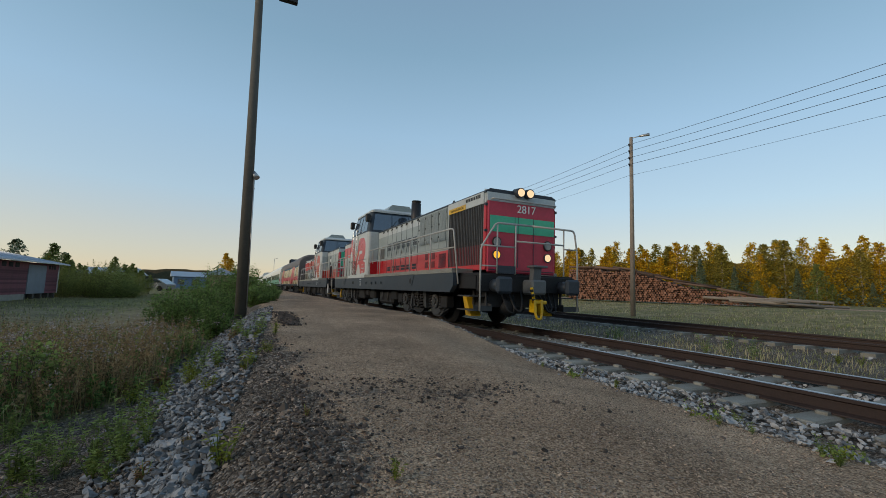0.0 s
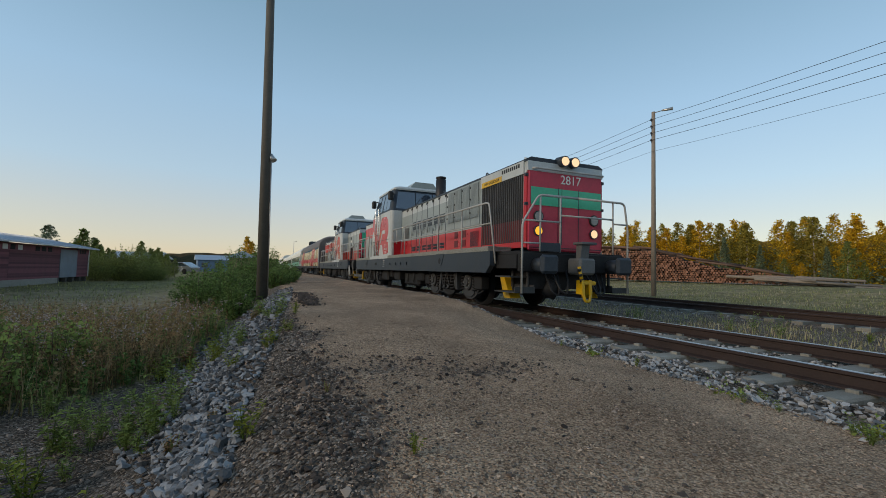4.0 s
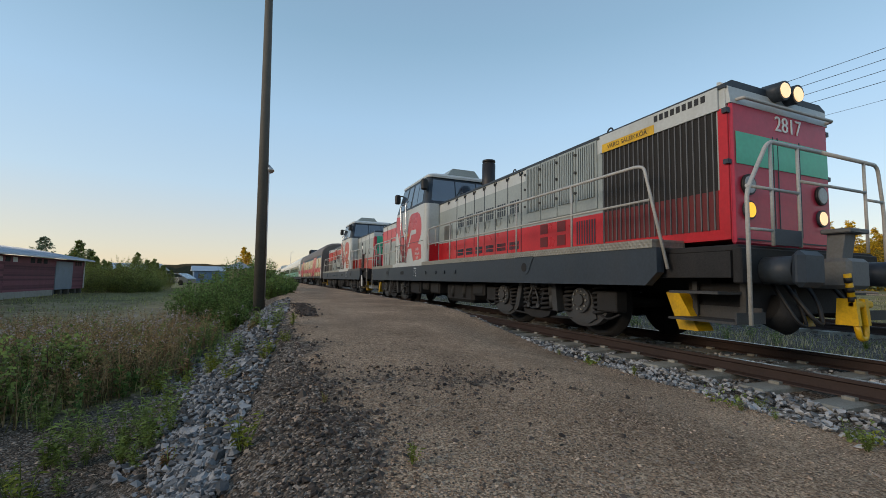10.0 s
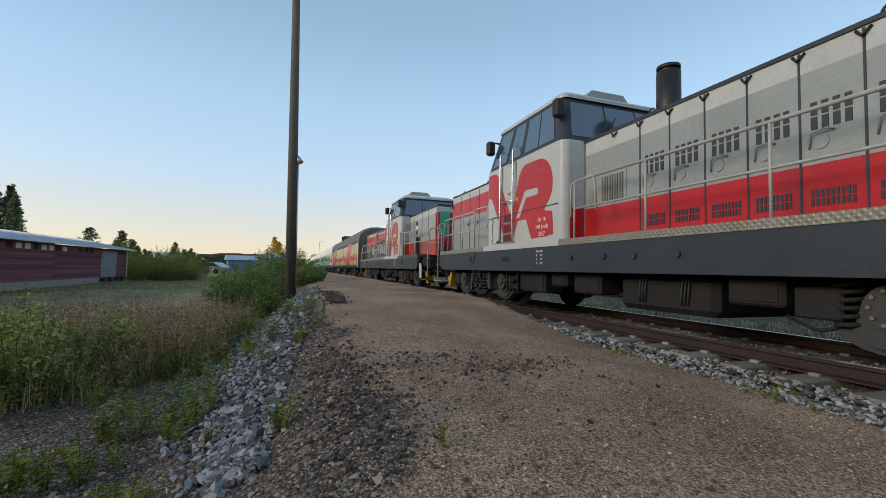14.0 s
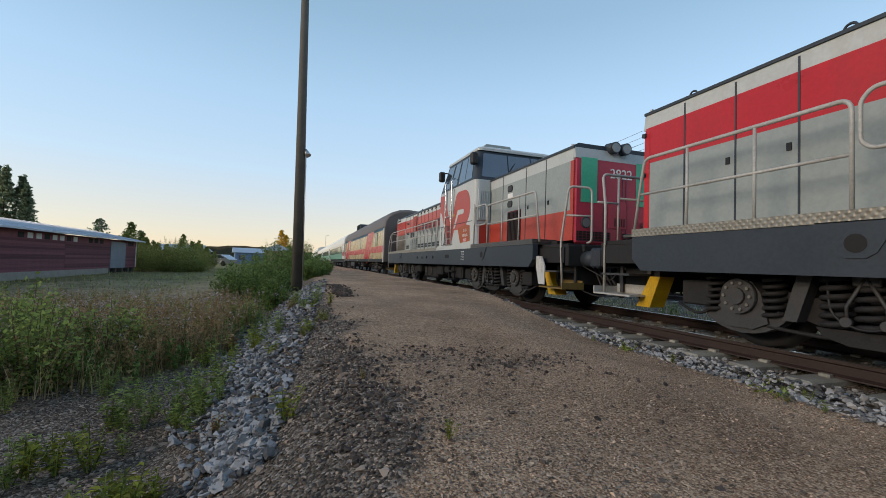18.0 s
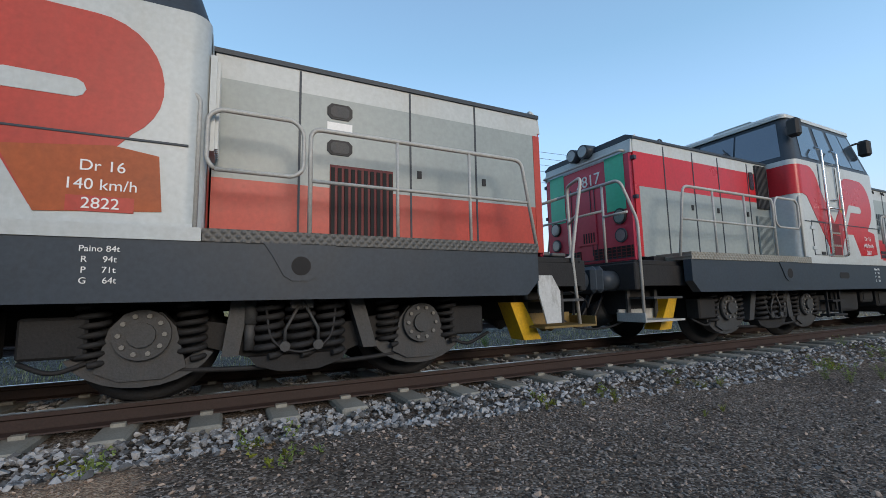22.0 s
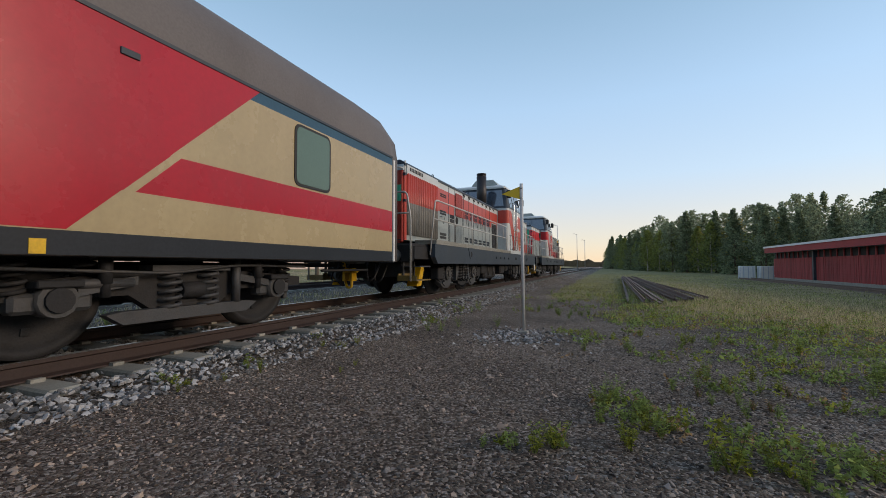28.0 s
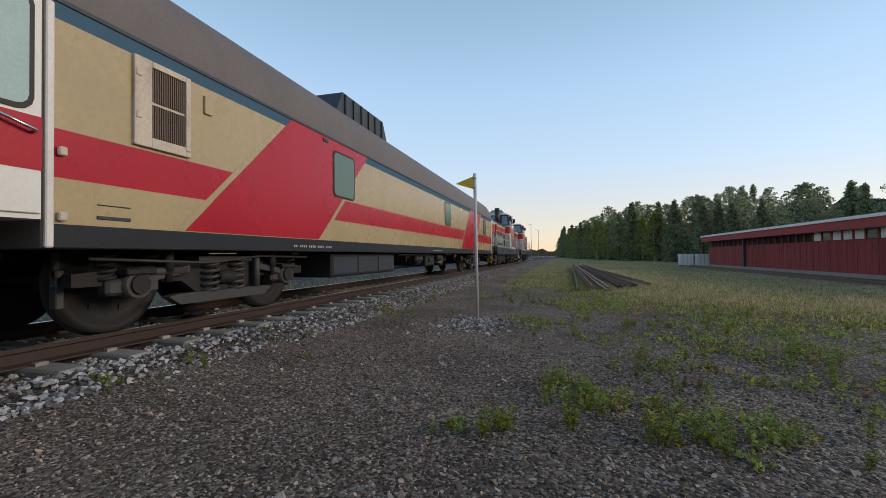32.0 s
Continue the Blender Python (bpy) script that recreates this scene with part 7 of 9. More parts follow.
def wire_pole(x, y, z, h, lamp):
    top = thing("utility_pole", "grey wooden utility pole carrying five wires", "pole", "utility poles", at=pose(x, y, z))
    b = bmesh.new()
    cyl(b, (0, 0, -0.5), (0, 0, h), 0.13, 12, 0.09)
    part("pole", b, POLE_GREY, top)
    for k in range(4):
        b = bmesh.new()
        tube(b, [(0, 0, h - 0.55 - 0.37 * k), (-0.16, 0, h - 0.55 - 0.37 * k), (-0.17, 0, h - 0.47 - 0.37 * k)], 0.014, 6)
        cyl(b, (-0.17, 0, h - 0.49 - 0.37 * k), (-0.17, 0, h - 0.39 - 0.37 * k), 0.035, 8)
        part("insulator", b, BLACK, top)
    if lamp:
        b = bmesh.new()
        tube(b, [(0, 0, h - 0.05), (0.28, -0.33, h + 0.02)], 0.025, 6)
        arm = part("lamp_arm", b, GALV, top)
        b = bmesh.new()
        cyl(b, (0.26, -0.31, h + 0.02), (0.60, -0.70, h + 0.06), 0.05, 8, 0.09)
        part("lamp_head", b, GALV, arm)
    return top


POLES = [(18.15, -24.0), (18.15, 16.75), (18.15, 57.0), (18.15, 97.0)]
for i, (x, y) in enumerate(POLES):
    wire_pole(x, y, 0.30, 9.3, i == 1)
wires = thing("overhead_wires", "thin dark overhead wires sagging between poles", "wires")
for k in range(5):
    b = bmesh.new()
    for (xa, ya), (xb, yb) in zip(POLES, POLES[1:]):
        z = 0.30 + 9.3 - 0.45 - 0.37 * k - (0.25 if k == 4 else 0)
        pts = [(xa - 0.17, ya + (yb - ya) * i / 14, z - 0.55 * 4 * (i / 14) * (1 - i / 14)) for i in range(15)]
        tube(b, pts, 0.010 if k < 4 else 0.006, 5)
    part("wire", b, BLACK, wires)
for x, y, h in ((11.3, -108, 11.0), (9.2, -148, 11.5), (8.0, -175, 11.0), (-6.5, -150, 10.5), (17, -95, 8.0), (-2.0, 150, 11.0), (9, 190, 12.0), (-9, 170, 10.0)):
    top = thing("yard_light_mast", "tall slim grey yard light mast", "lamp post", "yard lights", at=pose(x, y, -0.3))
    b = bmesh.new()
    cyl(b, (0, 0, 0), (0, 0, h), 0.13, 8, 0.07)
    part("mast", b, GALV, top)
    b = bmesh.new()
    tube(b, [(0, 0, h - 0.1), (0.9, 0, h + 0.1)], 0.04, 6)
    box(b, 0.6, 1.3, -0.12, 0.12, h + 0.05, h + 0.17)
    part("lamp_head", b, GALV, top)


def flag_marker():
    top = thing("flag_marker", "slim grey post with a small yellow triangular flag", "signal flag", at=pose(1.31, -7.56, -0.42))
    b = bmesh.new()
    box(b, -0.075, 0.075, -0.075, 0.075, -0.10, 0.10, 0.012)
    part("foot_block", b, CONCRETE, top)
    b = bmesh.new()
    cyl(b, (0, 0, 0.05), (0.02, 0, 2.58), 0.028, 12)
    part("post", b, POST_PAINT, top)
    b = bmesh.new()
    v = [b.verts.new((x, y, z)) for y in (-0.003, 0.003) for x, z in ((0.03, 2.54), (0.36, 2.42), (0.03, 2.31))]
    b.faces.new(v[:3])
    b.faces.new(v[3:][::-1])
    for i in range(3):
        b.faces.new((v[i], v[3 + i], v[3 + (i + 1) % 3], v[(i + 1) % 3]))
    part("flag", b, FLAG, top)
    b = bmesh.new()
    for z in (2.34, 2.50):
        cyl(b, (0.02, 0, z - 0.015), (0.02, 0, z + 0.015), 0.03, 12)
    part("clamp", b, GALV, top)


flag_marker()


# ---- buildings ----
def old_barn():
    """Long faded red store on a stone footing; its long side faces the line."""
    top = thing("old_barn", "long faded red wooden barn with grey metal roof", "barn")
    x, y0, y1, z0, ze = -13.6, 14.0, 41.5, -0.45, 1.85
    zb = -0.22
    b = bmesh.new()
    box(b, x - 6.5, x - 0.06, y0, y1, zb, ze)
    part("wall_core", b, BARN_BOARD, top)
    n = 13
    me = {}
    for k in range(n):
        z = zb + (ze - 0.42 - zb) * k / n
        h = (ze - 0.42 - zb) / n
        for a, c in ((y0, 24.0), (24.0, 30.5), (30.5, 36.6), (39.3, y1)):
            key = (round(c - a, 2),)
            if key not in me:
                b = bmesh.new()
                slab(b, [(0, 0), (c - a - 0.01, 0), (c - a - 0.01, h - 0.012), (0, h - 0.012)], -0.06, 0.0)
                m_ = bpy.data.meshes.new("board")
                b.to_mesh(m_)
                b.free()
                m_.materials.append(BARN_BOARD)
                me[key] = m_
            o = new("board", me[key])
            o.parent = top
            o.location = (x + rng.uniform(-0.006, 0.008), a, z)
    b = bmesh.new()
    box(b, x - 6.6, x + 0.05, y0 - 0.05, y1 - 5.2, z0 - 0.4, zb)
    part("stone_footing", b, CONCRETE, top, "grey rendered stone footing")
    for u in (36.6, 37.8, 39.0, 40.2, 41.2):
        b = bmesh.new()
        box(b, x - 0.3, x - 0.02, u - 0.12, u + 0.12, z0 - 0.3, zb - 0.02)
        part("floor_post", b, POLE_WOOD, top)
    # black block paints the shade under the raised floor
    b = bmesh.new()
    box(b, x - 6.4, x - 0.5, 36.4, y1, z0 - 0.3, zb - 0.02)
    part("crawl_space", b, SHADE_BLACK, top)
    b = bmesh.new()
    box(b, x - 0.05, x + 0.04, 36.6, 39.3, zb, ze - 0.15)
    part("sliding_door", b, BLUE_DOOR, top, "grey-blue sliding door")
    b = bmesh.new()
    box(b, x + 0.0, x + 0.03, y0, 36.6, ze - 0.42, ze - 0.02)
    box(b, x + 0.0, x + 0.03, 39.3, y1, ze - 0.42, ze - 0.02)
    part("top_plate", b, BARN_BOARD, top)
    for a, c, nn in ((16.5, 19.5, 4), (22.5, 24.0, 2), (26.0, 32.0, 8), (33.2, 35.6, 3), (39.7, 41.0, 3)):
        for k in range(nn):
            u = a + (c - a) * k / nn
            b = bmesh.new()
            box(b, x + 0.03, x + 0.045, u, u + (c - a) / nn * 0.62, ze - 0.38, ze - 0.10)
            part("hatch", b, WHITE_WOOD if (k % 3 and a == 26.0) else SHADE_BLACK, top)
    b = bmesh.new()
    prism(b, [(x + 0.55, ze - 0.02), (x - 3.3, ze + 0.72), (x - 7.1, ze - 0.02), (x - 7.1, ze + 0.06), (x - 3.3, ze + 0.82), (x + 0.55, ze + 0.06)], y0 - 0.3, y1 + 0.4)
    rf = part("roof", b, METAL_ROOF, top, "grey-blue corrugated metal roof")
    b = bmesh.new()
    for k in range(46):
        yy = y0 - 0.2 + (y1 - y0 + 0.4) * k / 45
        tube(b, [(x + 0.54, yy, ze + 0.066), (x - 3.3, yy, ze + 0.826)], 0.02, 4)
    part("roof_ridge_rib", b, METAL_ROOF, rf)
    b = bmesh.new()
    box(b, x - 0.02, x + 0.05, y1 - 0.06, y1 + 0.03, zb, ze)
    part("corner_board", b, WHITE_WOOD, top)


old_barn()


def red_store():
    """Long red store with a mono-pitch roof, window strip and open end bay."""
    top = thing("red_store", "long red boarded store with white roof edge", "storehouse")
    x, y0, y1, z0 = -13.17, -44.0, -20.8, -0.50
    zw, ze = 1.30, 1.77
    b = bmesh.new()
    box(b, x - 8, x + 0.03, y0, y1, z0 - 0.3, z0 + 0.24)
    part("concrete_footing", b, CONCRETE, top)
    b = bmesh.new()
    box(b, x - 8, x - 0.03, y0, y1, z0 + 0.24, zw)
    part("wall_core", b, RED_BOARD, top)
    bd = bmesh.new()
    box(bd, -0.012, 0.012, 0, 0.115, z0 + 0.24, zw)
    me = bpy.data.meshes.new("board")
    bd.to_mesh(me)
    bd.free()
    me.materials.append(RED_BOARD)
    n = int((y1 - y0) / 0.125)
    for k in range(n):
        o = new("board", me)
        o.parent = top
        o.location = (x + rng.uniform(-0.008, 0.008), y0 + 0.125 * k, 0)
    # black block paints the dim inside behind the window strip
    b = bmesh.new()
    box(b, x - 7.9, x - 0.05, y0 + 0.1, y1, zw, ze)
    part("window_void", b, SHADE_BLACK, top)
    for k in range(28):
        y = y1 - 0.30 - 0.82 * k
        b = bmesh.new()
        box(b, x - 0.03, x + 0.02, y - 0.06, y + 0.06, zw, ze)
        part("window_post", b, RED_BOARD, top)
        if k < 8:
            b = bmesh.new()
            box(b, x - 0.02, x - 0.01, y - 0.74, y - 0.10, zw + 0.03, ze - 0.02)
            part("window_pane", b, COACH_WHITE if k % 4 != 2 else COACH_GLASS, top)
    b = bmesh.new()
    slab(b, [(y0 - 0.1, ze), (y1 + 6.0, ze), (y1 + 6.0, ze + 0.41), (y0 - 0.1, ze + 0.41)], x + 0.55, x + 0.62)
    part("fascia", b, RED_BOARD, top)
    b = bmesh.new()
    slab(b, [(y0 - 0.2, ze + 0.41), (y1 + 6.1, ze + 0.41), (y1 + 6.1, ze + 0.55), (y0 - 0.2, ze + 0.55)], x + 0.50, x + 0.68)
    part("roof_edge", b, WHITE_WOOD, top, "white painted roof edge board")
    b = bmesh.new()
    slab(b, [(y0 - 0.1, ze + 0.48), (y1 + 6.0, ze + 0.48), (y1 + 6.0, ze + 0.52), (y0 - 0.1, ze + 0.52)], x - 9, x + 0.52)
    box(b, x - 8, x + 0.55, y0, y1 + 6.0, ze, ze + 0.03)
    part("roof", b, METAL_ROOF, top)
    b = bmesh.new()
    box(b, x - 0.15, x + 0.2, y1 + 0.05, y1 + 0.3, z0, ze + 0.4)
    part("post", b, WHITE_WOOD, top)
    b = bmesh.new()
    box(b, x - 0.12, x + 0.16, y0 + 7.6, y0 + 7.8, z0 + 0.24, ze)
    part("drain_pipe", b, FRAME, top)
    b = bmesh.new()
    box(b, x - 8, x - 0.6, y1 + 0.3, y1 + 2.2, z0, ze)
    part("bay_wall", b, METAL_ROOF, top)
    b = bmesh.new()
    box(b, x - 8, x + 0.1, y1 + 0.2, y1 + 6.0, z0 - 0.3, z0 + 0.5)
    part("loading_dock", b, CONCRETE, top)
    b = bmesh.new()
    for k in range(6):
        box(b, x - 0.7, x - 0.6, y1 + 2.3, y1 + 6.0, z0 + 0.6 + 0.3 * k, z0 + 0.72 + 0.3 * k)
    part("rail_board", b, POLE_GREY, top)
    for cx, cy in ((x + 0.10, y0 - 1.6), (x + 1.35, y0 - 2.4)):
        c = thing("white_container", "small white metal container by the store", "container", "containers", at=pose(cx, cy, ground_z(cx, cy)))
        b = bmesh.new()
        box(b, -0.55, 0.55, -0.5, 0.5, 0, 1.15, 0.03)
        part("body", b, COACH_WHITE, c)
        for q in (-0.35, 0.0, 0.35):
            b = bmesh.new()
            box(b, 0.55, 0.575, q - 0.03, q + 0.03, 0.02, 1.12)
            part("rib", b, METAL_ROOF, c)
            b = bmesh.new()
            box(b, q - 0.03, q + 0.03, 0.50, 0.525, 0.02, 1.12)
            part("rib", b, METAL_ROOF, c)
    for dx in (1.15, 2.05):
        b = bmesh.new()
        prism(b, [(px, pz + 0.17) for px, pz in rail_section()], -46.0, -9.0)
        o = tagged(part("siding_rail", b, RUST), "old rusty siding rail lying in the grass before the store", "rail", "siding rails")
        o.location = (x + dx, 0, -0.50)


red_store()


def pale_shed():
    """Long low shed with pale panelled walls beyond the side track."""
    top = thing("pale_shed", "long low shed with pale pinkish panelled walls", "shed")
    x, y0, y1, z0 = 45.0, -95.0, -26.0, 0.25
    b = bmesh.new()
    box(b, x + 0.04, x + 9.0, y0, y1, z0 - 0.4, z0 + 2.3)
    part("wall_core", b, SHED_WALL, top)
    b = bmesh.new()
    box(b, x, x + 9.05, y0 - 0.02, y1 + 0.02, z0 - 0.4, z0 + 0.15)
    part("plinth", b, CONCRETE, top)
    bd = bmesh.new()
    box(bd, 0, 0.05, 0, 1.46, z0 + 0.15, z0 + 2.25, 0.01)
    me = bpy.data.meshes.new("wall_panel")
    bd.to_mesh(me)
    bd.free()
    me.materials.append(SHED_WALL)
    for k in range(46):
        o = new("wall_panel", me)
        o.parent = top
        o.location = (x, y0 + 1.5 * k, 0)
    b = bmesh.new()
    prism(b, [(x - 0.4, z0 + 2.25), (x + 4.5, z0 + 3.2), (x + 9.4, z0 + 2.25), (x + 9.4, z0 + 2.35), (x + 4.5, z0 + 3.32), (x - 0.4, z0 + 2.35)], y0 - 0.3, y1 + 0.3)
    part("roof", b, METAL_ROOF, top)


SHED_WALL = mat("pale_pinkish_render", (0.56, 0.47, 0.42), 0.85, var=0.15, scale=1.5, bump=0.05, dirt=0.4, dirt_rgb=(0.30, 0.22, 0.18))
pale_shed()


def small_house(x, y, z, w, d, h, roof_h, wall, roof, label, turn=0):
    top = thing("house", label, "house", "far houses", at=pose(x, y, z, 0, 0, turn))
    b = bmesh.new()
    box(b, -w / 2, w / 2, -d / 2, d / 2, 0, h)
    part("wall", b, wall, top)
    b = bmesh.new()
    slab(b, [(-d / 2 - 0.4, h - 0.05), (d / 2 + 0.4, h - 0.05), (0, h + roof_h)], -w / 2 - 0.4, w / 2 + 0.4)
    part("roof", b, roof, top)
    for k in range(4):
        b = bmesh.new()
        u = -w / 2 + w * (k + 0.5) / 4
        box(b, u - 0.5, u + 0.5, -d / 2 - 0.04, -d / 2 + 0.02, h * 0.35, h * 0.75)
        part("window", b, GLASS, top)


HOUSE_BLUE = mat("blue_house_paint", (0.12, 0.20, 0.33), 0.7, var=0.1, scale=1, bump=0.05)
small_house(-8.5, 92, -0.3, 9, 6, 2.2, 0.9, HOUSE_BLUE, METAL_ROOF, "low blue house down the line", 10)
small_house(-23, 96, -0.3, 8, 6, 2.2, 1.2, BEIGE, METAL_ROOF, "small white house behind bushes", -15)
small_house(-2.9, 47, 0.0, 2.6, 2.4, 1.7, 0.6, BEIGE, METAL_ROOF, "small pale platform shelter", 90)
small_house(58, -32, 0.3, 46, 8, 2.4, 0.8, BEIGE, METAL_ROOF, "long low pale store beyond the tracks", 98)


def parked_car(x, y, z, turn):
    top = thing("parked_car", "silver hatchback parked beside the station road", "car", at=pose(x, y, z, 0, 0, turn))
    b = bmesh.new()
    slab(b, [(-2.0, 0.3), (2.0, 0.3), (2.05, 0.7), (1.3, 0.88), (0.6, 1.35), (-0.9, 1.42), (-1.8, 0.95), (-2.05, 0.8)], -0.82, 0.82)
    part("body", b, mat("silver_car_paint", (0.50, 0.52, 0.54), 0.25, 0.6, var=0.05, scale=2, bump=0.0), top)
    for s in (-1, 1):
        b = bmesh.new()
        slab(b, [(1.1, 0.92), (0.55, 1.28), (-0.85, 1.34), (-1.5, 0.98)], *sorted((s * 0.81, s * 0.835)))
        part("side_glass", b, GLASS, top)
        for u in (-1.25, 1.3):
            b = bmesh.new()
            cyl(b, (s * 0.66, u, 0.31), (s * 0.85, u, 0.31), 0.31, 16)
            part("wheel", b, BLACK, top)


parked_car(-10.5, 60, -0.25, 62)


# ---- timber stack and old rails ----
def log_stack():
    top = thing("log_stack", "long stack of sawn pine logs with pale cut ends", "log pile")
    a, c = Vector((31.5, 37.0)), Vector((41.5, 20.0))
    run = (c - a)
    n = int(run.length / 0.24)
    back = Vector((0.86, 0.51))
    prof = [(0.0, 3.3), (0.12, 3.25), (0.33, 3.0), (0.52, 1.85), (0.62, 1.45), (0.76, 1.2), (0.88, 0.6), (1.0, 0.2)]
    r = random.Random(5)
    b = bmesh.new()
    for i in range(n):
        k = i / n
        p = a.lerp(c, k)
        h = lerp_table(k, prof)
        rows = max(1, int(h / 0.20))
        for j in range(rows):
            rad = r.uniform(0.075, 0.13)
            q = p + run.normalized() * (0.12 if j % 2 else 0) + back * r.uniform(-0.25, 0.25)
            z = 0.36 + 0.10 + 0.20 * j + r.uniform(-0.02, 0.02)
            e = q + back * r.uniform(4.2, 4.8)
            cyl(b, (q.x, q.y, z), (e.x, e.y, z + r.uniform(-0.05, 0.05)), rad, 7)
            b.faces.ensure_lookup_table()
            for f in b.faces[-2:]:
                f.material_index = 1
    o = part("log_pile", b, [LOG_BARK, LOG_END], top)
    tagged(o, kind="stuff")
    for k in range(16):
        b = bmesh.new()
        p = a.lerp(c, 0.78 + 0.26 * r.random()) + back * r.uniform(-1, 1)
        t = run.normalized() * r.uniform(2, 3.2) + back * r.uniform(-0.6, 0.6)
        z = 0.48 + r.uniform(0, 0.5) * (1 if k < 9 else 0.2)
        cyl(b, (p.x - t.x, p.y - t.y, z + 0.12), (p.x + t.x, p.y + t.y, z - 0.1), r.uniform(0.08, 0.13), 9)
        part("loose_log", b, POLE_GREY, top, "bleached loose log")
    for k in range(26):
        b = bmesh.new()
        q = 0.08 + 0.72 * r.random()
        p = a.lerp(c, q) + back * r.uniform(0.0, 2.5)
        t = run.normalized() * r.uniform(1.2, 2.2) + back * r.uniform(-0.9, 0.9)
        z0, z1 = (0.45 + 0.35 * r.random() ** 3 + lerp_table(max(0.0, min(1.0, q + w)), prof) for w in (-0.09, 0.09))
        cyl(b, (p.x - t.x, p.y - t.y, z0), (p.x + t.x, p.y + t.y, z1), r.uniform(0.08, 0.12), 9)
        part("loose_log", b, LOG_BARK, top, "log lying across the top of the stack")


log_stack()

rail_heap = thing("old_rail_heap", "low fan of rusty old rails lying in the grass", "scrap rails")
for k in range(14):
    b = bmesh.new()
    q = k / 13
    x0, y0 = -0.75 - 2.35 * q + rng.uniform(-0.18, 0.18), -13.9 - 2.6 * q + rng.uniform(-0.6, 0.6)
    x1, y1 = -1.05 - 1.25 * q + rng.uniform(-0.15, 0.15), -40.5 + 3.0 * q
    a, c = Vector((x0, y0, ground_z(x0, y0) + 0.02 + 0.06 * (k % 2))), Vector((x1, y1, ground_z(x1, y1) + 0.06 + 0.06 * (k % 3)))
    prism(b, [(0.66 * x, 0.66 * (z + 0.17)) for x, z in rail_section()], 0.0, (c - a).length)
    o = part("old_rail", b, RUST, rail_heap)
    d = (c - a).normalized()
    o.matrix_world = Matrix.Translation(a) @ d.to_track_quat("Y", "Z").to_matrix().to_4x4() @ Matrix.Rotation(rng.choice((0.0, 0.3, -0.5, 3.14)), 4, "Y")

# ---- stones, ballast, grass and weeds ----
def rock_shape(seed, flat=0.75, n=11):
    """One small angular stone, about 1 across, as plain lists."""
    r = random.Random(seed)
    b = bmesh.new()
    for _ in range(n):
        v = Vector((r.gauss(0, 1), r.gauss(0, 1), r.gauss(0, 1))).normalized() * r.uniform(0.42, 0.56)
        b.verts.new((v.x * r.uniform(0.9, 1.25), v.y, v.z * flat))
    res = bmesh.ops.convex_hull(b, input=b.verts[:])
    bmesh.ops.delete(b, geom=[g for g in res["geom_interior"] if isinstance(g, bmesh.types.BMVert)], context="VERTS")
    b.verts.index_update()
    out = [tuple(v.co) for v in b.verts], [tuple(v.index for v in f.verts) for f in b.faces]
    b.free()
    return out


ROCKS = [rock_shape(s, 0.62 + 0.05 * (s % 4), 9) for s in range(8)]


PEBBLES = [rock_shape(s + 50, 0.7, 7) for s in range(8)]


def rock_mesh(name, material):
    out = []
    for v, f in ROCKS:
        me = bpy.data.meshes.new(name)
        me.from_pydata(v, [], f)
        me.materials.append(material)
        out.append(me)
    return out


def stone_heap(name, label, spots, material, parent=None, r=None, shapes=ROCKS):
    """Many stones in one mesh: spots of (x, y, z, size)."""
    r = r or rng
    V, F = [], []
    for x, y, z, s in spots:
        v, f = r.choice(shapes)
        m = Euler((r.uniform(-0.5, 0.5), r.uniform(-0.5, 0.5), r.uniform(0, 6.28))).to_matrix() * s
        k = len(V)
        for p in v:
            q = m @ Vector(p)
            V.append((x + q.x, y + q.y, z + q.z))
        F += [tuple(i + k for i in g) for g in f]
    o = leaf_part(name, V, F, material, parent)
    return tagged(o, label, "" if parent else "stones", kind="stuff")


def single_stones(name, spots, meshes, parent):
    for x, y, z, s in spots:
        o = new(name, rng.choice(meshes))
        o.parent = parent
        o.matrix_world = Matrix.Translation((x, y, z)) @ Euler((rng.uniform(-0.5, 0.5), rng.uniform(-0.5, 0.5), rng.uniform(0, 6.28))).to_matrix().to_4x4() @ Matrix.Scale(s, 4)


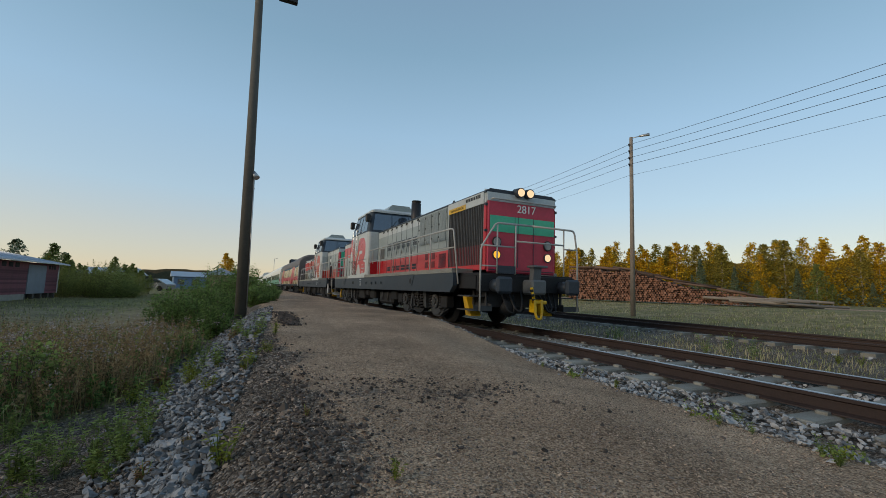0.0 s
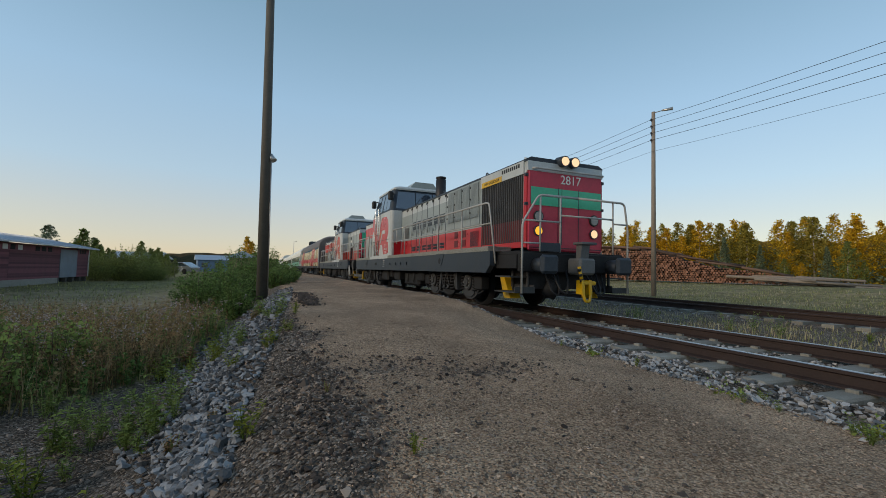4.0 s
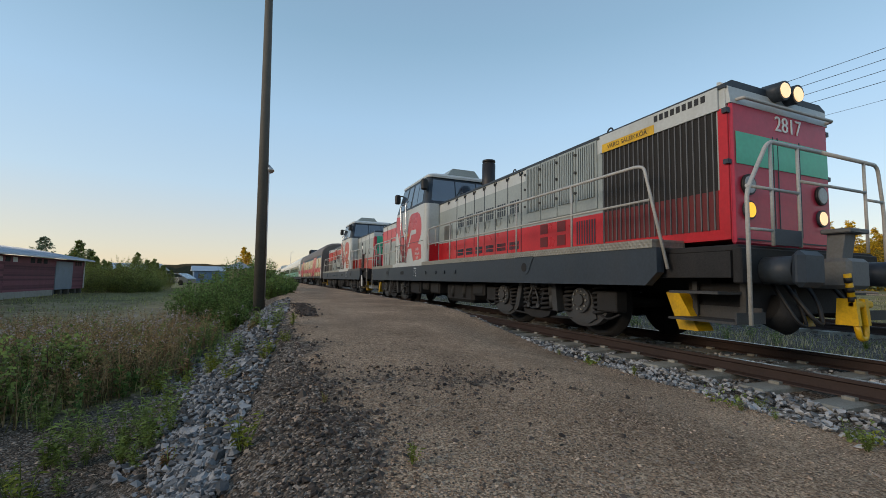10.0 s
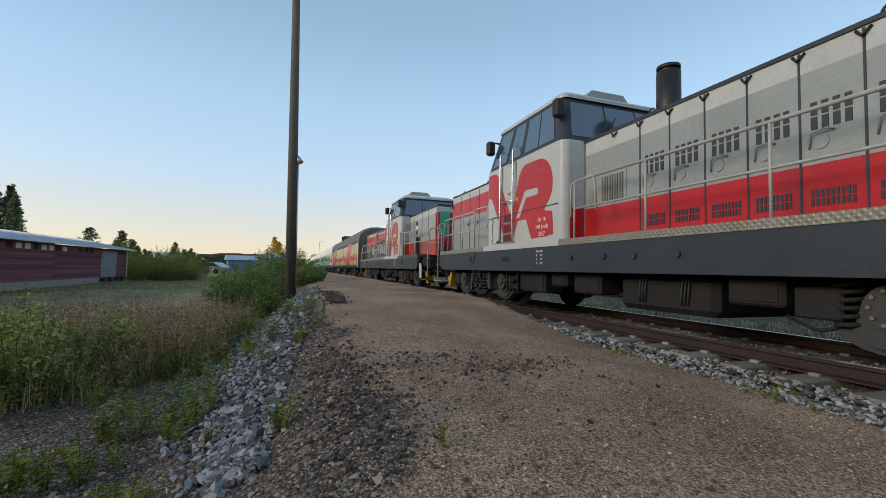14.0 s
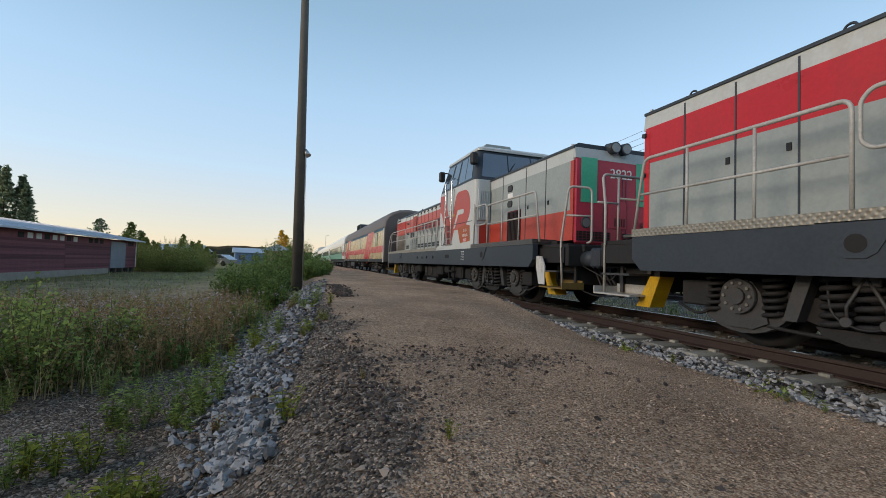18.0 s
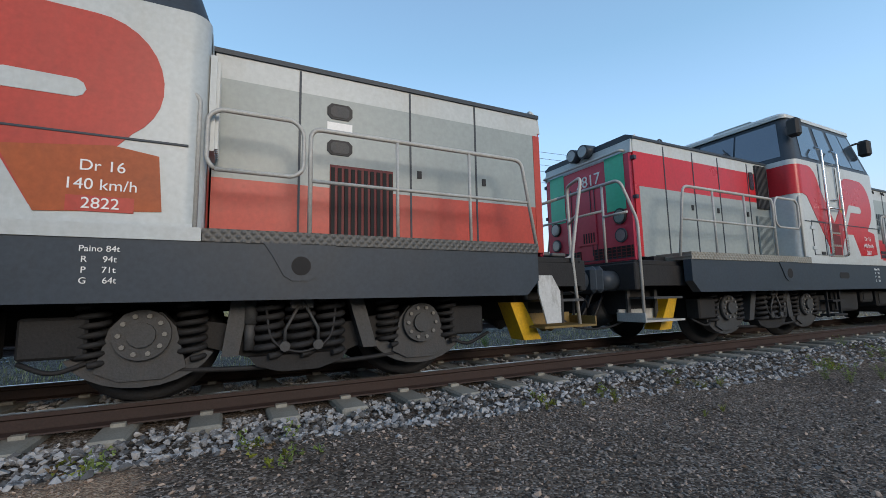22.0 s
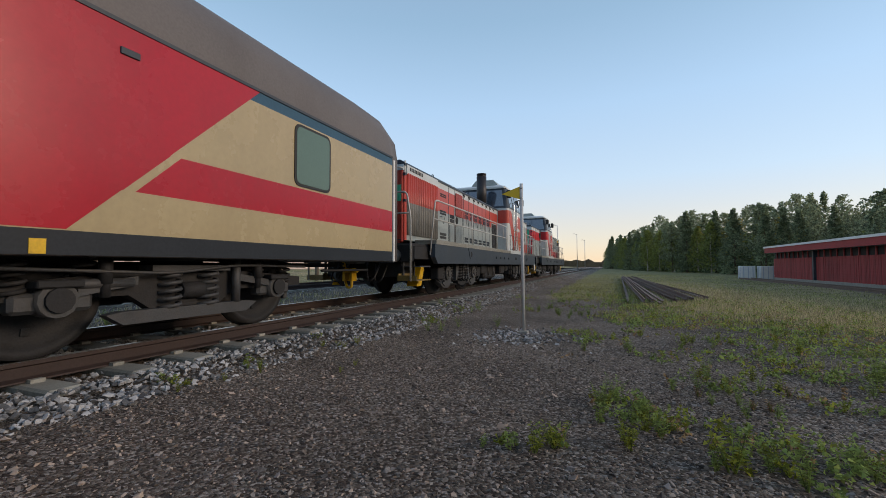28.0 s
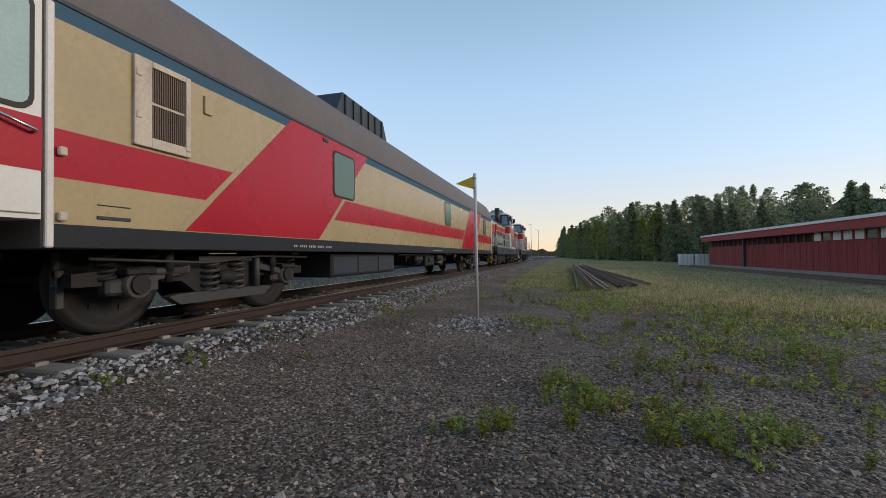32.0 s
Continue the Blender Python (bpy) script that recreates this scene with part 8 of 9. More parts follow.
def ballast_spots():
    near, rest = [], []
    def lay(x, y, s, lift=0.0):
        z = ground_z(x, y) + s * 0.18 + lift
        (near if (3.3 < x < 3.95 and -4.6 < y < 3.4 and len(near) < 300 and rng.random() < 0.13) else rest).append((x, y, z, s))
    for _ in range(12000):
        y = rng.triangular(-26, 24, -1)
        rim = rim_x(y)
        x = rim + 0.06 + abs(rng.gauss(0, 0.04)) + rng.random() * 1.18 + (rng.gauss(0, 0.12) if rng.random() < 0.25 else 0)
        if x > 4.40:
            continue
        on_sleeper = x > 3.93 and ((y + 420 - 0.3) % 0.61 < 0.15 or (y + 420 - 0.3) % 0.61 > 0.46)
        if on_sleeper and rng.random() < 0.93:
            continue
        lift = 0.045 * step(x, 3.4, 3.75) - 0.035 * step(x, 3.85, 4.0)
        lay(x, y, rng.uniform(0.03, 0.06) if rng.random() < 0.6 else rng.uniform(0.05, 0.085), lift)
    for _ in range(6500):
        y = rng.triangular(-22, 22, 0)
        x = rng.uniform(4.52, 5.98)
        if ((y + 420 - 0.3) % 0.61 < 0.15 or (y + 420 - 0.3) % 0.61 > 0.46) and rng.random() < 0.95:
            continue
        lay(x, y, rng.uniform(0.035, 0.085), 0.03)
    for _ in range(3500):
        y = rng.triangular(-20, 30, 3)
        x = rng.triangular(6.1, 7.7, 6.4)
        if x < 6.6 and ((y + 420 - 0.3) % 0.61 < 0.15 or (y + 420 - 0.3) % 0.61 > 0.46):
            continue
        lay(x, y, rng.uniform(0.04, 0.09), 0.03)
    return near, rest


near, rest = ballast_spots()
bed = tagged(new("ballast"), "crushed grey granite ballast along the main track", "ballast", kind="structure")
single_stones("stone", near, rock_mesh("stone", STONE), bed)
stone_heap("ballast_stones", "", rest, STONE, bed)
stone_heap("side_ballast", "sparse grey stones along the side track", [(x, y, ground_z(x, y) + 0.01, rng.uniform(0.04, 0.1)) for x, y in ((rng.uniform(10.8, 14.4), rng.triangular(-30, 40, 5)) for _ in range(3000))], STONE)


def rubble_spots():
    near, rest = [], []
    for _ in range(8200):
        y = 2.7 + 10.0 * rng.random() ** 1.25
        mid = lerp_table(y, [(2.5, -0.86), (3.6, -0.96), (5.0, -1.02), (6.5, -0.96), (9, -0.80), (12, -0.56), (14, -0.4)])
        half = lerp_table(y, [(2.5, 0.09), (3.6, 0.20), (5.0, 0.40), (6.5, 0.44), (9, 0.52), (12, 0.45), (14, 0.3)])
        x = mid + half * max(-2.0, min(1.25, rng.gauss(-0.05, 0.72)))
        s = rng.choice((rng.uniform(0.02, 0.045), rng.uniform(0.03, 0.06), rng.uniform(0.04, 0.095)))
        z = ground_z(x, y) + s * 0.20 + rng.uniform(0, 0.025)
        (near if y < 6.0 and s > 0.055 and len(near) < 290 else rest).append((x, y, z, s))
    return near, rest


# where loose dark soil lies on the gravel: place, spread and number of clods
CLODS = [(0.22, 3.60, 0.30, 0.22, 170), (0.70, 3.74, 0.26, 0.15, 120), (0.92, 3.28, 0.26, 0.16, 170), (1.35, 3.42, 0.25, 0.13, 90), (-0.15, 2.9, 0.20, 0.25, 220), (-0.2, 2.45, 0.22, 0.25, 200), (0.05, 8.2, 0.12, 0.5, 150), (0.8, 2.4, 0.5, 0.4, 90), (2.0, 2.6, 0.6, 0.5, 40)]
near, rest = rubble_spots()
bank = tagged(new("rubble_bank"), "bank of angular grey rubble stones", "stones", kind="structure")
single_stones("stone", near, rock_mesh("stone", BOULDER), bank)
stone_heap("rubble_stones", "", rest, BOULDER, bank)
# the pale heap round the flag post, and coarse stones in the dark gravel
stone_heap("stone_heap", "small spill of pale stones round the flag post", [(x, y, ground_z(x, y) + 0.01, rng.uniform(0.03, 0.075)) for x, y in ((1.33 + rng.gauss(0, 0.42), -7.2 + rng.gauss(0, 0.45)) for _ in range(420))], STONE)
pebbles = []
grey = []
for _ in range(24000):
    y = rng.triangular(-9.5, 1.5, -2.2)
    x = rng.uniform(-2.2, 3.45)
    (grey if rng.random() < 0.58 * step(-y, 0.2, 2.4) else pebbles).append((x, y, ground_z(x, y) + 0.003, min(0.06, 0.010 + rng.expovariate(125))))
stone_heap("grey_pebbles", "dark grey angular stones of the coarse gravel", grey, PEBBLE_GREY, shapes=PEBBLES)
for _ in range(7000):
    y, x = rng.triangular(1.2, 7.5, 3.0), rng.uniform(-3.6, -0.2)
    pebbles.append((x, y, ground_z(x, y) + 0.002, min(0.11, 0.012 + rng.expovariate(80))))
for _ in range(9000):
    y = rng.triangular(0.9, 5.6, 1.9)
    x = rng.triangular(-0.5, 2.6, 0.2)
    pebbles.append((x, y, ground_z(x, y), min(0.035, 0.007 + rng.expovariate(220))))
stone_heap("pebbles", "dark brown and grey pebbles of the coarse gravel", pebbles, PEBBLE, shapes=PEBBLES)
grit = []
for _ in range(20000):
    y = rng.triangular(0.6, 9.5, 1.6)
    x = rng.uniform(-0.45, 3.25)
    grit.append((x, y, ground_z(x, y), min(0.028, 0.006 + rng.expovariate(280))))
stone_heap("grit", "pinkish grit of the gravel platform", grit, GRIT, shapes=PEBBLES)
V = []
for _ in range(520):
    y = rng.uniform(7.4, 10.4)
    V.append((0.12 + rng.gauss(0, 0.10), y, ground_z(0.12, y) + 0.015, rng.uniform(0.02, 0.06)))
for _ in range(420):
    y = rng.triangular(2.0, 6.5, 2.8)
    x = -0.25 + rng.gauss(0, 0.16)
    V.append((x, y, ground_z(x, y) + 0.008, rng.uniform(0.015, 0.045)))
for cx, cy, wx, wy, n in CLODS:
    for _ in range(n):
        x, y = cx + rng.gauss(0, wx), cy + rng.gauss(0, wy)
        V.append((x, y, ground_z(x, y) + 0.004, min(0.05, 0.012 + rng.expovariate(90))))
stone_heap("soil_clods", "dark loose soil clods at the gravel edge", V, SOIL)


def blade(V, F, x, y, z, h, lean, an, w):
    """A bent grass blade of two quads."""
    dx, dy = math.cos(an), math.sin(an)
    k = len(V)
    for q, ww in ((0.0, w), (0.55, w * 0.8), (1.0, w * 0.15)):
        o = lean * q * q * h
        V += [(x + dx * o - dy * ww, y + dy * o + dx * ww, z + h * q), (x + dx * o + dy * ww, y + dy * o - dx * ww, z + h * q)]
    F += [(k, k + 1, k + 3, k + 2), (k + 2, k + 3, k + 5, k + 4)]


def grass(name, label, material, n, place, height, w=0.006, per=7, spread=0.09):
    V, F = [], []
    for _ in range(n):
        p = place()
        if p is None:
            continue
        x, y = p
        hh = height * rng.uniform(0.55, 1.25)
        for _ in range(per):
            a, c = x + rng.gauss(0, spread), y + rng.gauss(0, spread)
            blade(V, F, a, c, ground_z(a, c) - 0.01, hh * rng.uniform(0.5, 1.1), rng.uniform(0.05, 0.7), rng.uniform(0, 6.28), w * rng.uniform(0.7, 1.4))
    return tagged(leaf_part(name, V, F, material), label, "grass", kind="stuff")


def field_west():
    y = rng.triangular(5.6, 15.5, 8)
    far = lerp_table(y, [(3.5, -4.2), (8, -7), (14, -9.5), (24, -10)])
    nearx = lerp_table(y, [(5.5, -2.9), (7, -2.1), (9, -1.9), (12, -1.7), (16, -2.2), (24, -3.0)])
    return rng.uniform(far, nearx), y


grass("tall_dry_grass", "tall straw-coloured dry grass beside the rubble", HAY, 650, field_west, 0.50, 0.004)
grass("brown_meadow_plants", "brown withered meadow plants with seed heads", HAY_BROWN, 600, field_west, 0.58, 0.005, 5)
grass("green_meadow_grass", "green grass growing through the dry meadow", GRASS, 1300, field_west, 0.36, 0.006)
grass("meadow_edge_grass", "short green grass of the far meadow", GRASS, 1600, lambda: (rng.uniform(-24, -6), rng.triangular(10, 60, 24)), 0.14, 0.016, 5, 0.25)


def herbs(name, label, material, n, high, leaf, seed, top_share=0.0, top_material=None):
    """Upright leafy meadow plants, too many to count; the tips may carry withered heads."""
    r = random.Random(seed)
    V, F, TV, TF = [], [], [], []
    for _ in range(n):
        x, y = field_west()
        x += r.gauss(0, 0.2)
        z, h = ground_z(x, y), high * r.uniform(0.5, 1.15)
        lx, ly = r.uniform(-0.14, 0.14), r.uniform(-0.14, 0.14)
        blade(V, F, x, y, z, h, 0.2, r.uniform(0, 6.28), 0.004)
        for k in range(9):
            q = 0.15 + 0.8 * k / 9
            tufts(V, F, (x + lx * q * h, y + ly * q * h, z + h * q), 0.055 * (1.2 - 0.6 * q), 4, leaf, 0.8, r)
        if r.random() < top_share:
            tufts(TV, TF, (x + lx * h, y + ly * h, z + h), 0.04, 9, 0.014, 2.2, r)
    tagged(leaf_part(name, V, F, material), label, "meadow plants", kind="stuff")
    if TF:
        tagged(leaf_part(name, TV, TF, top_material), "withered " + label, "seed heads", kind="stuff")


herbs("brown_herbs", "olive-brown leafy plants of the dry meadow", LEAF_WITHERED, 900, 0.60, 0.022, 301, 0.8, HAY_BROWN)
herbs("green_herbs", "dark green leafy plants under the dry grass", LEAF_BUSH, 1050, 0.46, 0.026, 302)
herbs("rust_herbs", "rust-brown fireweed gone to seed", HAY_BROWN, 950, 0.66, 0.020, 303, 0.7, FLUFF)
V, F = [], []
for _ in range(230):
    x, y = rng.gauss(-3.6, 1.1), rng.triangular(6.5, 15, 10)
    z = ground_z(x, y) + rng.uniform(0.4, 0.68)
    blades(V, F, (x, y, z), 0.05, 9, 0.016, 1.4, rng)
tagged(leaf_part("seed_fluff", V, F, FLUFF), "pale pink fluffy seed heads of faded fireweed", "seed heads", kind="stuff")


def margin_south():
    y = -rng.triangular(4, 34, 12)
    x = rng.uniform(-9, 1.9)
    w = noise.noise(Vector((x * 0.5, y * 0.5, 9)))
    if -x + (-y - 8) * 0.32 + w * 4.5 < 1.6:
        return None
    return x, y


grass("verge_grass", "ragged green verge grass on the gravel", GRASS, 3600, margin_south, 0.10, 0.006, 8, 0.12)
def hay_south():
    x, y = rng.triangular(-9.5, -0.8, -4.0), -rng.triangular(6.5, 26, 11)
    w = noise.noise(Vector((x * 0.4, y * 0.4, 4))) * 3
    return (x, y) if -y - 7 - max(0, x + 6) * 1.1 + w > 0.5 else None


grass("verge_hay", "pale dry grass on the verge", HAY, 3600, hay_south, 0.13, 0.004, 8, 0.16)
grass("far_verge_grass", "short mown grass before the red store", GRASS, 2200, lambda: (rng.uniform(-12, 2.2), -rng.triangular(14, 75, 24)), 0.07, 0.014, 7, 0.3)
grass("track_weeds", "thin green weeds between the tracks", GRASS, 1500, lambda: (rng.uniform(7.2, 11.0), rng.triangular(-30, 45, 5)), 0.10, 0.006, 6, 0.12)
grass("track_hay", "dry grass between the tracks", HAY, 900, lambda: (rng.uniform(7.6, 11.0), rng.triangular(-30, 45, 5)), 0.15, 0.006, 6, 0.10)
grass("far_meadow", "rough grass beyond the side track", GRASS, 2600, lambda: (rng.triangular(14.6, 40, 16), rng.triangular(-40, 60, 8)), 0.13, 0.010, 7, 0.28)
grass("far_meadow_hay", "straw-coloured grass beyond the side track", HAY, 1000, lambda: (rng.triangular(15.4, 40, 18), rng.triangular(-40, 60, 8)), 0.15, 0.009, 7, 0.25)


# leafy weeds, each a plant of its own
def weed_proto(kind, seed):
    r = random.Random(seed)
    label, material, stems, h, leaf = {
        "fresh": ("fresh green weed seedling in the stones", LEAF_WEED, 7, 0.24, 0.022),
        "tall": ("tall leafy green weed with upright stems", LEAF_WEED, 9, 0.44, 0.026),
        "turning": ("low weed with yellowing leaves", LEAF_WEED_Y, 8, 0.16, 0.017),
        "rusty": ("low reddish withering weed", HAY_BROWN, 7, 0.11, 0.015)}[kind]
    top = thing("weed", label, "weed", "weeds")
    b = bmesh.new()
    V, F = [], []
    for _ in range(stems):
        an, lean = r.uniform(0, 6.28), r.uniform(0.1, 0.9)
        hh = h * r.uniform(0.5, 1.1)
        tip = Vector((math.cos(an) * lean * hh * 0.7, math.sin(an) * lean * hh * 0.7, hh))
        cyl(b, (tip.x * 0.08, tip.y * 0.08, -0.02), tip, 0.0028, 4, 0.0012, caps=False)
        n = int(8 + hh * 34)
        for i in range(n):
            p = tip * (0.15 + 0.85 * i / n)
            q = r.uniform(0, 6.28)
            d = Vector((math.cos(q), math.sin(q), r.uniform(-0.2, 0.6))).normalized()
            c = d.cross(Vector((0, 0, 1))).normalized()
            up = c.cross(d)
            s = leaf * r.uniform(0.6, 1.35)
            k = len(V)
            for f_, w_, lift in ((0.1, 0.0, 0), (0.9, 0.42, 0.12), (0.9, -0.42, 0.12), (2.0, 0.0, -0.25)):
                o = p + d * (s * f_) + c * (s * w_) + up * (s * lift)
                V.append((o.x, o.y, o.z))
            F += [(k, k + 1, k + 3), (k, k + 3, k + 2)]
    tagged(part("stem", b, LEAF_WEED, top), kind="stuff")
    leaf_part("leaves", V, F, material, top)
    return top


WEEDS = {k: [weed_proto(k, s) for s in seeds] for k, seeds in (("fresh", (1, 2, 3)), ("tall", (4, 5)), ("turning", (6, 7)), ("rusty", (8,)))}


def plant_weed(kind, x, y, k):
    p = rng.choice(WEEDS[kind])
    m = pose(x, y, ground_z(x, y), 0, 0, rng.uniform(0, 360))
    if p not in USED:
        USED.add(p)
        p.matrix_world = m
    else:
        p = copy_thing(p, m)
    p.scale = (k, k, k)


for kind, x, y, k, n, s in (
        ("tall", -3.2, 9.2, 0.8, 10, 0.9), ("turning", -2.6, 8.4, 1.9, 10, 0.7), ("turning", -3.8, 10.6, 2.2, 12, 1.0), ("fresh", -2.4, 11.0, 1.6, 8, 0.5), ("rusty", -3.0, 8.0, 2.6, 10, 0.8),
        ("turning", -1.56, 3.0, 1.6, 7, 0.16), ("fresh", -1.62, 3.1, 1.1, 6, 0.16), ("turning", -2.06, 3.98, 1.5, 5, 0.14), ("fresh", -1.98, 4.7, 1.3, 5, 0.10), ("tall", -1.98, 4.75, 0.7, 4, 0.10), ("fresh", -1.45, 4.45, 1.3, 5, 0.10), ("tall", -1.42, 4.5, 0.6, 4, 0.10),
        ("fresh", -2.45, 4.0, 0.9, 5, 0.3), ("fresh", -2.6, 3.6, 1.3, 7, 0.22), ("tall", -3.3, 5.2, 0.7, 3, 0.25), ("turning", -0.75, 5.0, 1.2, 5, 0.12), ("fresh", -0.55, 6.8, 1.1, 5, 0.12), ("turning", -1.2, 6.0, 1.2, 5, 0.2), ("fresh", -0.9, 8.2, 1.2, 6, 0.2), ("turning", -0.3, 5.4, 0.9, 3, 0.08),
        ("fresh", -2.05, 5.0, 1.0, 4, 0.22), ("tall", -1.50, 4.85, 0.85, 3, 0.12), ("fresh", -1.9, 4.1, 1.0, 3, 0.15), ("fresh", -1.0, 6.1, 1.0, 5, 0.16), ("turning", -0.45, 6.2, 1.0, 3, 0.12),
        ("tall", -2.5, 6.6, 0.7, 3, 0.35), ("fresh", -1.5, 7.0, 1.1, 5, 0.3), ("turning", -1.9, 6.4, 1.4, 5, 0.3), ("tall", -3.4, 5.6, 0.9, 4, 0.45), ("tall", -4.6, 5.8, 1.1, 5, 0.5), ("rusty", -1.0, 3.6, 1.1, 3, 0.12), ("turning", -0.9, 3.3, 1.2, 2, 0.1),
        ("rusty", -0.16, 3.26, 0.7, 2, 0.05), ("turning", 0.1, 2.18, 0.6, 1, 0.02), ("turning", 3.21, 5.04, 0.9, 2, 0.06), ("turning", 3.1, 3.83, 0.8, 2, 0.06), ("turning", 3.06, 2.5, 0.7, 3, 0.08),
        ("fresh", 2.98, 2.2, 0.6, 2, 0.05), ("fresh", 2.85, 1.62, 0.55, 4, 0.10), ("turning", 2.7, 1.3, 0.7, 3, 0.1), ("tall", 0.11, -3.81, 0.55, 3, 0.10), ("turning", -0.09, -3.11, 1.3, 5, 0.14), ("fresh", -0.05, -3.45, 0.8, 4, 0.15),
        ("fresh", 0.65, -2.68, 0.55, 1, 0.02), ("fresh", 0.45, -2.82, 0.45, 2, 0.03), ("turning", 3.35, -3.75, 0.7, 3, 0.08), ("turning", 3.2, -2.95, 0.6, 3, 0.1), ("fresh", -1.05, -3.2, 0.85, 7, 0.18), ("tall", -0.98, -4.84, 0.5, 5, 0.15),
        ("turning", -1.25, -4.9, 1.0, 4, 0.2), ("rusty", -1.0, -4.4, 1.2, 5, 0.25), ("fresh", 0.14, -6.8, 0.8, 7, 0.30), ("tall", 3.2, -10.5, 0.6, 5, 0.3), ("tall", 2.85, -7.6, 0.7, 5, 0.3), ("turning", 2.72, -4.2, 0.6, 2, 0.1),
        ("turning", 3.2, -5.2, 0.8, 4, 0.2), ("fresh", -0.62, -4.28, 0.6, 4, 0.2), ("turning", -0.4, -3.42, 0.9, 3, 0.12), ("fresh", -0.72, -3.02, 0.8, 4, 0.15), ("tall", -2.4, -7.8, 0.5, 8, 0.5), ("turning", -3.3, -8.6, 1.2, 8, 0.6),
        ("tall", -2.6, -5.2, 0.8, 7, 0.35), ("fresh", -1.9, -4.5, 0.9, 6, 0.3), ("fresh", 0.4, -10.5, 0.9, 9, 0.6), ("tall", 0.5, -15.5, 0.7, 9, 0.9), ("fresh", 1.2, -11.5, 0.9, 6, 0.5), ("turning", -0.8, -7.8, 1.1, 6, 0.4), ("tall", 8.9, 6.0, 0.95, 5, 0.35), ("tall", 8.4, 9.2, 0.8, 5, 0.6),
        ("turning", 9.6, 4.2, 1.2, 4, 0.4), ("tall", 8.2, -2.4, 0.9, 4, 0.25), ("tall", 8.6, -5.6, 0.7, 4, 0.3), ("turning", 8.0, 1.0, 1.0, 4, 0.4), ("tall", -4.0, 7.4, 1.1, 6, 0.5), ("fresh", -2.4, 8.6, 1.2, 6, 0.4), ("tall", -2.0, 10.4, 1.1, 6, 0.35)):
    for _ in range(max(1, round(n * 0.68)) if y > 0 else int(n * 1.05)):
        plant_weed(kind, x + rng.gauss(0, s * (1.4 if y < 0 else 1)), y + rng.gauss(0, s * (1.4 if y < 0 else 1)), k * rng.uniform(0.6, 1.1) * (0.95 if -9 < y < 0 else 1.3 if x < -0.3 else 1.0))


def bush(x, y, h, w, seed, material=None):
    """Many upright whips with narrow leaves."""
    r = random.Random(seed)
    top = thing("willow_bush", "bushy green willow shrub at the meadow edge", "bush", "bushes", at=pose(x, y, ground_z(x, y)))
    b = bmesh.new()
    V, F = [], []
    for _ in range(38 if h < 1.2 else 64):
        an, q = r.uniform(0, 6.28), math.sqrt(r.random())
        foot = Vector((math.cos(an) * w * 0.45 * q, math.sin(an) * w * 0.45 * q, -0.05))
        tip = Vector((math.cos(an) * w * q, math.sin(an) * w * q, h * (1.1 - 0.5 * q * q) * r.uniform(0.6, 1.05)))
        cyl(b, foot, tip, 0.008, 4, 0.003, caps=False)
        for i in range(13):
            blades(V, F, foot.lerp(tip, 0.12 + 0.88 * i / 12), 0.10 + 0.02 * h, 6, 0.030 + 0.010 * h if material is not LEAF_WEED else 0.026, 1.2, r, 0.4 if material is not LEAF_WEED else 0.7)
    tagged(part("stem", b, BARK, top), kind="stuff")
    leaf_part("leaves", V, F, material or LEAF_BUSH, top)


for i, (x, y, h, w) in enumerate(((-1.7, 16.2, 1.35, 0.9), (-2.7, 16.8, 1.25, 0.9), (-1.5, 19.0, 1.6, 1.1), (-2.7, 19.2, 1.6, 1.1), (-0.9, 22.0, 2.1, 1.1), (-2.0, 23.0, 2.25, 1.2), (-2.2, 26.0, 2.3, 1.3), (-0.7, 27.0, 2.0, 1.1),
                                  (-1.3, 13.0, 0.8, 0.5), (0.05, 17.5, 0.6, 0.6), (0.15, 20.5, 0.7, 0.7), (-0.3, 15.4, 0.6, 0.5), (0.2, 24.5, 0.8, 0.7))):
    bush(x, y, h, w, 40 + i)
for i in range(9):
    bush(-13.4 + (i * 0.37) % 1.6 + 0.22 * i, 42.6 + (i * 1.7) % 9.0, 2.3 + 0.35 * ((i * 5) % 4) - 0.12 * i, 1.5, 110 + i, LEAF_GREEN)
for i, (x, y, h, w) in enumerate(((-3.4, 6.2, 1.0, 0.5), (-4.0, 7.2, 1.05, 0.6), (-4.7, 7.6, 1.1, 0.6), (-4.6, 6.0, 1.05, 0.6), (-3.1, 7.4, 0.85, 0.5), (-5.4, 8.6, 1.1, 0.7))):
    bush(x, y, h, w, 70 + i, LEAF_WEED)


def low_weeds(name, label, material, n, size, seed):
    """Small leafy weeds creeping over the gravel, too many to count."""
    r = random.Random(seed)
    V, F = [], []
    for _ in range(n):
        x, y = r.uniform(-6.0, 1.9), -r.triangular(3.6, 19, 9)
        w = noise.noise(Vector((x * 0.55, y * 0.55, 9))) * 3.2 + noise.noise(Vector((x * 1.7, y * 1.7, 2))) * 1.6
        if -x * 0.45 + (-y - 6) * 0.16 + w < 1.15:
            continue
        blades(V, F, (x, y, ground_z(x, y) + 0.035), 0.13, 16, size * r.uniform(0.7, 1.3), 0.45, r, 0.5)
    tagged(leaf_part(name, V, F, material), label, "weeds", kind="stuff")


low_weeds("creeping_weeds", "low green weeds creeping over the gravel", LEAF_WEED, 1100, 0.024, 81)
low_weeds("yellow_weeds", "low yellow-green weeds on the verge", LEAF_WEED_Y, 800, 0.020, 82)
low_weeds("withered_weeds", "low rust-brown withered weeds", HAY_BROWN, 500, 0.018, 83)


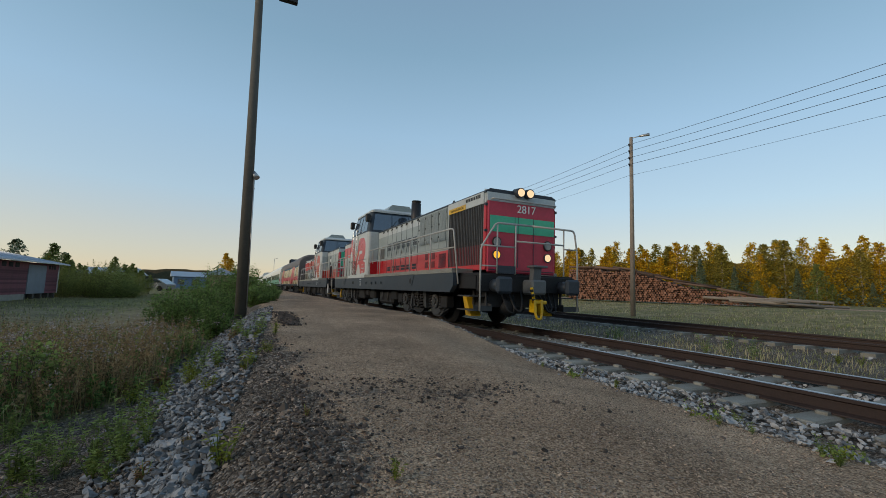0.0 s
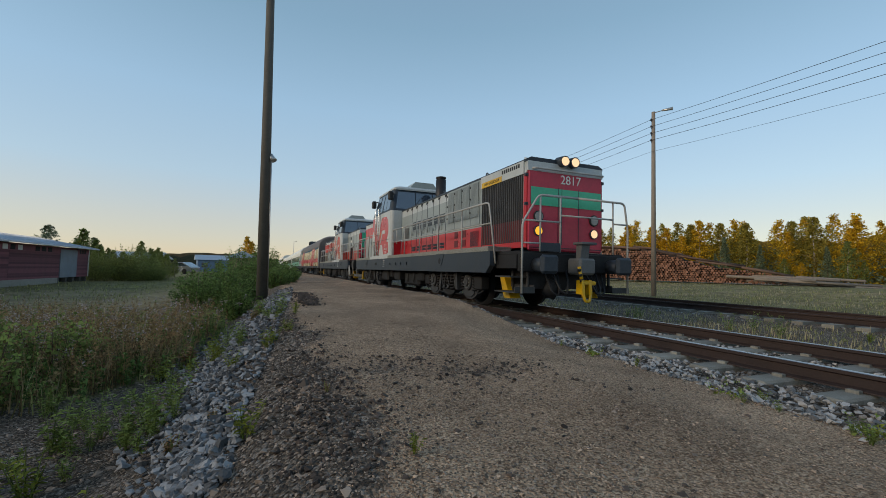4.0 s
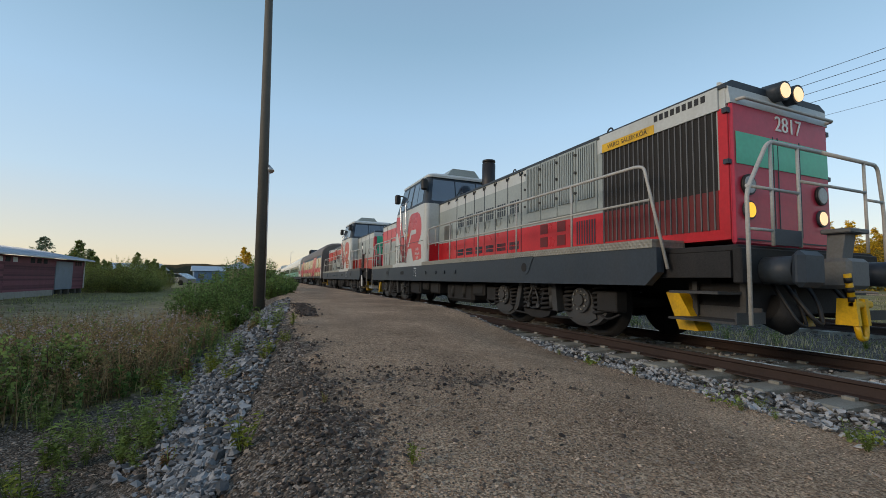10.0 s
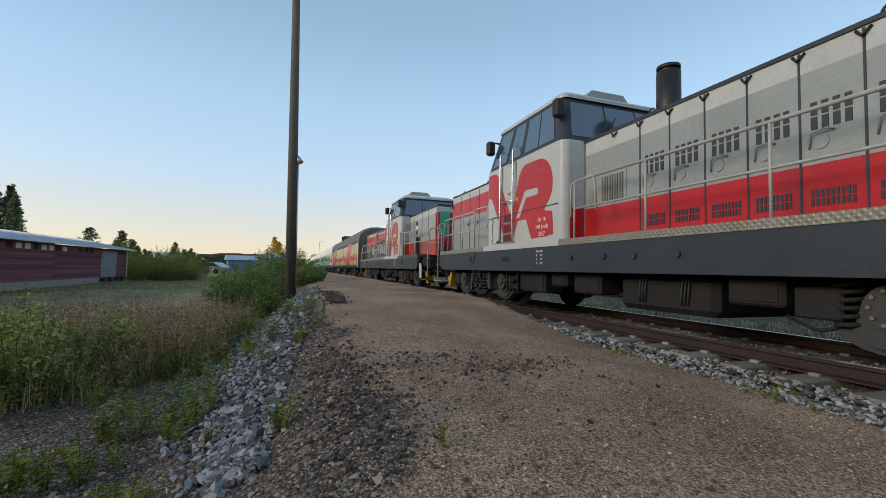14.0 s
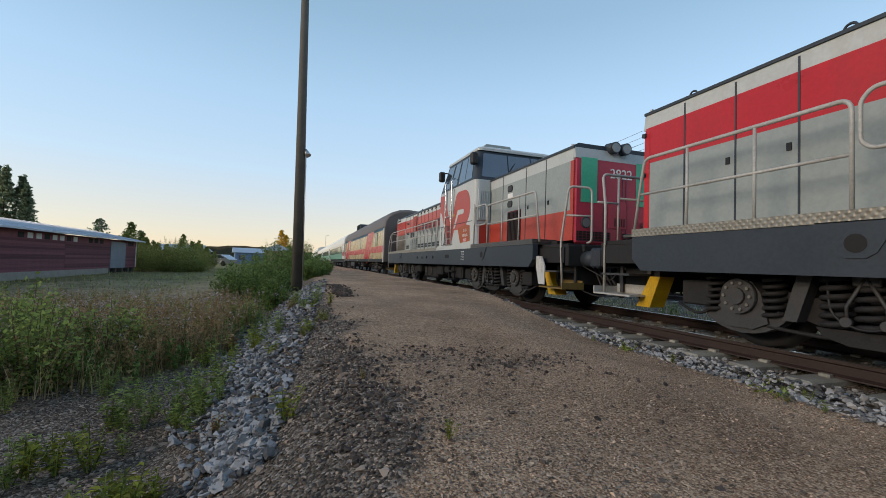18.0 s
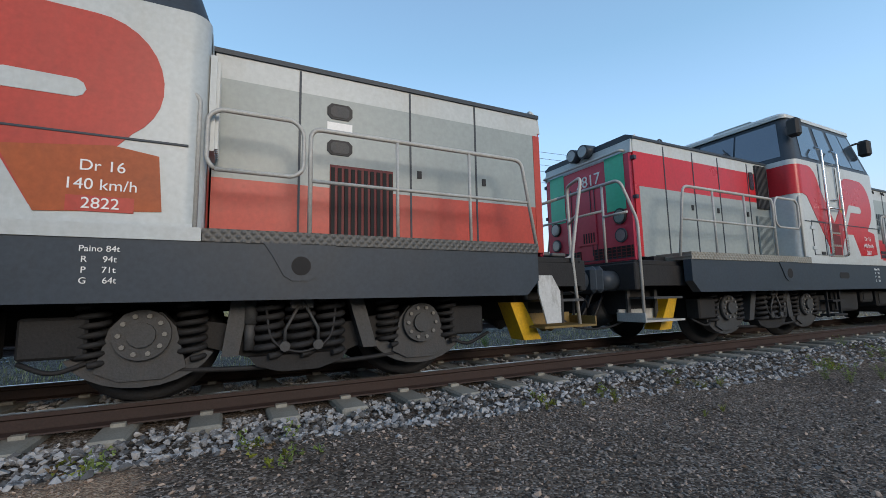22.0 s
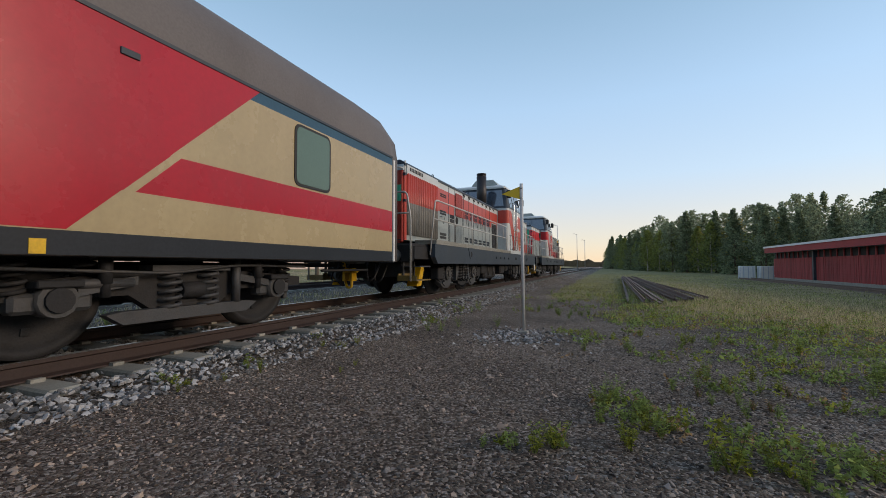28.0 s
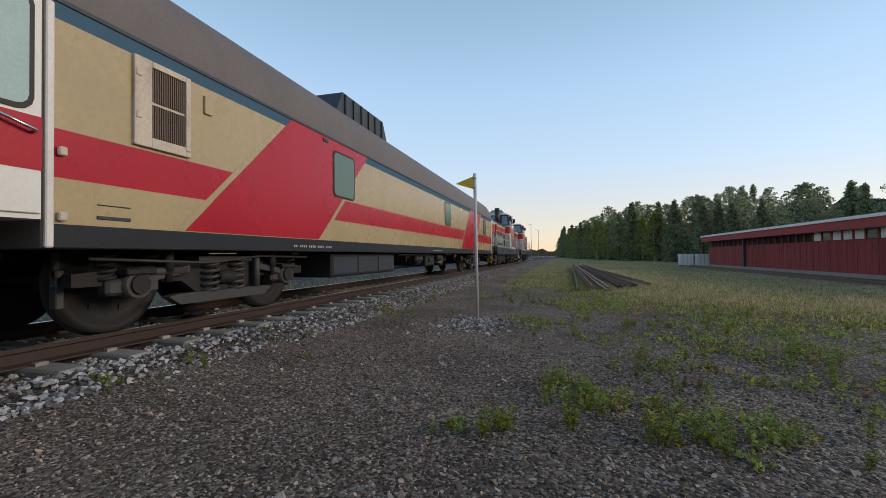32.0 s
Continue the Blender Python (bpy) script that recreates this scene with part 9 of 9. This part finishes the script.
def weed_mat(x, y, w, n, seed):
    """A low patch of leafy shoots, thickest in its middle."""
    r = random.Random(seed)
    top = thing("weed_patch", "low spreading patch of green and yellowing weeds", "weeds", "weed patches", at=pose(x, y, ground_z(x, y)))
    for name, m, share, high in (("green_leaves", LEAF_WEED, 0.62, 0.13), ("yellow_leaves", LEAF_WEED_Y, 0.28, 0.10), ("brown_leaves", HAY_BROWN, 0.10, 0.08)):
        V, F = [], []
        heart = [(r.gauss(0, w * 0.5), r.gauss(0, w * 0.5), r.uniform(0.4, 1.1)) for _ in range(6)]
        for _ in range(int(n * share * 0.30)):
            hx, hy, hk = r.choice(heart)
            px, py = hx + r.gauss(0, w * 0.16), hy + r.gauss(0, w * 0.16)
            z = ground_z(x + px, y + py) - ground_z(x, y)
            tip = z + high * r.uniform(0.25, 1.2) * hk
            for k in range(4):
                tufts(V, F, (px + r.gauss(0, 0.014), py + r.gauss(0, 0.014), z + (tip - z) * (k + 1) / 4), 0.024, 3, 0.016, 0.7, r)
        leaf_part(name, V, F, m, top)


PATCHES = [(0.02, -7.4, 0.55, 190), (0.55, -7.9, 0.4, 120), (-0.05, -3.95, 0.20, 110), (-0.3, -3.65, 0.32, 170), (-0.97, -4.8, 0.35, 130), (-0.8, -3.1, 0.28, 130), (-1.13, -3.4, 0.35, 150), (-1.8, -4.6, 0.5, 170),
           (0.51, -2.78, 0.08, 30), (0.3, -2.88, 0.10, 36), (-1.5, -7.8, 0.6, 170), (-0.8, -10.7, 0.8, 170), (-0.55, -3.5, 0.25, 110), (-1.7, -5.7, 0.5, 150), (-1.5, -6.5, 0.45, 140), (-2.35, -5.9, 0.6, 170),
           (2.6, -15.4, 0.7, 130), (0.9, -18.7, 1.0, 170), (3.33, -8.4, 0.35, 90), (3.6, -10.4, 0.35, 80), (3.78, -5.25, 0.10, 30), (3.5, -3.8, 0.10, 26), (3.55, -3.0, 0.16, 36), (1.9, -11.5, 0.5, 90), (0.4, -13.0, 0.9, 170),
           (-0.6, -6.0, 0.4, 90), (-2.9, -4.2, 0.6, 150), (3.0, 1.7, 0.12, 40), (2.95, 2.6, 0.12, 30), (3.15, 4.4, 0.15, 40), (3.2, 0.6, 0.18, 50), (3.1, -0.4, 0.15, 40), (2.7, -0.6, 0.25, 30)]
for i, (x, y, w, n) in enumerate(PATCHES):
    weed_mat(x, y, w, n, 200 + i)

# ---- what moves ----
RUN = [
    (0.0, 0), (1.0, 0.14), (2.0, 0.34), (3.0, 0.59), (3.5, 0.75), (4.5, 1.14), (5.5, 1.6), (6.0, 1.9), (6.5, 2.2), (7.0, 2.52), (7.5, 2.88), (8.0, 3.28),
    (8.5, 3.71), (9.0, 4.16), (9.5, 4.65), (10.0, 5.17), (10.5, 5.74), (11.0, 6.35), (11.5, 7.01), (12.0, 7.71), (12.5, 8.44), (13.0, 9.2), (13.5, 10.01), (14.0, 10.86),
    (14.5, 11.74), (15.5, 13.62), (16.5, 15.57), (17.0, 16.6), (17.5, 17.68), (18.0, 18.82), (18.5, 20.03), (19.0, 21.26), (19.5, 22.54), (20.0, 23.92), (20.5, 25.346), (21.0, 26.791),
    (21.5, 28.269), (22.0, 29.714), (22.5, 31.16), (23.0, 32.65), (23.5, 34.23), (24.0, 35.88), (24.5, 37.59), (25.0, 39.35), (25.5, 41.17), (26.0, 43.03), (26.5, 44.93), (27.5, 48.81),
    (28.5, 52.81), (29.3, 56.21), (30.0, 59.21), (30.6, 61.88), (31.0, 63.73), (31.5, 66.03), (32.0, 68.38),
]


def travelled(t):
    for (a, p), (b, q) in zip(RUN, RUN[1:]):
        if t <= b:
            return p + (q - p) * (t - a) / (b - a)
    return RUN[-1][1]


def motions():
    train = [(loco_a, 8.05, 0, wheels_a), (loco_b, 42.25, 180, wheels_b), (coach_a, 42.95, 0, wheels_c)]
    train += [(c, y, 0, wheels_d if i == 0 else []) for i, (c, y) in enumerate(coach_list)]
    turn_times = [0.0]
    while turn_times[-1] < 31.9:
        t = turn_times[-1]
        s0 = travelled(t)
        while t < 32.0 and travelled(t) - s0 < 0.55 and t - turn_times[-1] < 2.0:
            t += 1 / FPS
        turn_times.append(min(t, 32.0))
    for ob, y0, rz, wheels in train:
        walk(ob, [(t, pose(TRACK_X, y0 - s, 0, 0, 0, rz)) for t, s in RUN])
        sign = 1 if rz == 0 else -1
        for w in wheels:
            u = w.location.y
            walk(w, [(t, pose(0, u, WHEEL_R, sign * math.degrees(travelled(t) / WHEEL_R), 0, 0)) for t in turn_times])


motions()
